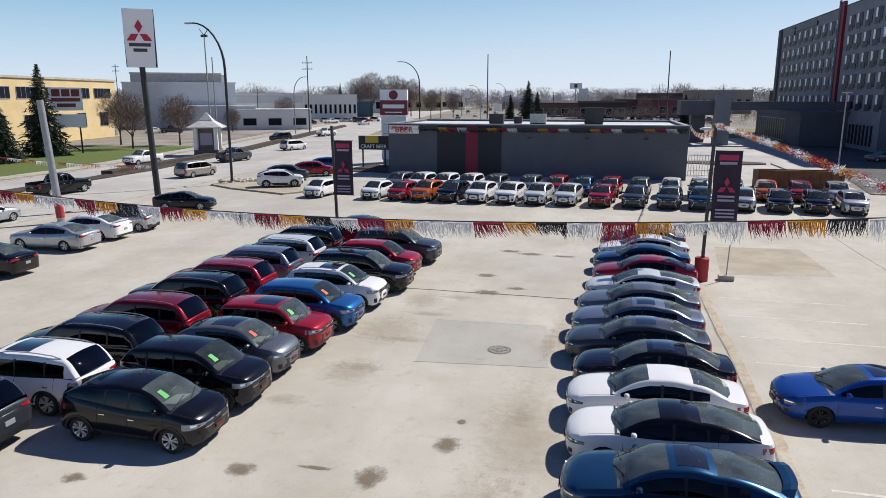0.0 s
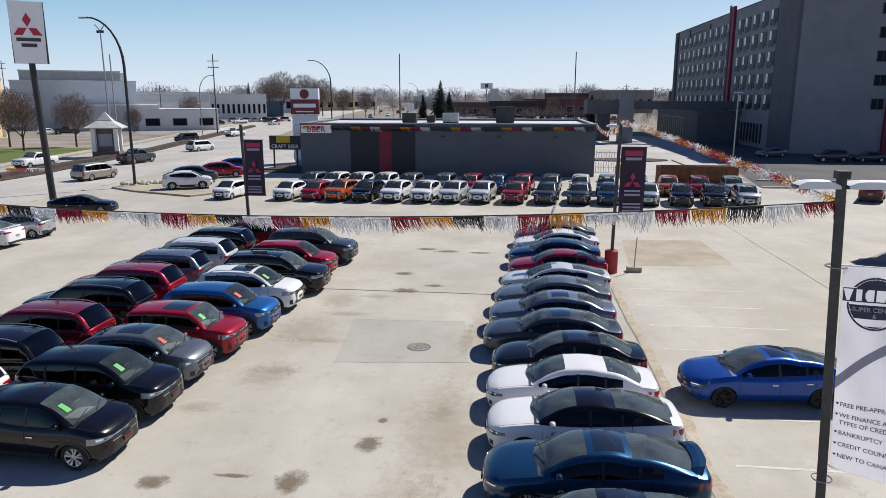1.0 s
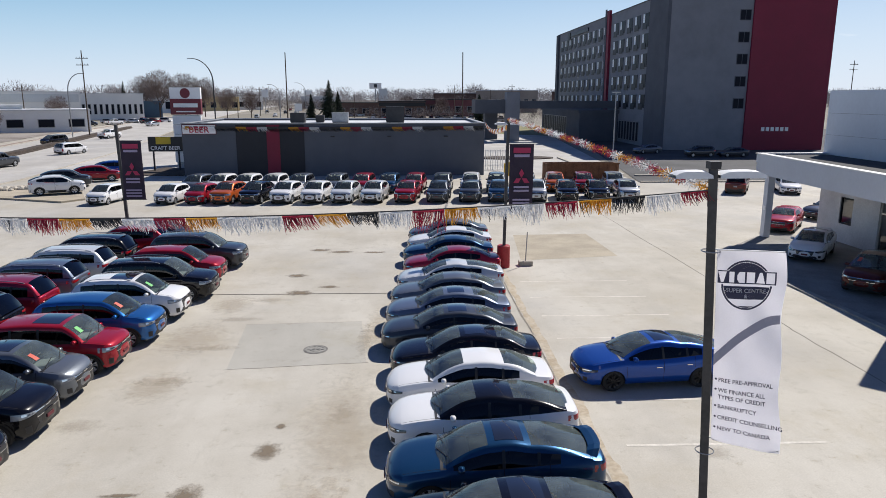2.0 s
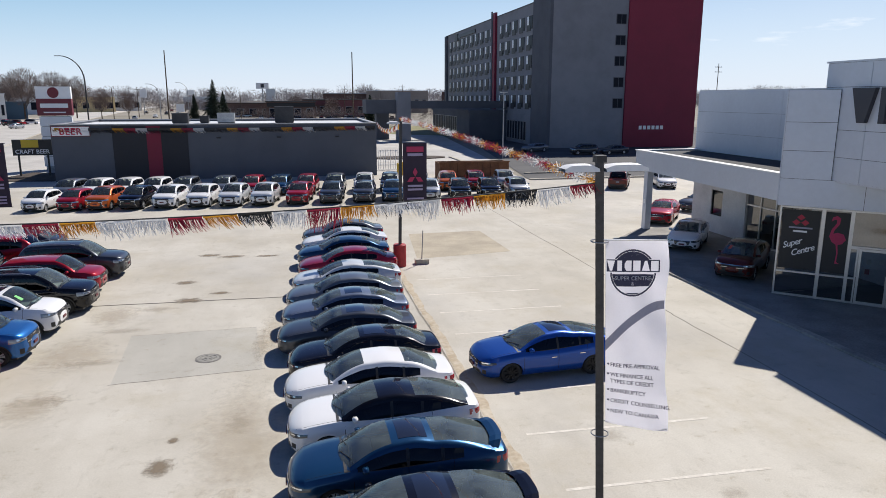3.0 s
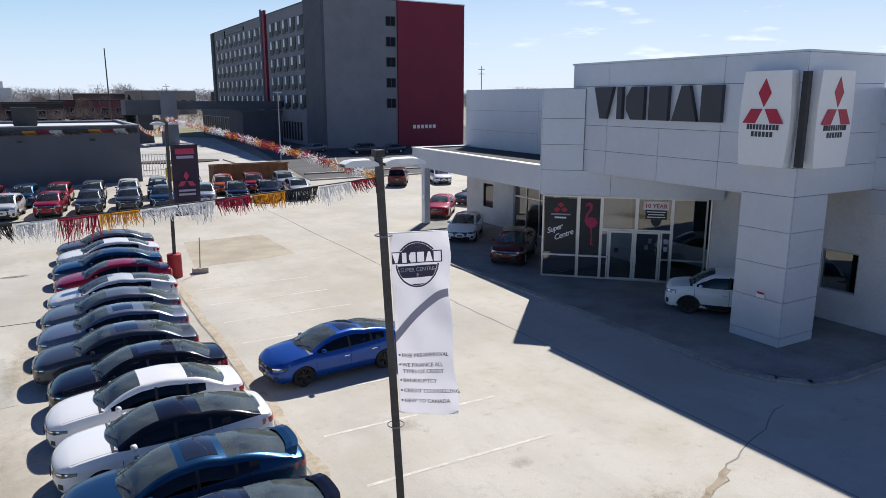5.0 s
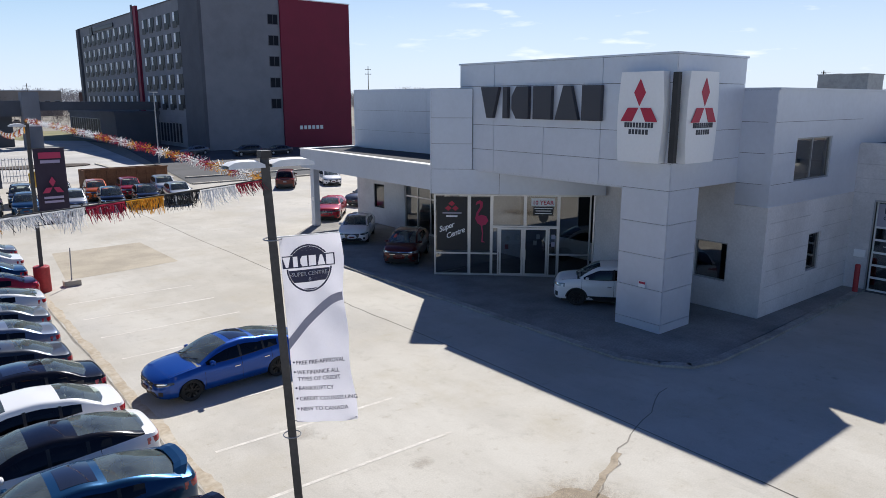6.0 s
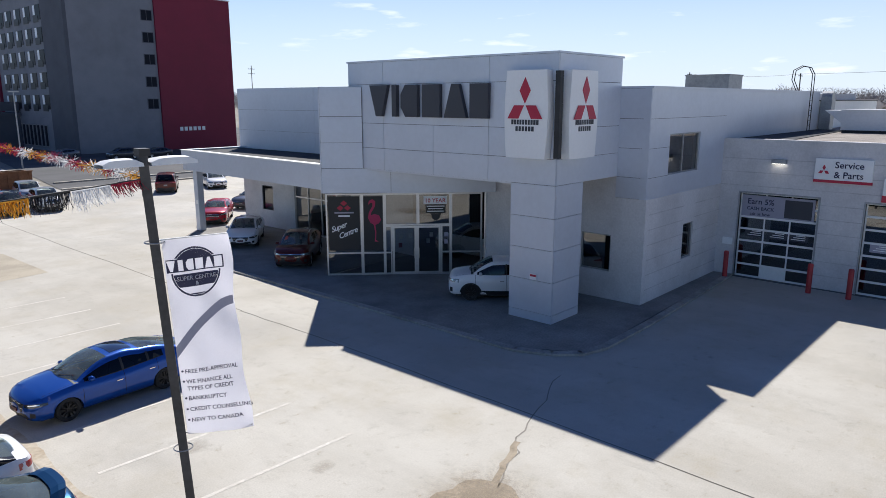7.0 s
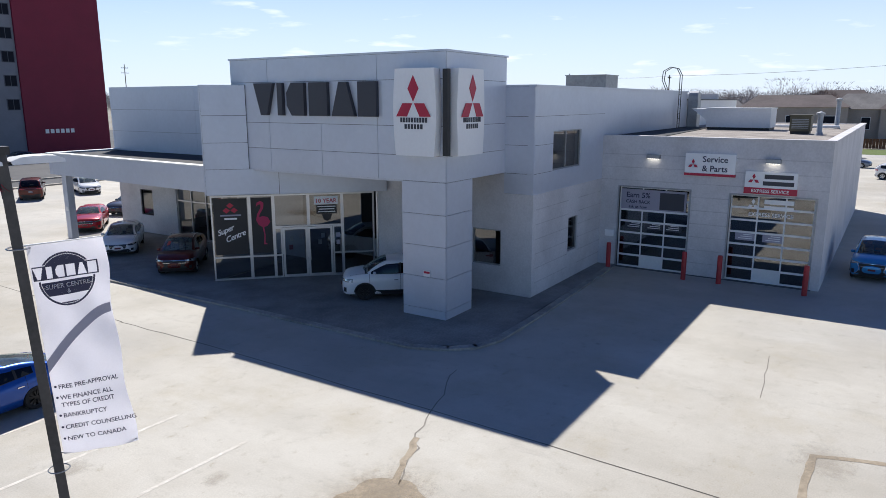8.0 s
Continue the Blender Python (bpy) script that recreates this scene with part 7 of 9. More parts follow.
SHAPES = {
    "sedan": dict(l=4.66, w=0.90, h=1.43, cowl=0.96, nose=0.74, tail=1.00, belt=0.93, ws=1.05, roof_f=0.20, roof_r=-0.92, rw=-1.78, base=1.05,
                  tyre=0.325, front_over=0.92, wheelbase=2.70, roofw=0.69),
    "fastback": dict(l=4.70, w=0.905, h=1.41, cowl=0.96, nose=0.74, tail=1.05, belt=0.94, ws=1.08, roof_f=0.20, roof_r=-0.72, rw=-2.00, base=1.08,
                     tyre=0.33, front_over=0.93, wheelbase=2.72, roofw=0.67),
    "long_sedan": dict(l=5.15, w=0.95, h=1.50, cowl=1.00, nose=0.80, tail=1.06, belt=0.98, ws=1.12, roof_f=0.22, roof_r=-1.05, rw=-1.98, base=1.11,
                       tyre=0.345, front_over=1.0, wheelbase=2.95, roofw=0.69),
    "muscle": dict(l=4.78, w=0.95, h=1.39, cowl=1.0, nose=0.84, tail=1.06, belt=1.0, ws=0.75, roof_f=0.05, roof_r=-0.75, rw=-1.75, base=1.10,
                   tyre=0.35, front_over=0.90, wheelbase=2.72, roofw=0.64, blunt=0.5, round_f=0.34),
    "suv": dict(l=4.24, w=0.905, h=1.66, cowl=1.12, nose=0.95, tail=1.12, belt=1.07, ws=1.15, roof_f=0.40, roof_r=-1.55, rw=-2.03, base=1.20,
                tyre=0.35, front_over=0.82, wheelbase=2.66, roofw=0.74, sill=0.27, clad=0.42, tip=0.70, blunt=0.46, round_f=0.40, round_r=0.22),
    "coupe_suv": dict(l=4.42, w=0.905, h=1.67, cowl=1.13, nose=0.97, tail=1.22, belt=1.10, ws=1.15, roof_f=0.38, roof_r=-1.10, rw=-2.05, base=1.28,
                      tyre=0.355, front_over=0.92, wheelbase=2.67, roofw=0.72, sill=0.27, clad=0.42, tip=0.72, blunt=0.50, round_f=0.36, round_r=0.22),
    "big_suv": dict(l=4.74, w=0.925, h=1.71, cowl=1.14, nose=0.98, tail=1.13, belt=1.08, ws=1.22, roof_f=0.42, roof_r=-1.85, rw=-2.24, base=1.17,
                    tyre=0.36, front_over=0.94, wheelbase=2.72, roofw=0.75, sill=0.28, clad=0.40, tip=0.72, blunt=0.48, round_f=0.40, round_r=0.22),
    "crossover": dict(l=4.18, w=0.90, h=1.57, cowl=1.07, nose=0.86, tail=1.10, belt=1.05, ws=1.18, roof_f=0.36, roof_r=-1.00, rw=-1.92, base=1.22,
                      tyre=0.345, front_over=0.82, wheelbase=2.64, roofw=0.70, sill=0.26, clad=0.42, tip=0.64, blunt=0.40, round_f=0.46, round_r=0.26),
    "mini_suv": dict(l=3.95, w=0.88, h=1.56, cowl=1.06, nose=0.88, tail=1.08, belt=1.04, ws=1.10, roof_f=0.34, roof_r=-1.05, rw=-1.82, base=1.18,
                     tyre=0.345, front_over=0.75, wheelbase=2.53, roofw=0.71, sill=0.26, clad=0.42, tip=0.66, blunt=0.40, round_f=0.46, round_r=0.28),
    "box": dict(l=4.00, w=0.90, h=1.61, cowl=1.06, nose=0.94, tail=1.06, belt=1.03, ws=1.05, roof_f=0.46, roof_r=-1.58, rw=-1.93, base=1.10,
                tyre=0.34, front_over=0.72, wheelbase=2.57, roofw=0.79, sill=0.24, clad=0.30, tip=0.70, blunt=0.46, round_f=0.38, round_r=0.22),
    "hatch": dict(l=3.86, w=0.835, h=1.51, cowl=1.01, nose=0.82, tail=1.02, belt=0.97, ws=1.08, roof_f=0.36, roof_r=-1.22, rw=-1.78, base=1.08,
                  tyre=0.30, front_over=0.78, wheelbase=2.45, roofw=0.74, sill=0.22, tip=0.60, blunt=0.42, round_f=0.42, round_r=0.24),
    "van": dict(l=5.05, w=0.98, h=1.75, cowl=1.10, nose=0.90, tail=1.06, belt=1.05, ws=1.72, roof_f=0.75, roof_r=-2.05, rw=-2.42, base=1.10,
                tyre=0.345, front_over=0.95, wheelbase=3.02, roofw=0.78, sill=0.26, tip=0.66, blunt=0.46, round_f=0.40, round_r=0.2),
    "pickup": dict(l=5.70, w=1.00, h=1.92, cowl=1.28, nose=1.14, tail=1.30, belt=1.26, ws=1.05, roof_f=0.42, roof_r=-0.62, rw=-0.92, base=1.30,
                   tyre=0.40, front_over=0.98, wheelbase=3.56, roofw=0.76, sill=0.42, tip=0.90, blunt=0.62, round_f=0.24, round_r=0.12),
}
M_DEALERPLATE = plain("dealer_plate", (0.11, 0.014, 0.02), 0.5)
PAINTED = ("body", "roof", "mirror", "spoiler", "tailgate")
car_cache = {}


def wheel_meshes(key, r, spokes):
    if key in car_cache:
        return car_cache[key]
    wd = 0.215
    t = Mesh().lathe([(0.0, 0.03), (r * 0.60, 0.02), (r * 0.64, wd / 2 - 0.012), (r * 0.70, wd / 2 + 0.004), (r * 0.93, wd / 2), (r * 0.985, wd / 2 - 0.03), (r, wd / 2 - 0.06), (r, -wd / 2 + 0.06),
                      (r * 0.985, -wd / 2 + 0.03), (r * 0.93, -wd / 2), (r * 0.66, -wd / 2)], 28)
    # one cast face: hub, twin spokes and outer lip, all joined
    m = Mesh()
    n = spokes * 8
    radii = (0.012, r * 0.17, r * 0.40, r * 0.64, r * 0.70)
    lift = (wd / 2 - 0.012, wd / 2 - 0.014, wd / 2 - 0.022, wd / 2 - 0.010, wd / 2 + 0.001)

    def rp(k, i, sink=0.0):
        q = 2 * math.pi * k / n
        return (radii[i] * math.cos(q), lift[i] - sink, radii[i] * math.sin(q))
    for k in range(n):
        for i in range(4):
            if i in (1, 2) and k % 8 not in (0, 1, 3, 4):
                continue
            m.face([rp(k, i), rp(k, i + 1), rp(k + 1, i + 1), rp(k + 1, i)])
            if i in (1, 2):
                if k % 8 in (0, 3):
                    m.face([rp(k, i, 0.035), rp(k, i + 1, 0.035), rp(k, i + 1), rp(k, i)])
                if k % 8 in (1, 4):
                    m.face([rp(k + 1, i), rp(k + 1, i + 1), rp(k + 1, i + 1, 0.035), rp(k + 1, i, 0.035)])
    car_cache[key] = (t.data("tyre", [M_TYRE], 40), m.data("rim", [M_RIM], 40))
    return car_cache[key]


def lit_box(mesh, x, y, z, sx, sy, sz):
    mesh.box(x - sx / 2, y - sy / 2, z - sz / 2, x + sx / 2, y + sy / 2, z + sz / 2)


def car_parts(kind):
    """All part meshes of one kind of vehicle, built once."""
    if kind in car_cache:
        return car_cache[kind]
    s = Shape(**SHAPES[kind])
    e = s.l / 2
    P = {}
    xs = s.stations()
    # lower body, open below the cabin
    m = Mesh()
    cols = [0, 0.5, 1, 1.5, 2, 2.5, 3, 3.5, 4]
    top = [4, 4.5, 5, 5.5, 6]
    bed = kind == "pickup"
    both(m, [[s.body(x, c) for c in cols] for x in xs], True)
    fr = [x for x in xs if x >= s.ws - 1e-6]
    rr = [x for x in xs if x <= s.rw + 1e-6]
    both(m, [[s.body(x, c) for c in top] for x in fr], True)
    if not bed:
        both(m, [[s.body(x, c) for c in top] for x in rr], True)
    else:
        inner = [[(x, s.wid(x) * 0.86, s.deck(x) - 0.015) for x in rr], [(x, s.wid(x) * 0.84, 0.72) for x in rr], [(x, 0.0, 0.72) for x in rr]]
        both(m, [[s.body(x, 4), Vector((x, s.wid(x) * 0.86, s.deck(x) - 0.015))] for x in rr], True)
        both(m, [list(c) for c in zip(*inner)], True)
        x1 = rr[-1]
        m.face([(x1, -0.86, 0.72), (x1, 0.86, 0.72), (x1, 0.86, s.deck(x1)), (x1, -0.86, s.deck(x1))])
    for x, fl in ((-e, False), (e, True)):
        sec = [s.body(x, c) for c in cols + top[1:]]
        sg = 1 if x > 0 else -1
        rows = []
        for i, p in enumerate(sec):
            b = 0.03 * math.sin(math.pi * min(1.0, i / (len(sec) - 1)))
            rows.append([(x + sg * b * (1 - (k / 3) ** 2), p.y * k / 3, p.z) for k in (3, 2, 1, 0, -1, -2, -3)])
        m.grid(rows, 0, fl)
    P["body"] = m.data("body", [PAINT["white"]], 42)
    # underbody and wheel wells
    u = Mesh()
    u.box(-e + 0.25, -s.w * 0.80, 0.19, e - 0.3, s.w * 0.80, 0.34)
    for xw in (s.xf, s.xr):
        u.box(xw - s.arch, -s.w * 0.62, 0.3, xw + s.arch, s.w * 0.62, s.tyre + s.arch * 0.98)
    u.box(s.rw + 0.1, -s.w * 0.86, 0.30, s.ws - 0.02, s.w * 0.86, 0.40)
    for sd in (-1, 1):
        u.box(s.rw + 0.1, sd * s.w * 0.86 - 0.02, 0.3, s.ws, sd * s.w * 0.86 + 0.02, s.deck(0) - 0.06)
    P["underbody"] = u.data("underbody", [M_TRIMBLK])
    # cabin shell
    GE = 1.72
    GR = 1.86
    n = 8
    xw_ = [mixv(s.ws, s.roof_f, i / n) for i in range(n + 1)]
    xroof = [mixv(s.roof_f, s.roof_r, i / 8) for i in range(9)]
    xrear = [mixv(s.roof_r, s.rw, i / n) for i in range(n + 1)]
    allx = xw_ + xroof[1:] + xrear[1:]
    # side glass ends
    g0 = mixv(s.ws, s.roof_f, 0.16)
    g1 = mixv(s.roof_r, s.rw, 0.12 if kind in ("suv", "big_suv", "van", "box", "pickup") else 0.46)
    if kind in ("muscle", "crossover", "mini_suv"):
        g1 = s.roof_r
    sidex = sorted(set([x for x in allx if g1 < x < g0] + [g0, g1]), reverse=True)
    r = Mesh()
    both(r, [[s.cabin(x, c) for c in (0.94, 1.0, 1.25, 1.5, GE)] for x in allx])
    both(r, [[s.cabin(x, c) for c in (GE, 2, 2.5, 3, 3.5, 4)] for x in xroof])
    both(r, [[s.cabin(x, c) for c in (0, 0.5, 0.94)] for x in sorted([x for x in allx if x > g0] + [g0], reverse=True)])
    both(r, [[s.cabin(x, c) for c in (0, 0.5, 0.94)] for x in sorted([x for x in allx if x < g1] + [g1], reverse=True)])
    wsh, rwn = Mesh(), Mesh()
    both(wsh, [[s.cabin(x, c) for c in (GE, 2, 2.5, 3, 3.5, 4)] for x in xw_])
    both(rwn, [[s.cabin(x, c) for c in (GR, 2, 2.5, 3, 3.5, 4)] for x in xrear])
    if GR > GE:
        both(r, [[s.cabin(x, c) for c in (GE, GR)] for x in xrear])
    P["roof"] = r.data("roof", [PAINT["white"]], 55)
    P["windshield"] = wsh.data("windshield", [M_CARGLASS2 if kind in ("coupe_suv", "suv", "hatch") else M_CARGLASS], 40)
    P["rear_window"] = rwn.data("rear_window", [M_CARGLASSD if kind in ("suv", "big_suv", "coupe_suv", "crossover", "mini_suv", "box") else M_CARGLASS], 40)
    for sd, nm in ((1, "side_window_l"), (-1, "side_window_r")):
        q = Mesh()
        q.grid([[(p.x, p.y * sd, p.z) for p in (s.cabin(x, 0.0), s.cabin(x, 0.5), s.cabin(x, 0.94))] for x in sidex], 0, sd > 0)
        P[nm] = q.data("side_window", [M_CARGLASSD], 40)
    # window surround, centre posts, door gaps
    t, sm = Mesh(), Mesh()
    dx = [mixv(s.ws, s.roof_f, 0.05) - 0.02, mixv(g0, g1, 0.47), mixv(g0, g1, 0.90)]
    for sd in (1, -1):
        patch(t, s.cabin, g1, g0, 0.0, 0.05, 8, 1, 0.006, sd)
        for x in dx[1:2] + ([mixv(g0, g1, 0.80)] if kind != "muscle" else []):
            patch(t, s.cabin, x - 0.035, x + 0.035, 0.02, 1.0, 1, 3, 0.004, sd)
        for x in dx:
            if abs(x - s.xr) > s.arch + 0.02:
                patch(sm, s.body, x - 0.006, x + 0.006, 0.45, 4.0, 1, 7, 0.0015, sd)
            else:
                patch(sm, s.body, x - 0.006, x + 0.006, 2.2, 4.0, 1, 5, 0.0015, sd)
        patch(sm, s.body, s.xr + s.arch, s.xf - s.arch, 0.42, 0.47, 5, 1, 0.0015, sd)
    # bonnet and boot gaps
    for c0 in (4.25,):
        for sd in (1, -1):
            patch(sm, s.body, s.ws + 0.05, e - 0.2, c0, c0 + 0.03, 6, 1, 0.0015, sd)
    P["panel_gap"] = sm.data("panel_gap", [M_SEAM])
    for sd in (1, -1):
        patch(t, s.body, s.ws - 0.02, s.ws + 0.13, 4.1, 6.0, 1, 4, 0.006, sd)
    if s.clad:
        for sd in (1, -1):
            patch(t, s.body, s.xr + s.arch * 0.985, s.xf - s.arch * 0.985, 0.0, s.clad * 2.2, 6, 2, 0.008, sd)
            for xw in (s.xf, s.xr):
                for k in range(12):
                    a0, a1 = math.pi * (0.04 + 0.92 * k / 12), math.pi * (0.04 + 0.92 * (k + 1) / 12)
                    rows = []
                    for a in (a0, a1):
                        x = xw + s.arch * math.cos(a)
                        zz = s.tyre * 0.98 - 0.03 + s.arch * math.sin(a)
                        yy = s.wid(x) * 1.0 + 0.006
                        x2 = xw + (s.arch + 0.055) * math.cos(a)
                        z2 = s.tyre * 0.98 - 0.03 + (s.arch + 0.055) * math.sin(a)
                        rows.append([(x, yy * sd - 0.03 * sd, zz), (x, yy * sd, zz), (x2, (s.wid(x2) * 1.002 + 0.006) * sd, z2)])
                    t.grid(rows, 0, sd > 0)
    P["trim"] = t.data("trim", [M_TRIMBLK], 40)
    # lamps laid into the corners of nose and tail
    tall = s.h > 1.5
    hz = s.deck(e - 0.16) - (0.05 if tall else 0.035)
    tz = s.tail - 0.10
    for sd, nm in ((1, "l"), (-1, "r")):
        def lamp(x, zf, i0, i1):
            """Side distance from a share i0 to i1 of the half width at station x."""
            return lambda a, b: (s.half_at(x, zf(a, b)) * mixv(i0, i1, a), zf(a, b))
        q = skin_patch(Mesh(), s, 1, lamp(e - 0.46, lambda a, b: hz - 0.04 + (0.04 if tall else 0.035) * a + (b - 1) * (mixv(0.05, 0.15, a) if tall else 0.045 + 0.055 * math.sin(math.pi * (0.15 + 0.75 * a))), 0.54, 0.998), 11, 4, 0.006, 0.03, sd)
        P["headlight_" + nm] = q.data("headlight", [M_LAMPCLR if tall else M_LAMPDARK], 50)
        q = skin_patch(Mesh(), s, 1, lamp(e - 0.46, lambda a, b: hz - 0.055 + 0.03 * a + (b - 1) * mixv(0.02, 0.06 if tall else 0.03, a), 0.66, 0.92), 5, 2, 0.010, 0.01, sd)
        P["lens_" + nm] = q.data("lens", [M_CHROME], 50)
        if kind in ("pickup", "van", "box"):
            q = skin_patch(Mesh(), s, -1, lamp(-e + 0.12, lambda a, b: mixv(tz - 0.42, tz, b), 0.80, 0.998), 5, 4, 0.008, 0.03, sd)
        else:
            q = skin_patch(Mesh(), s, -1, lamp(-e + 0.36, lambda a, b: tz + 0.02 * a + (b - 1) * mixv(0.05, 0.135, a), 0.48, 0.998), 9, 4, 0.008, 0.03, sd)
        P["taillight_" + nm] = q.data("taillight", [M_LAMPRED], 50)
        q = Mesh()
        lit_box(q, mixv(s.ws, s.roof_f, 0.34), sd * (s.w * 0.90 + 0.085), s.deck(0.6) + 0.055, 0.13, 0.18, 0.115)
        lit_box(q, mixv(s.ws, s.roof_f, 0.34), sd * (s.w * 0.90 - 0.01), s.deck(0.6) + 0.02, 0.06, 0.10, 0.035)
        me = q.data("mirror", [PAINT["white"]])
        bm = bmesh.new()
        bm.from_mesh(me)
        bmesh.ops.bevel(bm, geom=bm.edges[:], offset=0.022, segments=2, affect="EDGES")
        for f in bm.faces:
            f.smooth = True
        bm.to_mesh(me)
        bm.free()
        P["mirror_" + nm] = me
        for k, x in enumerate((mixv(g0, g1, 0.40), mixv(g0, g1, 0.82))[: 1 if kind == "muscle" else 2]):
            q = Mesh()
            p = s.body(x, 2.75)
            lit_box(q, p.x, (p.y + 0.012) * sd, p.z, 0.17, 0.03, 0.026)
            P["door_handle_%s%d" % (nm, k)] = q.data("door_handle", [M_CHROME])
    # front: grille, chrome strokes, intake, plate
    z0, z1 = s.sill + 0.07, hz - 0.03
    gw = s.w * (0.60 if tall else 0.50)
    gm = skin_patch(Mesh(), s, 1, lambda a, b: ((a - 0.5) * 2 * gw * mixv(0.80, 1.0, b), mixv(mixv(z0, z1, 0.28 if tall else 0.40), z1 - 0.01, b)), 10, 4, 0.005, 0.02)
    P["grille"] = gm.data("grille", [M_TRIMBLK], 50)
    ck = Mesh()
    for k0, k1 in ((0.91, 0.95), (0.66, 0.69)):
        skin_patch(ck, s, 1, lambda a, b: ((a - 0.5) * 1.9 * gw, mixv(z0, z1, mixv(k0, k1, b))), 10, 1, 0.012, 0.012)
    for sd in (1, -1):
        if kind in ("coupe_suv", "hatch"):
            skin_patch(ck, s, 1, lambda a, b: (s.w * mixv(0.62, 0.52, a) + 0.026 * b, mixv(z1 - 0.06, mixv(z0, z1, 0.42), a)), 4, 1, 0.014, 0.014, sd)
            skin_patch(ck, s, 1, lambda a, b: (s.w * mixv(0.52, 0.70, a) + 0.026 * b, mixv(mixv(z0, z1, 0.42), z0 + 0.02, a)), 4, 1, 0.014, 0.014, sd)
    P["chrome_trim"] = ck.data("chrome_trim", [M_CHROME], 50)
    im = skin_patch(Mesh(), s, 1, lambda a, b: ((a - 0.5) * 2 * s.w * mixv(0.72, 0.56, b), mixv(z0 - 0.02, mixv(z0, z1, 0.32), b)), 10, 3, 0.006, 0.02)
    for sd in (1, -1):
        skin_patch(im, s, 1, lambda a, b: (s.half_at(e - 0.18, mixv(z0 + 0.04, mixv(z0, z1, 0.40), b)) * mixv(0.84, 0.99, a), mixv(z0 + 0.04, mixv(z0, z1, 0.40), b)), 3, 3, 0.006, 0.02, sd)
    P["lower_intake"] = im.data("lower_intake", [M_TRIMBLK], 50)
    zp = mixv(z0, z1, 0.36)
    pf = Mesh().box(e + 0.03, -0.15, zp, e + 0.052, 0.15, zp + 0.085)
    P["front_plate"] = pf.data("front_plate", [M_DEALERPLATE])
    zb = mixv(s.sill, s.tail, 0.56)
    P["rear_plate"] = Mesh().box(-e - 0.045, -0.15, zb - 0.07, -e - 0.02, 0.15, zb + 0.06).data("rear_plate", [M_PLATE])
    bp = skin_patch(Mesh(), s, -1, lambda a, b: ((a - 0.5) * 2 * s.half_at(-e + 0.16, mixv(s.sill + 0.07, s.sill + (0.27 if tall else 0.17), b)), mixv(s.sill + 0.07, s.sill + (0.27 if tall else 0.17), b)), 12, 3, 0.012, 0.03)
    P["rear_bumper"] = bp.data("rear_bumper", [M_TRIMBLK], 50)
    # cabin fittings
    dsh = Mesh()
    dsh.box(s.ws - 0.55, -s.w * 0.80, s.deck(0.5) - 0.20, s.ws - 0.10, s.w * 0.80, s.deck(0.5) - 0.05)
    P["dashboard"] = dsh.data("dashboard", [M_CABIN])
    seat = Mesh()
    seat.box(-0.26, -0.25, 0.42, 0.28, 0.25, 0.60)
    top_z = min(s.h - 0.30, 1.20)
    b0 = len(seat.v)
    seat.box(-0.30, -0.24, 0.52, -0.16, 0.24, top_z)
    for i in range(b0, len(seat.v)):
        x, y, z = seat.v[i]
        if z > 0.9:
            seat.v[i] = (x - 0.16, y * 0.85, z)
    seat.box(-0.46, -0.12, top_z + 0.01, -0.37, 0.12, top_z + 0.16)
    sme = seat.data("seat", [M_CABINL])
    bm = bmesh.new()
    bm.from_mesh(sme)
    bmesh.ops.bevel(bm, geom=bm.edges[:], offset=0.03, segments=1, affect="EDGES")
    bm.to_mesh(sme)
    bm.free()
    P["seat"] = sme
    sw = Mesh().lathe([(0.185, 0.012), (0.2, 0.0), (0.185, -0.012), (0.172, 0.0), (0.185, 0.012)], 18, "z")
    P["steering_wheel"] = sw.data("steering_wheel", [M_CABIN], 60)
    wp = Mesh()
    for c0, sg0, c1, sg1 in ((3.95, 1, 2.35, 1), (2.2, -1, 3.7, -1)):
        pa, pb = s.cabin(s.ws - 0.02, c0), s.cabin(s.ws - 0.14, c1)
        wp.tube((pa.x, pa.y * sg0, pa.z + 0.012), (pb.x, pb.y * sg1, pb.z + 0.016), 0.012, 0.009, 5)
    P["wiper"] = wp.data("wiper", [M_TRIMBLK])
    # fittings for the roof
    sr = Mesh()
    both_x0, both_x1 = s.roof_f - 0.16, s.roof_f - 0.16 - (0.62 if s.h < 1.5 else 0.85)
    rows = [[Vector((p.x, p.y * k, p.z + 0.006)) for k, p in zip((1, 1, 1), (s.cabin(x, 2.2), s.cabin(x, 3), s.cabin(x, 4)))] for x in
            [mixv(both_x0, both_x1, i / 4) for i in range(5)]]
    both(sr, rows)
    P["sunroof"] = sr.data("sunroof", [plain("sunroof_glass", (0.012, 0.013, 0.015), 0.07, 0.0, 1.0)], 40)
    for sd, nm in ((1, "l"), (-1, "r")):
        pts = [s.cabin(mixv(s.roof_f - 0.15, s.roof_r + 0.1, i / 7), 1.72) for i in range(8)]
        pts = [Vector((p.x, p.y * sd, p.z + (0.05 if 0 < i < 7 else 0.0))) for i, p in enumerate(pts)]
        P["roof_rail_" + nm] = Mesh().sweep(pts, 0.016).data("roof_rail", [M_ALU], 60)
    sp = Mesh()
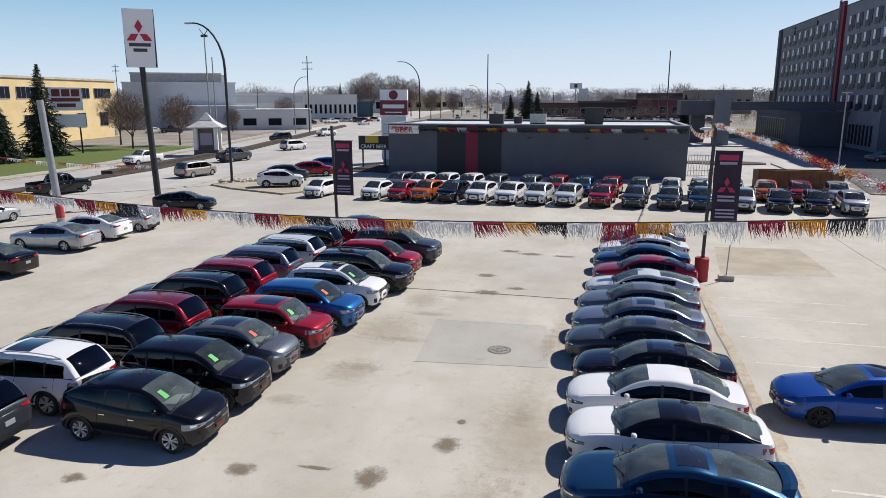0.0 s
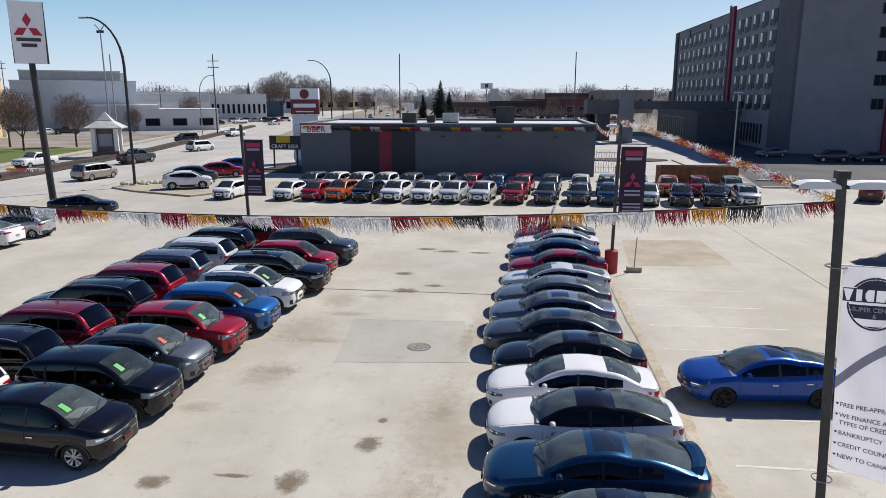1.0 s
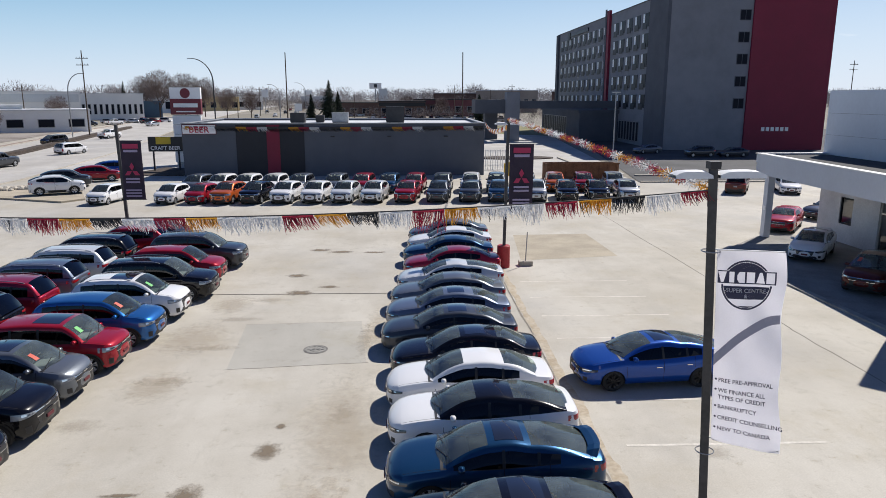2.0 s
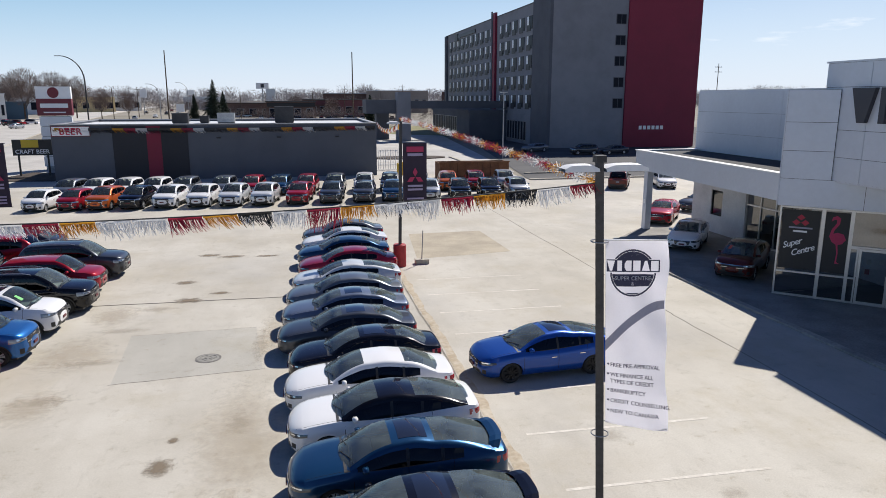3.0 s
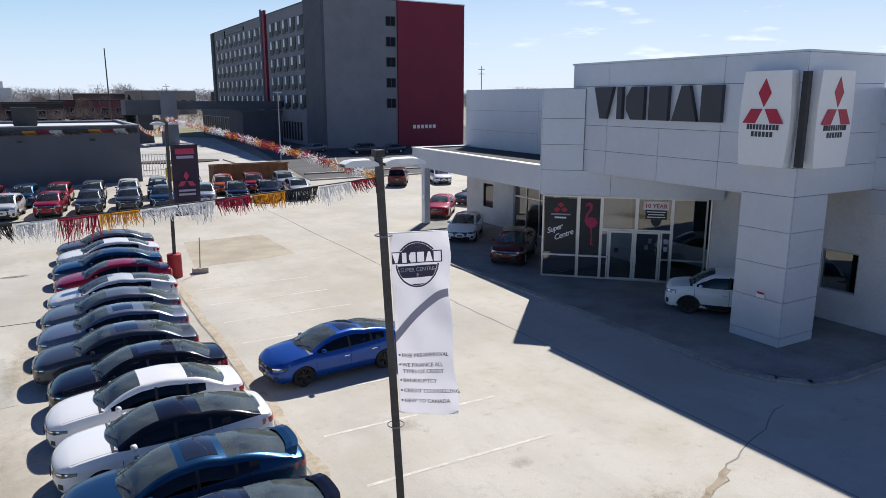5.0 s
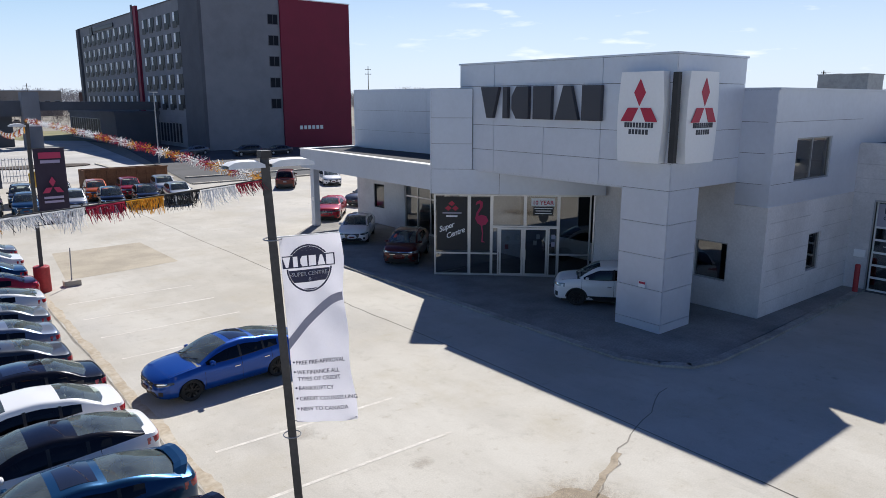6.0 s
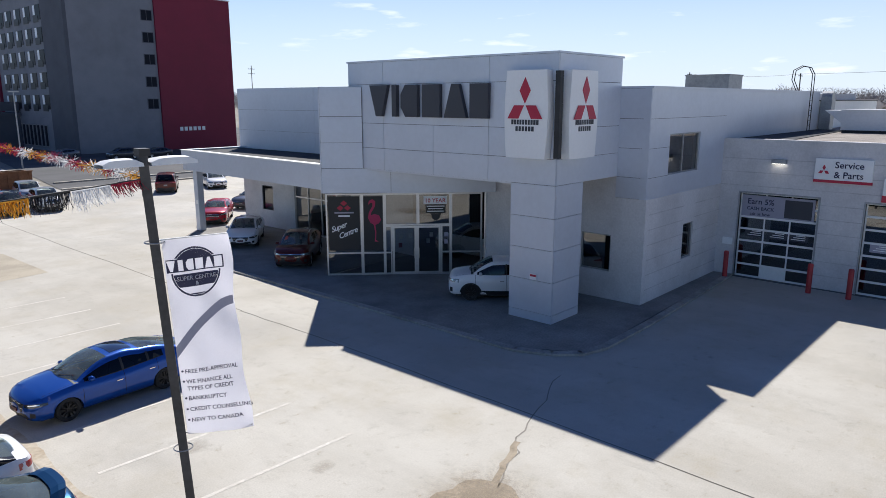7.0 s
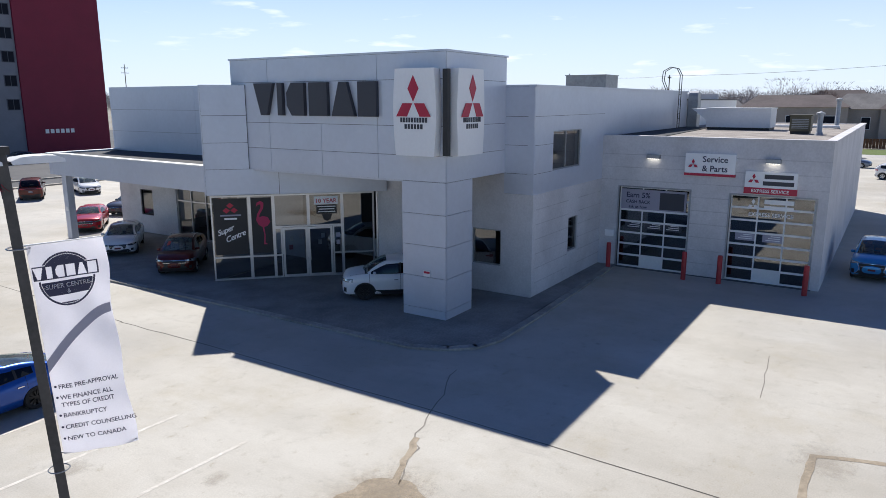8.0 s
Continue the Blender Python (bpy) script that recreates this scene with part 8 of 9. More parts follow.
    if kind in ("sedan", "fastback", "muscle", "long_sedan"):
        ex = -e + 0.20
        rows = []
        for i in range(9):
            yy = s.w * 0.80 * (i - 4) / 4
            k = abs(i - 4) / 4
            zz = s.deck(ex) + 0.15 - 0.16 * max(0.0, k - 0.7) / 0.3
            xx = ex + 0.20 * k ** 3
            rows.append([(xx + 0.14, yy, zz - 0.012), (xx, yy, zz + 0.02), (xx - 0.13, yy, zz + 0.028), (xx - 0.13, yy, zz - 0.02), (xx + 0.14, yy, zz - 0.012)])
        sp.grid(rows)
        for sd in (1, -1):
            sp.box(ex - 0.06, sd * s.w * 0.45 - 0.03, s.deck(ex) - 0.02, ex + 0.06, sd * s.w * 0.45 + 0.03, s.deck(ex) + 0.14)
    else:
        ex = s.roof_r - 0.02
        sp.box(ex - 0.24, -s.w * s.roofw * 0.9, s.roof(ex) - 0.035, ex + 0.02, s.w * s.roofw * 0.9, s.roof(ex) + 0.012)
    P["spoiler"] = sp.data("spoiler", [PAINT["white"]])
    tg = Mesh()
    fn = s.cabin
    x0 = mixv(s.ws, s.roof_f, 0.34)
    x1 = mixv(s.ws, s.roof_f, 0.62)
    rows = [[fn(x, c) + Vector((0, 0, 0.012)) for c in (2.24, 2.74)] for x in (x0, mixv(x0, x1, 0.5), x1)]
    tg.grid([[(p.x, -p.y, p.z) for p in r] for r in rows], 0, True)
    tg.grid([[(p.x, -p.y, p.z - 0.004) for p in r] for r in rows], 0, False)
    P["price_card"] = tg.data("price_card", [M_TAGG])
    P["shape"] = s
    car_cache[kind] = P
    return P


def set_paint(ob, material):
    ob.material_slots[0].link = "OBJECT"
    ob.material_slots[0].material = material


def car(kind, paint, x, y, heading, label, category="car", group="", name=None, rim="silver", sunroof=False, rails=False, spoiler=False,
        roof=None, card=None, z=0.0, tint=None):
    """heading: degrees from +x of the way that the nose points."""
    P = car_parts(kind)
    s = P["shape"]
    nm = name or {"pickup": "pickup_truck", "van": "minivan"}.get(kind, "car")
    top = thing(nm, (x, y, z), label, category, group, turn=heading)
    paint_m = PAINT[paint]
    for key in ("body", "roof"):
        o = part(key, P[key], None, top)
        set_paint(o, PAINT[roof] if roof and key == "roof" else paint_m)
    for key in ("underbody", "windshield", "rear_window", "panel_gap", "trim", "grille", "chrome_trim", "lower_intake", "front_plate", "rear_plate",
                "rear_bumper", "dashboard", "wiper"):
        part(key, P[key], None, top)
    for sd in ("l", "r"):
        part("side_window", P["side_window_" + sd], None, top)
        part("lens", P["lens_" + sd], None, part("headlight", P["headlight_" + sd], None, top))
        part("taillight", P["taillight_" + sd], None, top)
        set_paint(part("mirror", P["mirror_" + sd], None, top), paint_m)
        for k in "01":
            if "door_handle_%s%s" % (sd, k) in P:
                part("door_handle", P["door_handle_%s%s" % (sd, k)], None, top)
    for sx, sy in ((0.30, 0.37), (0.30, -0.37), (-0.62, 0.37), (-0.62, -0.37)):
        o = part("seat", P["seat"], None, top)
        o.location = (sx - 0.1, sy, 0.0)
    o = part("steering_wheel", P["steering_wheel"], None, top)
    o.matrix_basis = pose(s.ws - 0.66, 0.37, s.deck(0.4) - 0.02, 0, -62, 0)
    if sunroof:
        part("sunroof", P["sunroof"], None, top)
    if rails:
        part("roof_rail", P["roof_rail_l"], None, top)
        part("roof_rail", P["roof_rail_r"], None, top)
    if spoiler:
        set_paint(part("spoiler", P["spoiler"], None, top), paint_m)
    if card:
        o = part("price_card", P["price_card"], None, top)
        set_paint(o, M_TAGG if card == "green" else M_TAGO)
    tyre_me, rim_me = wheel_meshes("wheel%.3f" % s.tyre, s.tyre, 5)
    for xw in (s.xf, s.xr):
        for sd in (1, -1):
            w = part("wheel", rim_me, None, top)
            set_paint(w, M_RIM if rim == "silver" else M_RIMBLK)
            w.matrix_basis = pose(xw, sd * (s.w * 0.975 - 0.115), s.tyre, 0, 0, 0 if sd > 0 else 180)
            part("tyre", tyre_me, None, w)
    return top

# ---------------------------------------------------------------- the display rows
ROW_R = "sedans in the close-parked row"
row_right = [
    ("fastback", "black", 11.6, "black coupe with a tall boot spoiler on bare concrete", dict(spoiler=True, sunroof=True, rim="black")),
    ("fastback", "navy", 14.0, "deep blue sedan with a tall boot spoiler", dict(spoiler=True, sunroof=True)),
    ("fastback", "white", 16.35, "white sedan with a black glass roof", dict(roof="black", rim="silver")),
    ("sedan", "white", 18.6, "clean white sedan with a white roof", dict()),
    ("sedan", "black", 20.75, "black four-door sedan parked in the close row", dict(sunroof=True)),
    ("sedan", "darkgrey", 23.1, "dark grey sedan with a sunroof", dict(sunroof=True)),
    ("sedan", "bluegrey", 25.45, "blue-grey sedan with a sunroof", dict(sunroof=True)),
    ("sedan", "grey", 27.75, "mid grey sedan parked in the close row", dict()),
    ("fastback", "pearl", 30.2, "pearl white sedan with dark windows", dict()),
    ("sedan", "crimson", 33.0, "crimson red sedan parked in the close row", dict()),
    ("sedan", "navy", 35.7, "dark blue sedan parked in the close row", dict()),
    ("sedan", "white", 38.3, "white sedan with dark side glass", dict()),
    ("sedan", "grey", 40.9, "grey sedan at the end of the row", dict()),
]
for (kind, paint, y, label, opt), dx in zip(row_right, (-0.2, -0.25, -0.3, -0.45, -0.4, -0.8, -0.72, -0.62, -0.4, -0.2, -0.25, -0.05, 0.0)):
    car(kind, paint, 2.15 + 0.022 * (y - 14) + dx, y, 180, label, group=ROW_R, **opt)

ROW_L = "crossovers facing the lane"
row_left = [
    ("crossover", "black", -11.35, 14.6, "black compact crossover with two-tone alloy wheels and a green price card", dict(card="green", spoiler=True)),
    ("suv", "black", -11.35, 17.0, "black crossover with a green price card in its windscreen", dict(card="green", rails=False)),
    ("mini_suv", "grey", -11.3, 19.35, "gunmetal grey small crossover with an orange price card", dict(card="orange", sunroof=True)),
    ("box", "red", -11.1, 21.7, "red boxy hatchback with a dark glass roof and green card", dict(card="green", sunroof=True)),
    ("suv", "midblue", -10.85, 24.15, "bright blue crossover with an orange price card", dict(card="orange")),
    ("suv", "white", -10.75, 26.9, "white crossover with a panoramic roof and green card", dict(card="green", sunroof=True, rails=True)),
    ("big_suv", "black", -10.55, 29.6, "black mid-size crossover with chrome grille", dict(rails=True)),
    ("suv", "red", -10.6, 32.3, "red crossover parked among dark ones", dict()),
    ("big_suv", "darkgrey", -10.5, 35.4, "dark grey crossover at the far end", dict(rails=True)),
]
for kind, paint, x, y, label, opt in row_left:
    car(kind, paint, x + 0.10, y + 0.33, -2, label, group=ROW_L, **opt)
ROW_M = "crossovers with their tails to the lane"
row_mid = [
    ("suv", "darkgrey", -15.9, 13.4, "dark crossover seen from behind", dict(rails=True)),
    ("big_suv", "white", -15.6, 16.05, "white three-row crossover with roof rails and red lamps", dict(rails=True, sunroof=True)),
    ("big_suv", "black", -15.6, 18.6, "black three-row crossover with roof rails", dict(rails=True)),
    ("big_suv", "maroon", -15.6, 21.3, "dark red three-row crossover with roof rails", dict(rails=True)),
    ("big_suv", "black", -15.7, 24.4, "black three-row crossover with its tail to the lane", dict(rails=True)),
    ("big_suv", "crimson", -15.7, 27.0, "red three-row crossover with dark rear glass", dict(rails=True)),
    ("big_suv", "bluegrey", -15.7, 29.8, "slate grey three-row crossover", dict(rails=True)),
    ("big_suv", "pearl", -15.6, 32.6, "white three-row crossover with dark glass", dict(rails=True)),
    ("big_suv", "black", -15.6, 35.4, "black crossover with dark rear glass", dict(rails=True)),
    ("suv", "red", -14.6, 38.3, "orange-red crossover beside the banner pole", dict()),
    ("sedan", "darkgrey", -14.4, 41.0, "dark grey car at the end of the row", dict()),
]
for kind, paint, x, y, label, opt in row_mid:
    car(kind, paint, x - 0.28, y, 180, label, group=ROW_M, **opt)

ROW_F = "new crossovers facing the lane by the shop wall"
front_cols = [("hatch", "white", -24.2), ("hatch", "white", -18.9), ("hatch", "red", -16.5), ("coupe_suv", "orange", -14.3), ("coupe_suv", "black", -12.0), ("coupe_suv", "white", -9.55),
              ("coupe_suv", "white", -7.05), ("coupe_suv", "pearl", -4.65), ("coupe_suv", "pearl", -2.2), ("coupe_suv", "red", 0.55), ("coupe_suv", "darkgrey", 3.2),
              ("coupe_suv", "darkgrey", 5.9), ("coupe_suv", "navy", 8.3), ("coupe_suv", "silver", 11.45), ("coupe_suv", "black", 14.1), ("coupe_suv", "black", 16.75),
              ("coupe_suv", "silver", 19.3)]
COLOUR_WORD = {"navy": "dark blue", "pearl": "pearl white", "darkgrey": "dark grey", "bluegrey": "blue-grey", "midblue": "medium blue"}
for i, (kind, paint, x) in enumerate(front_cols):
    word = COLOUR_WORD.get(paint, paint)
    what = "small hatchback" if kind == "hatch" else "sloping-roofed crossover"
    car(kind, paint, x, 58.7, -99, "%s %s nose-on to the lane" % (word, what), group=ROW_F)
back_cols = [("suv", "grey", -18.5), ("suv", "white", -16.3), ("suv", "white", -14.0), ("suv", "white", -11.6), ("suv", "grey", -9.2), ("suv", "grey", -6.0),
             ("suv", "red", -3.5), ("suv", "navy", -1.1), ("suv", "red", 1.3), ("suv", "grey", 3.8), ("suv", "white", 6.5), ("suv", "darkgrey", 8.9),
             ("suv", "darkgrey", 11.7), ("suv", "orange", 14.4), ("suv", "red", 17.1), ("suv", "silver", 20.0)]
for kind, paint, x in back_cols:
    word = COLOUR_WORD.get(paint, paint)
    car(kind, paint, x, 64.6, -99, "%s crossover in the second row before the shop wall" % word, group="second row before the shop wall")

# loose cars on the lot
car("fastback", "blue", 7.48, 19.92, 183.5, "bright blue sedan with black wheels parked across bay lines", rim="black", sunroof=True)
car("long_sedan", "silver", -31.0, 34.4, 180, "silver sedan on the lot's edge by the street", group="sedans along the street")
car("long_sedan", "white", -31.2, 37.6, 180, "white sedan with a low spoiler by the street", group="sedans along the street", spoiler=True)
car("hatch", "silver", -30.6, 40.6, 180, "silver hatchback by the street", group="sedans along the street")
car("long_sedan", "black", -30.0, 28.5, 180, "black sedan with its tail to the lane", group="sedans along the street")
car("fastback", "black", -31.8, 49.2, 15, "black coupe by the tall sign's pole")
car("coupe_suv", "white", -30.2, 63.2, 25, "white crossover on the stony display corner", z=0.15)
car("coupe_suv", "darkgrey", -32.3, 69.5, 22, "dark crossover behind the display corner")
car("coupe_suv", "red", -31.2, 74.0, 22, "red crossover behind the display corner")
car("coupe_suv", "blue", -31.4, 79.5, 22, "blue crossover behind the display corner")
car("fastback", "white", 22.4, 36.1, 230, "white rally-style sedan with a tall black wing and black bonnet vent", spoiler=True, rim="black", z=0.06)
car("muscle", "red", 25.4, 44.4, 232, "bright red two-door muscle coupe in the sun", spoiler=True)
car("crossover", "brown", 21.4, 29.6, 222, "dark red-brown four-wheel-drive wagon in the canopy's shade with a red card", card="orange", rails=True, z=0.06)
car("coupe_suv", "white", 23.05, 17.75, 130, "white crossover displayed on the paving before the entrance", z=0.06, rim="black")
car("big_suv", "brown", 31.0, 62.5, 60, "dark maroon crossover parked beyond the canopy")
car("sedan", "white", 35.5, 62.0, 250, "white sedan parked beyond the canopy")
car("sedan", "darkgrey", 31.0, 48.0, 200, "dark car behind the building's corner")
car("sedan", "grey", 38.6, 108.0, 200, "grey car in the hotel's shade")
car("suv", "darkgrey", 44.0, 101.0, 180, "dark crossover in the hotel's shade")
car("sedan", "darkgrey", 49.0, 101.0, 190, "dark sedan in the hotel's shade")

# ---------------------------------------------------------------- trees
def sliver(m, p, d, ln, w, r):
    """One fine twig: a thin tapering blade."""
    s = d.cross(Vector((r.uniform(-1, 1), r.uniform(-1, 1), r.uniform(-1, 1))))
    s = s.normalized() * w if s.length > 1e-6 else Vector((w, 0, 0))
    m.face([p - s, p + s, p + d * ln + s * 0.3, p + d * ln - s * 0.3])


def bare_tree(x, y, h, seed, spread=0.42, name="tree", material=None, z=0.0, twigs_n=5200, wide=0.34):
    """A leafless tree: forked limbs and a haze of fine twigs."""
    r = random.Random(seed)
    t = thing("tree", (x, y, z), "bare spring tree with a haze of fine brown twigs", "tree", "bare trees")
    trunk, twigs = Mesh(), Mesh()

    def limb(p, d, ln, rad, depth):
        q = p + d * ln
        (trunk if depth < 3 else twigs).tube(p, q, rad, rad * 0.62, 6 if depth < 2 else 3, 0, False)
        if depth >= 4:
            return
        for k in range(3):
            nd = (d + Vector((r.uniform(-1, 1), r.uniform(-1, 1), r.uniform(-0.25, 0.75))) * (0.62 + spread * 0.4)).normalized()
            limb(p.lerp(q, r.uniform(0.55, 1.0)), nd, ln * r.uniform(0.56, 0.78), max(rad * 0.55, 0.018), depth + 1)
    limb(Vector((0, 0, 0)), Vector((0, 0, 1)), h * 0.30, h * 0.020, 0)
    for k in range(twigs_n):
        u = Vector((r.gauss(0, 1), r.gauss(0, 1), r.gauss(0, 1))).normalized() * r.random() ** 0.45
        lump = 1.0 + 0.25 * noise.noise((u.x * 2.2, u.y * 2.2, u.z * 2.2 + seed))
        p = Vector((u.x * h * wide * lump, u.y * h * wide * lump, h * (0.62 + 0.35 * u.z * lump)))
        d = (Vector((u.x, u.y, 0.5 + r.random())) + Vector((r.uniform(-0.5, 0.5), r.uniform(-0.5, 0.5), r.uniform(-0.3, 0.3)))).normalized()
        sliver(twigs, p, d, h * r.uniform(0.03, 0.08), h * 0.0026, r)
    part("trunk", trunk, M_BARK, t)
    tagged(part("crown", twigs, M_TWIG, t), kind="stuff")
    return t


def spruce(x, y, h, w, seed):
    r = random.Random(seed)
    t = thing("spruce_tree", (x, y, 0), "dark conical spruce with drooping branches", "tree", "spruces")
    part("trunk", Mesh().tube((0, 0, 0), (0, 0, h * 0.97), h * 0.014, 0.02, 7), M_BARK, t)
    m = Mesh()
    for i in range(760):
        f = (i + r.random()) / 760
        f = f ** 1.15
        z = h * (0.04 + 0.94 * f)
        a = r.uniform(0, 2 * math.pi)
        lob = 1.0 + 0.3 * noise.noise((math.cos(a) * 1.5, math.sin(a) * 1.5, f * 7 + seed))
        ln = (w / 2 * (1 - f) ** 0.9 + 0.12) * r.uniform(0.55, 1.15) * lob
        d = Vector((math.cos(a), math.sin(a), 0))
        rise = r.uniform(-0.55, 0.05)
        for k in range(9):
            q = Vector((0, 0, z)) + d * (ln * (0.2 + 0.1 * k)) + Vector((0, 0, rise * ln * (0.2 + 0.1 * k)))
            dd = (d * r.uniform(0.2, 1.0) + Vector((r.uniform(-1, 1), r.uniform(-1, 1), r.uniform(-1.1, 0.25)))).normalized()
            sliver(m, q, dd, ln * r.uniform(0.18, 0.38) + 0.12, 0.026 + 0.032 * ln, r)
    tagged(part("crown", m, M_SPRUCE, t), kind="stuff")
    return t


def woods(name, pts, h, depth, n, seed, material, label, fine=1.0, twigs=46):
    """A belt of bare woods: fans of fine twigs on many trunks with an uneven top."""
    r = random.Random(seed)
    m = Mesh()
    for (x0, y0), (x1, y1) in zip(pts, pts[1:]):
        ln = math.hypot(x1 - x0, y1 - y0)
        for k in range(max(1, int(n * ln / 100))):
            t = r.random()
            px, py_ = mixl(x0, x1, t) + r.uniform(-depth, depth), mixl(y0, y1, t) + r.uniform(-depth, depth)
            s = (px * 0.013 + py_ * 0.007)
            th = h * (0.66 + 0.26 * noise.noise((s * 1.7, seed, 0)) + 0.16 * noise.noise((s * 6.3, seed, 3))) * r.uniform(0.75, 1.1)
            wd = th * r.uniform(0.28, 0.45)
            base = Vector((px, py_, 0))
            sliver(m, base, Vector((r.uniform(-0.05, 0.05), r.uniform(-0.05, 0.05), 1)), th * 0.7, th * 0.012 * fine, r)
            for q in range(twigs):
                u = Vector([max(-0.95, min(0.95, r.gauss(0, 0.5))) for _ in range(3)])
                c = base + Vector((u.x * wd, u.y * wd, th * max(0.04, 0.46 + 0.36 * u.z)))
                d = Vector((u.x + r.uniform(-0.5, 0.5), u.y + r.uniform(-0.5, 0.5), 0.9)).normalized()
                sliver(m, c, d, th * r.uniform(0.10, 0.24) * (0.24 if fine < 0.2 else fine ** 0.4), th * r.uniform(0.014, 0.042) * fine, r)
    ob = new(name, m.data(name, [material]))
    return tagged(ob, label, "woods", kind="stuff")


def polar(az, r):
    return (r * math.sin(radians(az)), r * math.cos(radians(az)))


# distance haze is mixed into this paler twig colour
M_WOODF = surface("haze_tinted_twigs", (0.36, 0.33, 0.33), 1.0, var=0.12, scale=0.02, fine=0.6, bump=0)
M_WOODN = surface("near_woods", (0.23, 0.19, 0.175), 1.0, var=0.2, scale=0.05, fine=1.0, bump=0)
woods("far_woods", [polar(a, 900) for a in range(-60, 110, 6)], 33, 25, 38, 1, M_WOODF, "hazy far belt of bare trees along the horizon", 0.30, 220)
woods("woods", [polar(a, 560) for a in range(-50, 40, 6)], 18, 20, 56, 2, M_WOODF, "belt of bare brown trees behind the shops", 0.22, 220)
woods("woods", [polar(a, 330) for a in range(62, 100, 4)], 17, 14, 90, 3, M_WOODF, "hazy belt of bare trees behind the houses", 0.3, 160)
woods("woods", [polar(a, 215) for a in range(66, 98, 4)], 19.0, 16, 80, 8, M_WOODN, "bare brown trees behind the houses", 0.10, 900)
woods("woods", [polar(a, 400) for a in range(-9, 18, 3)], 13, 16, 130, 4, M_WOODN, "bare shrubs along the far shops", 0.2, 170)
woods("woods", [polar(a, 285) for a in range(-4, 15, 3)], 9, 12, 90, 9, M_WOODN, "bare low trees round the far car parks", 0.26, 160)
woods("woods", [polar(a, 225) for a in range(-3, 13, 3)], 5.5, 10, 70, 12, M_WOODN, "bare low shrubs behind the shop", 0.22, 160)
woods("shrubs", [(-96, 72), (-92, 84), (-100, 96)], 3.6, 3.0, 260, 6, M_HEDGE, "dark leafless shrubs before the cream building")
for i, (az, r, h, w) in enumerate(((-41.9, 122, 13.8, 6.2), (-44.6, 112, 8.5, 5.0), (-5.6, 262, 15.0, 7.5), (-7.0, 262, 10.0, 4.0), (-4.9, 268, 11.0, 5.0), (6.4, 205, 9.6, 4.6), (-20.6, 640, 22.0, 7.0))):
    x, y = polar(az, r)
    spruce(x, y, h, w, 40 + i)
for i, (az, r, h) in enumerate(((-36.2, 133, 9.6), (-32.9, 140, 9.4), (-37.0, 145, 10), (-25.0, 215, 9.0), (-18.2, 330, 20), (-16.4, 330, 19), (-15.0, 335, 17), (-19.2, 345, 18), (-13.4, 300, 12), (-11.6, 310, 11),
                                 (-29.0, 190, 6.0), (0.6, 330, 10), (3.4, 300, 9))):
    x, y = polar(az, r)
    bare_tree(x, y, h, 70 + i)
for i, (az, r, h) in enumerate(((70.5, 150, 10.5), (72.2, 160, 10), (73.6, 155, 11), (76.4, 170, 9), (85.0, 190, 11), (87.5, 200, 10))):
    x, y = polar(az, r)
    bare_tree(x, y, h, 90 + i)

# ---------------------------------------------------------------- cream building and its sign
cb = thing("cream_building", (-108, 143, 0), "two-storey cream brick building with dark window bands", "building", turn=98)
part("wall", Mesh().box(-76, 0, 0, 0, 22, 12.2), M_CREAM, cb)
part("roof_edge", Mesh().box(-76.2, -0.25, 12.2, 0.2, 22.2, 12.6), M_KERB, cb)
for k in range(9):
    x = -2.2 - k * 8.3
    w = part("window", Mesh().box(x - 6.6, -0.12, 8.5, x, -0.004, 10.7), M_ALU, cb)
    for j in range(5):
        part("pane", Mesh().box(x - 6.5 + j * 1.3, -0.16, 8.6, x - 6.5 + j * 1.3 + 1.14, -0.124, 10.6), M_GLASSH, w)
    w = part("window", Mesh().box(x - 5.2, -0.12, 2.6, x - 2.0, -0.004, 5.6), M_ALU, cb)
    for j in range(3):
        part("pane", Mesh().box(x - 5.1 + j * 1.02, -0.16, 2.7, x - 5.1 + j * 1.02 + 0.9, -0.124, 5.5), M_GLASSH, w)
part("door", Mesh().box(-1.7, -0.1, 0.3, -0.5, -0.004, 2.7), M_STEELGREY, cb)
cs2 = thing("roadside_sign", (*polar(-40.3, 126), 0.0), "white roadside sign with maroon shapes and a blank board", "sign", turn=40)
part("board", Mesh().box(-2.3, -0.3, 6.7, 2.3, 0.3, 10.2), M_SIGNWHITE, cs2)
for k in range(3):
    part("maroon_shape", Mesh().box(-1.9 + k * 1.35, -0.34, 8.85, -0.75 + k * 1.35, -0.302, 9.95), M_SIGNMAROON, cs2)
for z, w in ((8.35, 2.0), (7.5, 1.3)):
    part("name_bar", Mesh().box(-w, -0.34, z - 0.28, w, -0.302, z + 0.28), M_SIGNMAROON, cs2)
part("blank_board", Mesh().box(-1.8, -0.25, 4.1, 2.5, 0.25, 6.1), M_CURTAIN, cs2)
for x in (-1.3, 1.6):
    part("leg", Mesh().box(x - 0.12, -0.12, 0, x + 0.12, 0.12, 4.1), M_STEELDARK, cs2)

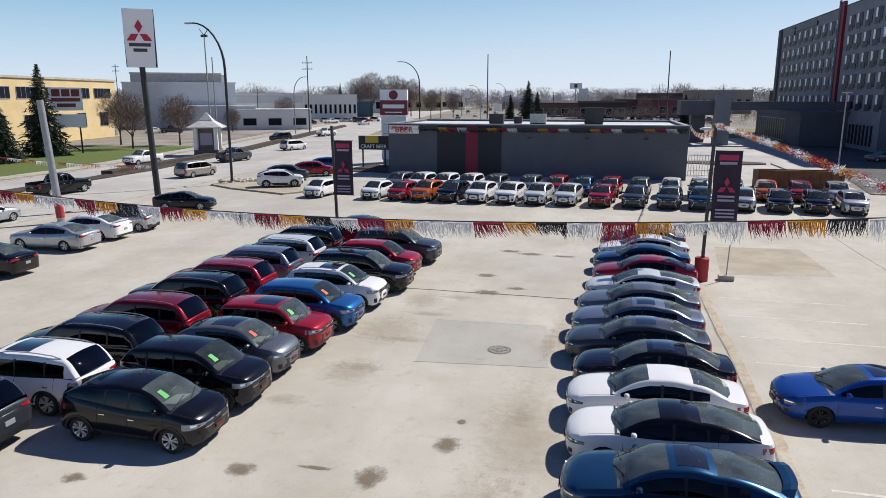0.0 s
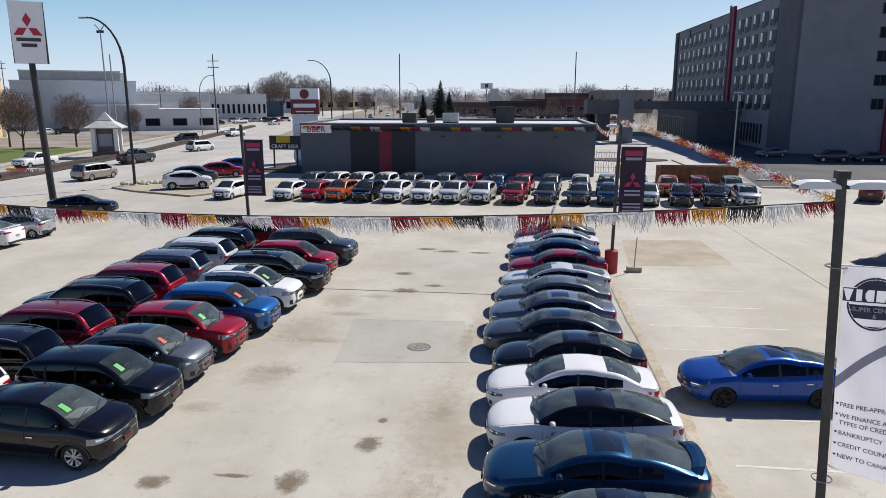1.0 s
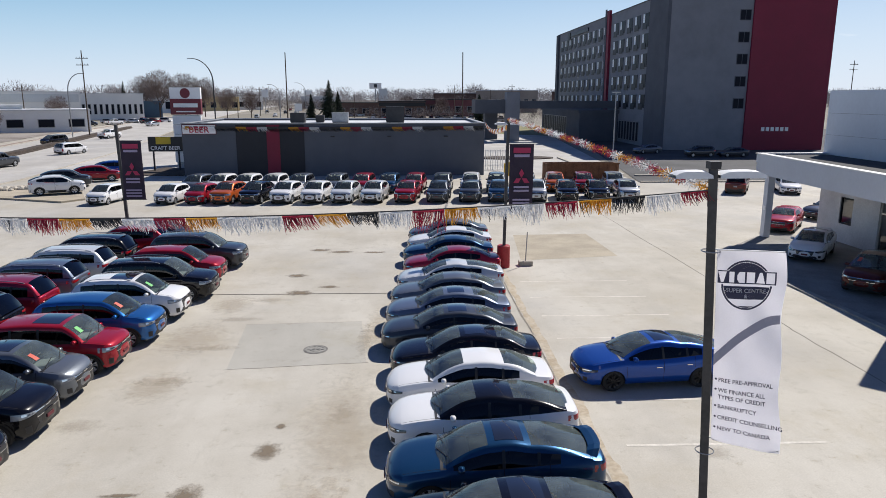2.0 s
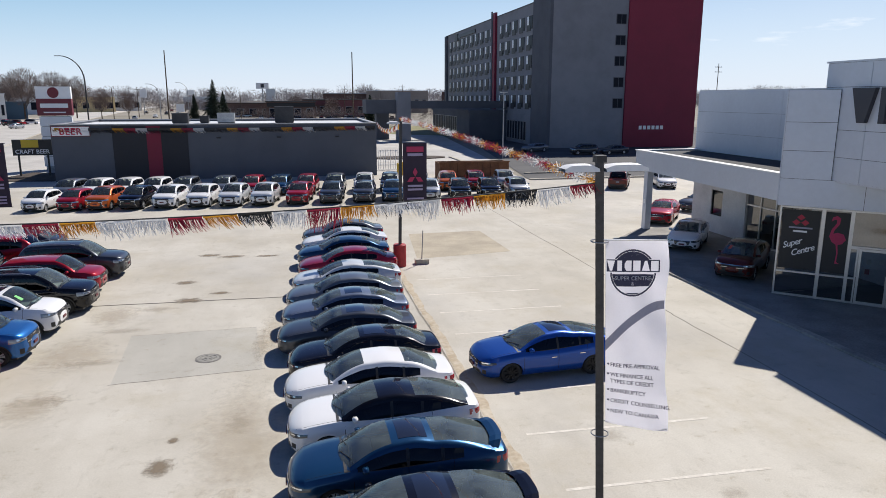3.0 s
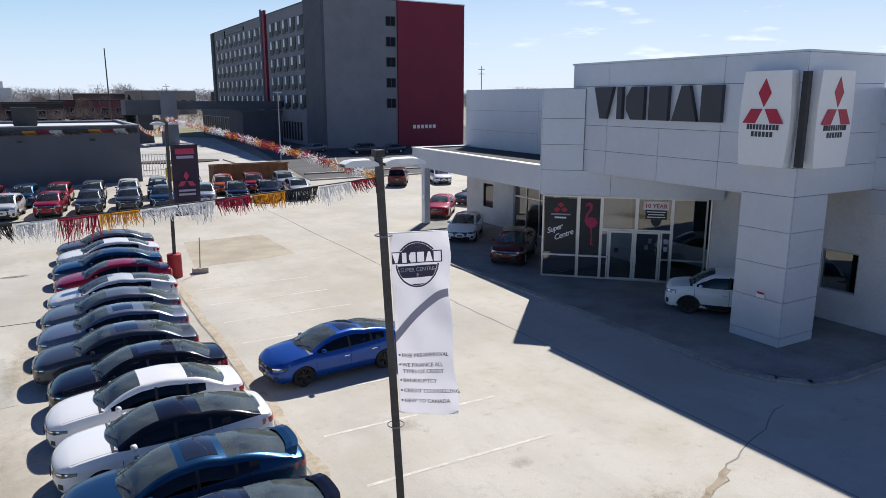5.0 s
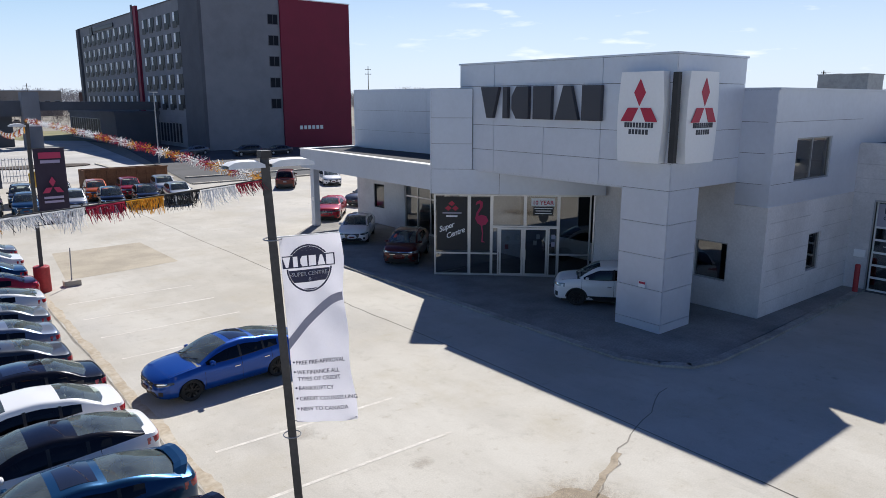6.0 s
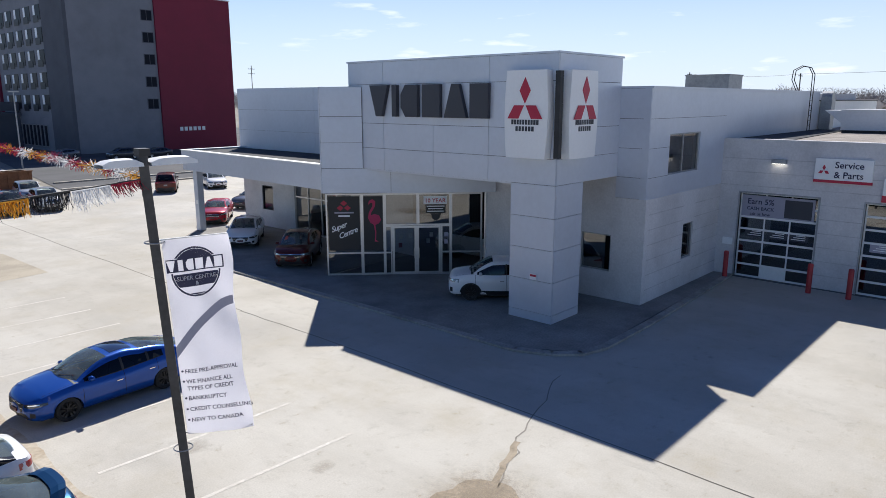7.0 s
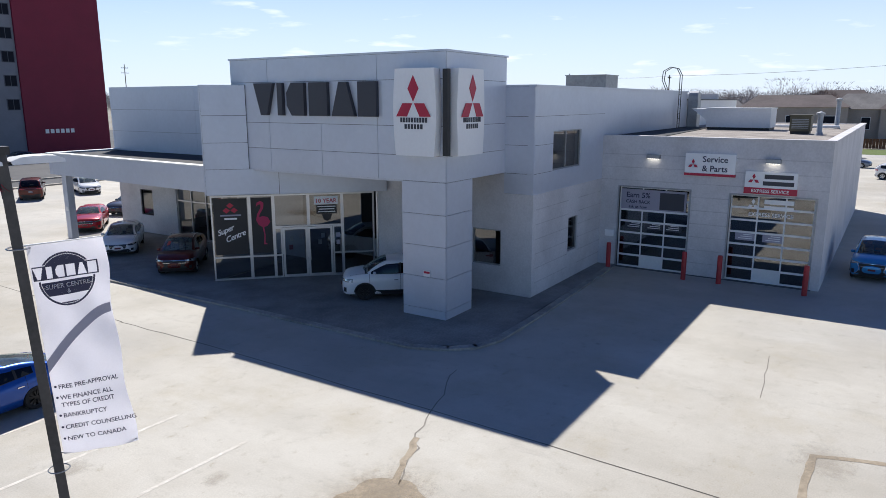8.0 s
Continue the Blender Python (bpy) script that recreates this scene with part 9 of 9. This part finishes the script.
# ---------------------------------------------------------------- kiosk
kx, ky = -58.6, 98.0
M_SHINGLEK = surface("weathered_brown_board", (0.16, 0.135, 0.125), 0.9, var=0.15, scale=0.5, fine=6)
ki = thing("kiosk", (kx, ky, 0), "small white kiosk with a stepped hipped roof and dark openings", "kiosk", turn=20)
for x, y in ((-1.5, -1.5), (1.5, -1.5), (1.5, 1.5), (-1.5, 1.5)):
    part("pillar", Mesh().box(x - 0.28, y - 0.28, 0, x + 0.28, y + 0.28, 4.3), M_WHITE, ki)
part("base", Mesh().box(-1.8, -1.8, 0, 1.8, 1.8, 0.9), M_SHINGLEK, ki)
part("core", Mesh().box(-1.15, -1.15, 0.9, 1.15, 1.15, 4.2), M_SHINGLEK, ki)
part("notice", Mesh().box(-0.9, -1.22, 1.6, 0.9, -1.155, 3.4), M_BANNERG, ki)


M_GREYK = surface("weathered_grey_roof", (0.52, 0.52, 0.52), 0.85, var=0.15, scale=0.5, fine=5)


def hip(m, w, z0, w2, z1):
    lo = [(-w, -w, z0), (w, -w, z0), (w, w, z0), (-w, w, z0)]
    hi = [(-w2, -w2, z1), (w2, -w2, z1), (w2, w2, z1), (-w2, w2, z1)]
    for i in range(4):
        j = (i + 1) % 4
        m.face([lo[i], lo[j], hi[j], hi[i]])
    m.face(hi)
    m.face(lo[::-1])
    return m


part("roof", hip(Mesh(), 2.5, 4.3, 0.9, 5.3), M_GREYK, ki)
part("lantern", hip(Mesh(), 1.0, 5.3, 0.05, 6.5), M_GREYK, ki)
part("eaves", Mesh().box(-2.55, -2.55, 4.15, 2.55, 2.55, 4.3), M_KERB, ki)


# ---------------------------------------------------------------- plain far buildings
def far_building(az, r, w, d, h, wall, label, turn=None, bands=0, roof=None, win=0, cap=None):
    x, y = polar(az, r)
    b = thing("building", (x, y, 0), label, "building", turn=-az if turn is None else turn)
    part("wall", Mesh().box(-w / 2, 0, 0, w / 2, d, h), wall, b)
    part("roof", Mesh().box(-w / 2 - 0.2, -0.2, h, w / 2 + 0.2, d + 0.2, h + 0.35), roof or M_ROOFLIGHT, b)
    for k in range(win):
        xx = -w / 2 + (k + 0.25) * w / win
        o = part("window", Mesh().box(xx, -0.1, h * 0.22, xx + w / win * 0.55, -0.004, h * 0.62), M_STEELGREY, b)
        part("pane", Mesh().box(xx + 0.15, -0.14, h * 0.22 + 0.15, xx + w / win * 0.55 - 0.15, -0.104, h * 0.62 - 0.15), M_GLASSH, o)
    if cap:
        part("sign_band", Mesh().box(-w / 2 + 0.3, -0.25, h * 0.72, w / 2 - 0.3, -0.01, h * 0.95), cap, b)
    return b


M_BROWNB = surface("brown_brick", (0.14, 0.085, 0.07), 0.9, var=0.1, scale=0.2, fine=6)
M_REDB = surface("dark_red_shopfront", (0.17, 0.06, 0.065), 0.8, var=0.1, scale=0.2, fine=6)
M_GREYB = surface("pale_grey_block", (0.56, 0.60, 0.63), 0.85, var=0.06, scale=0.1, fine=4)
M_WHITEB = surface("white_render", (0.72, 0.73, 0.73), 0.85, var=0.05, scale=0.1, fine=4)
M_SIDINGF = surface("tan_render", (0.34, 0.29, 0.25), 0.9, var=0.08, scale=0.1, fine=4)
M_BLUER = surface("blue_metal_roof", (0.06, 0.12, 0.19), 0.6, 0.2, var=0.08, scale=0.1, fine=4)
far_building(-32.6, 215, 30, 30, 12.6, M_GREYB, "large pale grey warehouse with a plant deck", win=0)
far_building(-30.8, 228, 12, 16, 15.0, M_WHITEB, "white upper storeys of a warehouse")
far_building(-32.8, 216, 24, 10, 15.2, M_STEELGREY, "metal plant screen on a warehouse")
far_building(-27.6, 236, 34, 30, 9.8, M_WHITEB, "long low white warehouse", cap=M_GREYB)
far_building(-25.8, 200, 20, 16, 5.2, M_WHITEB, "low white office with a window", win=3)
far_building(-30.2, 205, 22, 14, 6.2, M_GREYB, "low grey annex with an overhang")
far_building(-21.6, 300, 24, 40, 9.6, M_WHITEB, "white building with tall narrow windows", win=12)
far_building(-19.6, 330, 18, 30, 6.5, M_BLUER, "dark glass building with a blue roof", roof=M_BLUER)
far_building(-17.6, 420, 30, 30, 10, M_WHITEB, "white commercial block behind trees", win=5)
far_building(-14.0, 480, 26, 30, 9, M_CREAM, "tan shop far along the street", win=4)
far_building(-12.0, 520, 24, 30, 9, M_WHITEB, "white shop far along the street", win=4)
far_building(-6.2, 560, 30, 30, 9, M_GREYB, "grey shop far along the street", win=5)
far_building(-3.2, 330, 22, 20, 6.0, M_BROWNB, "brown shop with a dark roof", roof=M_ROOFDARK, win=4)
far_building(0.2, 300, 20, 20, 6.8, M_BROWNB, "dark brown restaurant far off", roof=M_ROOFDARK, win=4, cap=M_SIGNBLACK)
far_building(2.6, 340, 18, 24, 7.5, M_BROWNB, "brown strip mall with a red band", roof=M_ROOFDARK, win=5, cap=M_REDB)
far_building(5.2, 330, 22, 20, 7.5, M_REDB, "red-fronted restaurant far off", roof=M_ROOFDARK, win=4)
far_building(5.0, 430, 34, 24, 11.0, M_BROWNB, "brown block behind the strip mall", roof=M_GREYB, win=8)
far_building(8.6, 420, 36, 24, 12.5, M_SIDINGF, "tan apartment block beyond the hotel drive", win=8)
far_building(13.8, 420, 24, 24, 12.0, M_BROWNB, "brown warehouse beyond the hotel", win=6)
far_building(-1.3, 640, 8, 8, 16, M_GREYB, "small grey tower far off")
bb = thing("billboard", (*polar(-1.9, 420), 0.0), "pale billboard on a pole far off", "billboard", turn=2)
part("board", Mesh().box(-3.5, -0.3, 13.5, 3.5, 0.3, 16.8), M_SIGNWHITE, bb)
part("emblem", Mesh().box(-0.9, -0.35, 14.2, 0.9, -0.302, 16.2), M_SIGNINK, bb)
part("leg", Mesh().box(-0.3, -0.3, 0, 0.3, 0.3, 13.5), M_STEELGREY, bb)
for az, r, z0, z1, w, mt in ((-10.5, 380, 8.5, 12.5, 3.4, M_SIGNWHITE), (-7.2, 470, 10.0, 13.0, 5.0, M_SIGNWHITE), (-8.0, 300, 3.0, 6.0, 3.0, M_SIGNWHITE)):
    s_ = thing("roadside_sign", (*polar(az, r), 0.0), "small pale roadside sign far off", "sign", "far roadside signs")
    part("board", Mesh().box(-w / 2, -0.2, z0, w / 2, 0.2, z1), mt, s_)
    part("leg", Mesh().box(-0.15, -0.15, 0, 0.15, 0.15, z0), M_STEELGREY, s_)


# houses behind the service wing
def house(az, r, w, d, h, ridge, wall, roofm, label, turn=0.0):
    x, y = polar(az, r)
    b = thing("house", (x, y, 0), label, "house", "houses behind the lot", turn=-az + turn)
    part("wall", Mesh().box(-w / 2, 0, 0, w / 2, d, h), wall, b)
    m = Mesh()
    o = 0.5
    a = [(-w / 2 - o, -o, h), (w / 2 + o, -o, h), (w / 2 + o, d + o, h), (-w / 2 - o, d + o, h)]
    t = [(-w / 2 + d * 0.25, d / 2, ridge), (w / 2 - d * 0.25, d / 2, ridge)]
    m.face([a[0], a[1], t[1], t[0]])
    m.face([a[2], a[3], t[0], t[1]])
    m.face([a[1], a[2], t[1]])
    m.face([a[3], a[0], t[0]])
    m.face(a[::-1])
    part("roof", m, roofm, b)
    for k in range(3):
        xx = -w / 2 + (k + 0.3) * w / 3
        wn_ = part("window", Mesh().box(xx, -0.1, h * 0.35, xx + w / 8, -0.004, h * 0.75), M_WHITE, b)
        part("pane", Mesh().box(xx + 0.1, -0.13, h * 0.35 + 0.1, xx + w / 8 - 0.1, -0.104, h * 0.75 - 0.1), M_GLASSH, wn_)
    return b


M_SHINGLE = surface("brown_shingles", (0.135, 0.11, 0.105), 0.95, var=0.15, scale=0.3, fine=5, bump=0.4)
M_SHINGLEG = surface("grey_shingles", (0.20, 0.19, 0.185), 0.95, var=0.15, scale=0.3, fine=5, bump=0.4)
M_SIDING = surface("beige_siding", (0.40, 0.35, 0.30), 0.85, var=0.06, scale=0.2, fine=5)
house(83.2, 165, 20, 12, 6.8, 9.3, M_SIDING, M_SHINGLE, "long beige bungalow row with a brown shingle roof")
house(87.8, 170, 14, 12, 6.4, 9.6, M_SIDING, M_SHINGLEG, "beige house with a grey shingle roof")
house(91.0, 168, 14, 12, 6.4, 9.6, M_SIDING, M_SHINGLE, "brown-roofed house behind the lot")
house(77.5, 175, 18, 12, 5.0, 8.4, M_SIDING, M_SHINGLEG, "grey-roofed bungalow behind the lot")
house(86.3, 190, 14, 12, 7.0, 10.6, M_SIDING, M_SHINGLE, "two-storey house with a brown roof")
fc = thing("board_fence", (*polar(86.5, 142), 0.0), "brown board fence before the houses", "fence", turn=-87)
for k in range(40):
    part("board", Mesh().box(-10 + k * 0.5, -0.02, 0, -9.54 + k * 0.5, 0.02, 1.7), M_RUST, fc)
sheet("verge_strip", [polar(80, 128), polar(97, 126), polar(97, 141), polar(80, 141)], 0.02, M_GRASS, "strip of green grass before the fence", "lawn")
sheet("asphalt_patch", [(120.05, -50), (126, -50), (126, 60), (120.05, 60)], 0.004, M_ROAD, "grey drive behind the service wing", "pavement")


# ---------------------------------------------------------------- poles and wires
def utility_pole(x, y, h, arms, label="weathered wooden utility pole", lean=0.0, group="utility poles"):
    p = thing("utility_pole", (x, y, 0), label, "utility pole", group)
    part("pole", Mesh().tube((0, 0, 0), (lean, 0, h), 0.17, 0.11, 8), M_BARK, p)
    for z in arms:
        part("crossarm", Mesh().box(-1.3 + lean, -0.07, z - 0.07, 1.3 + lean, 0.07, z + 0.07), M_BARK, p)
        for k in (-1.1, -0.4, 0.4, 1.1):
            part("insulator", Mesh().tube((k + lean, 0, z + 0.07), (k + lean, 0, z + 0.3), 0.05, 0.04, 6), M_STEELGREY, p)
    return p


utility_pole(*polar(-8.85, 170), 18.6, ())
utility_pole(*polar(5.05, 170), 18.9, ())
utility_pole(*polar(-23.1, 172), 18.2, (16.6, 15.2))
utility_pole(*polar(-36.9, 260), 19.5, (18.6, 17.2))
utility_pole(*polar(33.2, 260), 20.0, (18.8, 17.2))
utility_pole(*polar(41.5, 300), 18.5, (17.6,))
utility_pole(*polar(67.0, 190), 15.0, (14.4,))
utility_pole(*polar(74.5, 170), 13.8, (13.2,))
utility_pole(*polar(20.6, 270), 22.0, (21.2, 19.6))


def street_lamp(x, y, h, reach, turn, grey=False):
    s_ = thing("street_lamp", (x, y, 0), "tall curved-arm street lamp", "street lamp", "street lamps", turn=turn)
    m = Mesh()
    pts = [(0, 0, 0), (0, 0, h * 0.72)]
    for k in range(1, 9):
        a = math.pi / 2 * k / 8
        pts.append((reach * (1 - math.cos(a)), 0, h * 0.72 + h * 0.28 * math.sin(a)))
    for i, (a, b) in enumerate(zip(pts, pts[1:])):
        m.tube(a, b, 0.14 - 0.008 * i, 0.132 - 0.008 * i, 8, 0, False)
    part("pole", m, M_STEELGREY if grey else M_STEELDARK, s_, smooth=60)
    x1, _, z1 = pts[-1]
    part("lamp_head", Mesh().box(x1 - 0.1, -0.15, z1 - 0.1, x1 + 0.7, 0.15, z1 + 0.04), M_STEELGREY, s_)
    return s_


street_lamp(-36.4, 64.9, 15.9, 3.5, 175)
street_lamp(*polar(-14.3, 150), 16.0, 4.0, 180)
street_lamp(*polar(-24.2, 175), 13.5, 3.0, 0, True)
street_lamp(*polar(-15.6, 300), 15.0, 4.0, 180)
street_lamp(*polar(-9.4, 260), 13.0, 3.5, 180, True)
street_lamp(*polar(-7.4, 330), 15.0, 4.0, 180, True)
gp = thing("lamp_post", (-37.0, 41.6, 0), "thick grey steel lamp post at the street corner", "lamp post")
part("pole", Mesh().tube((0.25, 0, 0), (-0.35, 0, 8.5), 0.26, 0.22, 14), M_STEELGREY, gp, smooth=40)
part("red_wrap", Mesh().tube((0.22, 0, 0.4), (0.12, 0, 1.9), 0.275, 0.275, 14, 0, False), M_REDPAINT, gp)
fl = thing("floodlight_mast", (*polar(-30.4, 132), 0.0), "thin twin mast with upturned floodlights", "mast")
part("pole", Mesh().tube((-0.5, 0, 0), (-0.6, 0, 19.4), 0.16, 0.10, 8), M_STEELGREY, fl)
part("pole", Mesh().tube((0.7, 0, 0), (0.6, 0, 15.5), 0.14, 0.10, 8), M_STEELGREY, fl)
for sd in (-1, 1):
    part("arm", Mesh().tube((-0.6, 0, 19.2), (-0.6 + sd * 0.9, 0, 20.3), 0.07, 0.05, 6), M_STEELDARK, fl)
    part("lamp", Mesh().box(-0.6 + sd * 0.35 - 0.2, -0.2, 18.9, -0.6 + sd * 0.35 + 0.2, 0.2, 19.3), M_STEELDARK, fl)
hl = thing("lamp_post", (29.5, 96.0, 0), "slim grey lamp post on the hotel drive", "lamp post")
part("pole", Mesh().tube((0, 0, 0), (0, 0, 9.2), 0.10, 0.07, 10), M_STEELGREY, hl, smooth=40)
part("lamp_head", Mesh().box(-0.55, -0.15, 9.15, 0.55, 0.15, 9.3), M_STEELGREY, hl)


def wire(a, b, sag, label="thin dark overhead power wire"):
    a, b = Vector(a), Vector(b)
    w = Mesh().sweep([a.lerp(b, i / 12) - Vector((0, 0, sag * 4 * i / 12 * (1 - i / 12))) for i in range(13)], 0.03, 4)
    return tagged(new("overhead_wire", w.data("overhead_wire", [M_STEELDARK])), label, "wire", group="overhead wires")


p1, p2, p3 = polar(67.0, 190), polar(74.5, 170), polar(98.0, 150)
wire((*p1, 14.6), (*p2, 13.6), 0.6)
wire((*p2, 13.6), (*p3, 16.0), 0.8)

# ---------------------------------------------------------------- street traffic at rest
TR = "vehicles on the street"
car("pickup", "black", *polar(-41.3, 73), 82, "black pickup truck on the street", "pickup truck", TR)
car("pickup", "white", *polar(-35.6, 101), 262, "white work pickup on the street", "pickup truck", TR)
car("van", "tan", *polar(-31.9, 83.5), 78, "silver-beige minivan on the street", "minivan", TR)
car("pickup", "darkgrey", *polar(-29.0, 102), 80, "dark pickup truck on the street", "pickup truck", TR)
car("van", "white", *polar(-24.4, 122), 70, "white minivan on the street", "minivan", TR)
car("van", "black", *polar(-25.4, 148), 250, "dark van on the far lanes", "minivan", TR)
car("pickup", "white", *polar(-21.8, 165), 75, "white pickup with a trailer load", "pickup truck", TR)
car("sedan", "silver", *polar(-46.0, 58), 85, "white sedan on the near lane", "car", TR)
car("sedan", "silver", *polar(-18.8, 230), 70, "silver sedan far along the street", "car", TR)
for i, (az, r) in enumerate(((-9.8, 330), (-9.0, 390), (-8.2, 360), (-10.4, 420), (-8.6, 480), (-7.8, 560), (-9.3, 620), (-11.2, 300))):
    car(("sedan", "suv", "van")[i % 3], ("white", "darkgrey", "silver", "black", "red")[i % 5], *polar(az, r), 95 if i % 2 else 275, "small car far along the street", "car", "far traffic")
for i, (az, r) in enumerate(((-23.0, 240), (-21.4, 245), (-20.2, 262), (-19.2, 255), (-33.4, 190), (-34.6, 190))):
    car(("suv", "pickup", "sedan")[i % 3], ("darkgrey", "white", "silver", "black")[i % 4], *polar(az, r), 20 + 40 * (i % 2), "car parked far off before the white building", "car", "cars before the warehouses")


def far_car(x, y, heading, paint, tall):
    """A car a few hundred metres off: body, glass house, roof and wheels."""
    top = thing("car", (x, y, 0), "small car parked far off beyond the shop", "car", "cars in the far car parks", turn=heading)
    h = 1.70 if tall else 1.45
    m = Mesh()
    for x0, x1, z0, z1, k in ((-2.2, 2.2, 0.3, 0.95, 0.94),):
        lo = [(x0, -0.88, z0), (x1, -0.88, z0), (x1, 0.88, z0), (x0, 0.88, z0)]
        hi = [(x0 * k, -0.82, z1), (x1 * k, -0.82, z1 - 0.12), (x1 * k, 0.82, z1 - 0.12), (x0 * k, 0.82, z1)]
        for i in range(4):
            j = (i + 1) % 4
            m.face([lo[i], lo[j], hi[j], hi[i]])
        m.face(hi)
        m.face(lo[::-1])
    part("body", m, PAINT[paint], top)
    for z0, z1, k0, k1, mat, nm in ((0.93, h - 0.07, 1.0, 0.72, M_CARGLASSD, "glass"), (h - 0.07, h, 0.72, 0.66, PAINT[paint], "roof")):
        m = Mesh()
        a0, a1 = (-2.0 if tall else -1.7), 1.0
        lo = [(a0 * k0, -0.8 * k0, z0), (a1 * k0, -0.8 * k0, z0), (a1 * k0, 0.8 * k0, z0), (a0 * k0, 0.8 * k0, z0)]
        hi = [(a0 * k1, -0.8 * k1, z1), (a1 * k1, -0.8 * k1, z1), (a1 * k1, 0.8 * k1, z1), (a0 * k1, 0.8 * k1, z1)]
        for i in range(4):
            j = (i + 1) % 4
            m.face([lo[i], lo[j], hi[j], hi[i]])
        m.face(hi)
        m.face(lo[::-1])
        part(nm, m, M_GLASSH if nm == "glass" else mat, top)
    for wx in (-1.35, 1.35):
        for wy in (-0.8, 0.8):
            part("wheel", Mesh().tube((wx, wy - 0.1, 0.33), (wx, wy + 0.1, 0.33), 0.33, 0.33, 10), M_TYRE, top)
    return top


rf = random.Random(77)
for az0, az1, r0, n in ((-2.5, 1.5, 300, 7), (-1.5, 3.5, 275, 7), (3.0, 8.5, 290, 9), (-6.0, -3.0, 330, 5), (-22.0, -17.5, 262, 6), (7.5, 9.5, 262, 3)):
    for k in range(n):
        x, y = polar(mixl(az0, az1, (k + rf.uniform(0.1, 0.9)) / n), r0 + rf.uniform(-5, 5))
        far_car(x, y, rf.choice((0, 90, 180, 270)) + rf.uniform(-6, 6), rf.choice(("white", "white", "silver", "darkgrey", "black", "red", "bluegrey")), rf.random() < 0.5)
for az, r, h in ((-12.6, 300, 12), (-10.9, 340, 13), (-3.6, 300, 11), (1.9, 320, 12), (4.4, 300, 13), (7.3, 330, 12), (-27.0, 220, 12), (9.0, 300, 14)):
    utility_pole(*polar(az, r), h, (h - 1.0,) if h > 12 else ())
car("coupe_suv", "skyblue", 38.6, 0.75, 178, "blue crossover parked beside the service wing")
car("sedan", "bluegrey", 101.0, 5.2, 262, "blue-grey car parked behind the service wing", "car", "cars behind the service wing")
car("suv", "white", 87.0, 0.0, 262, "white crossover parked behind the service wing", "car", "cars behind the service wing")
car("suv", "darkgrey", 118.0, 7.0, 100, "dark crossover parked behind the service wing", "car", "cars behind the service wing")
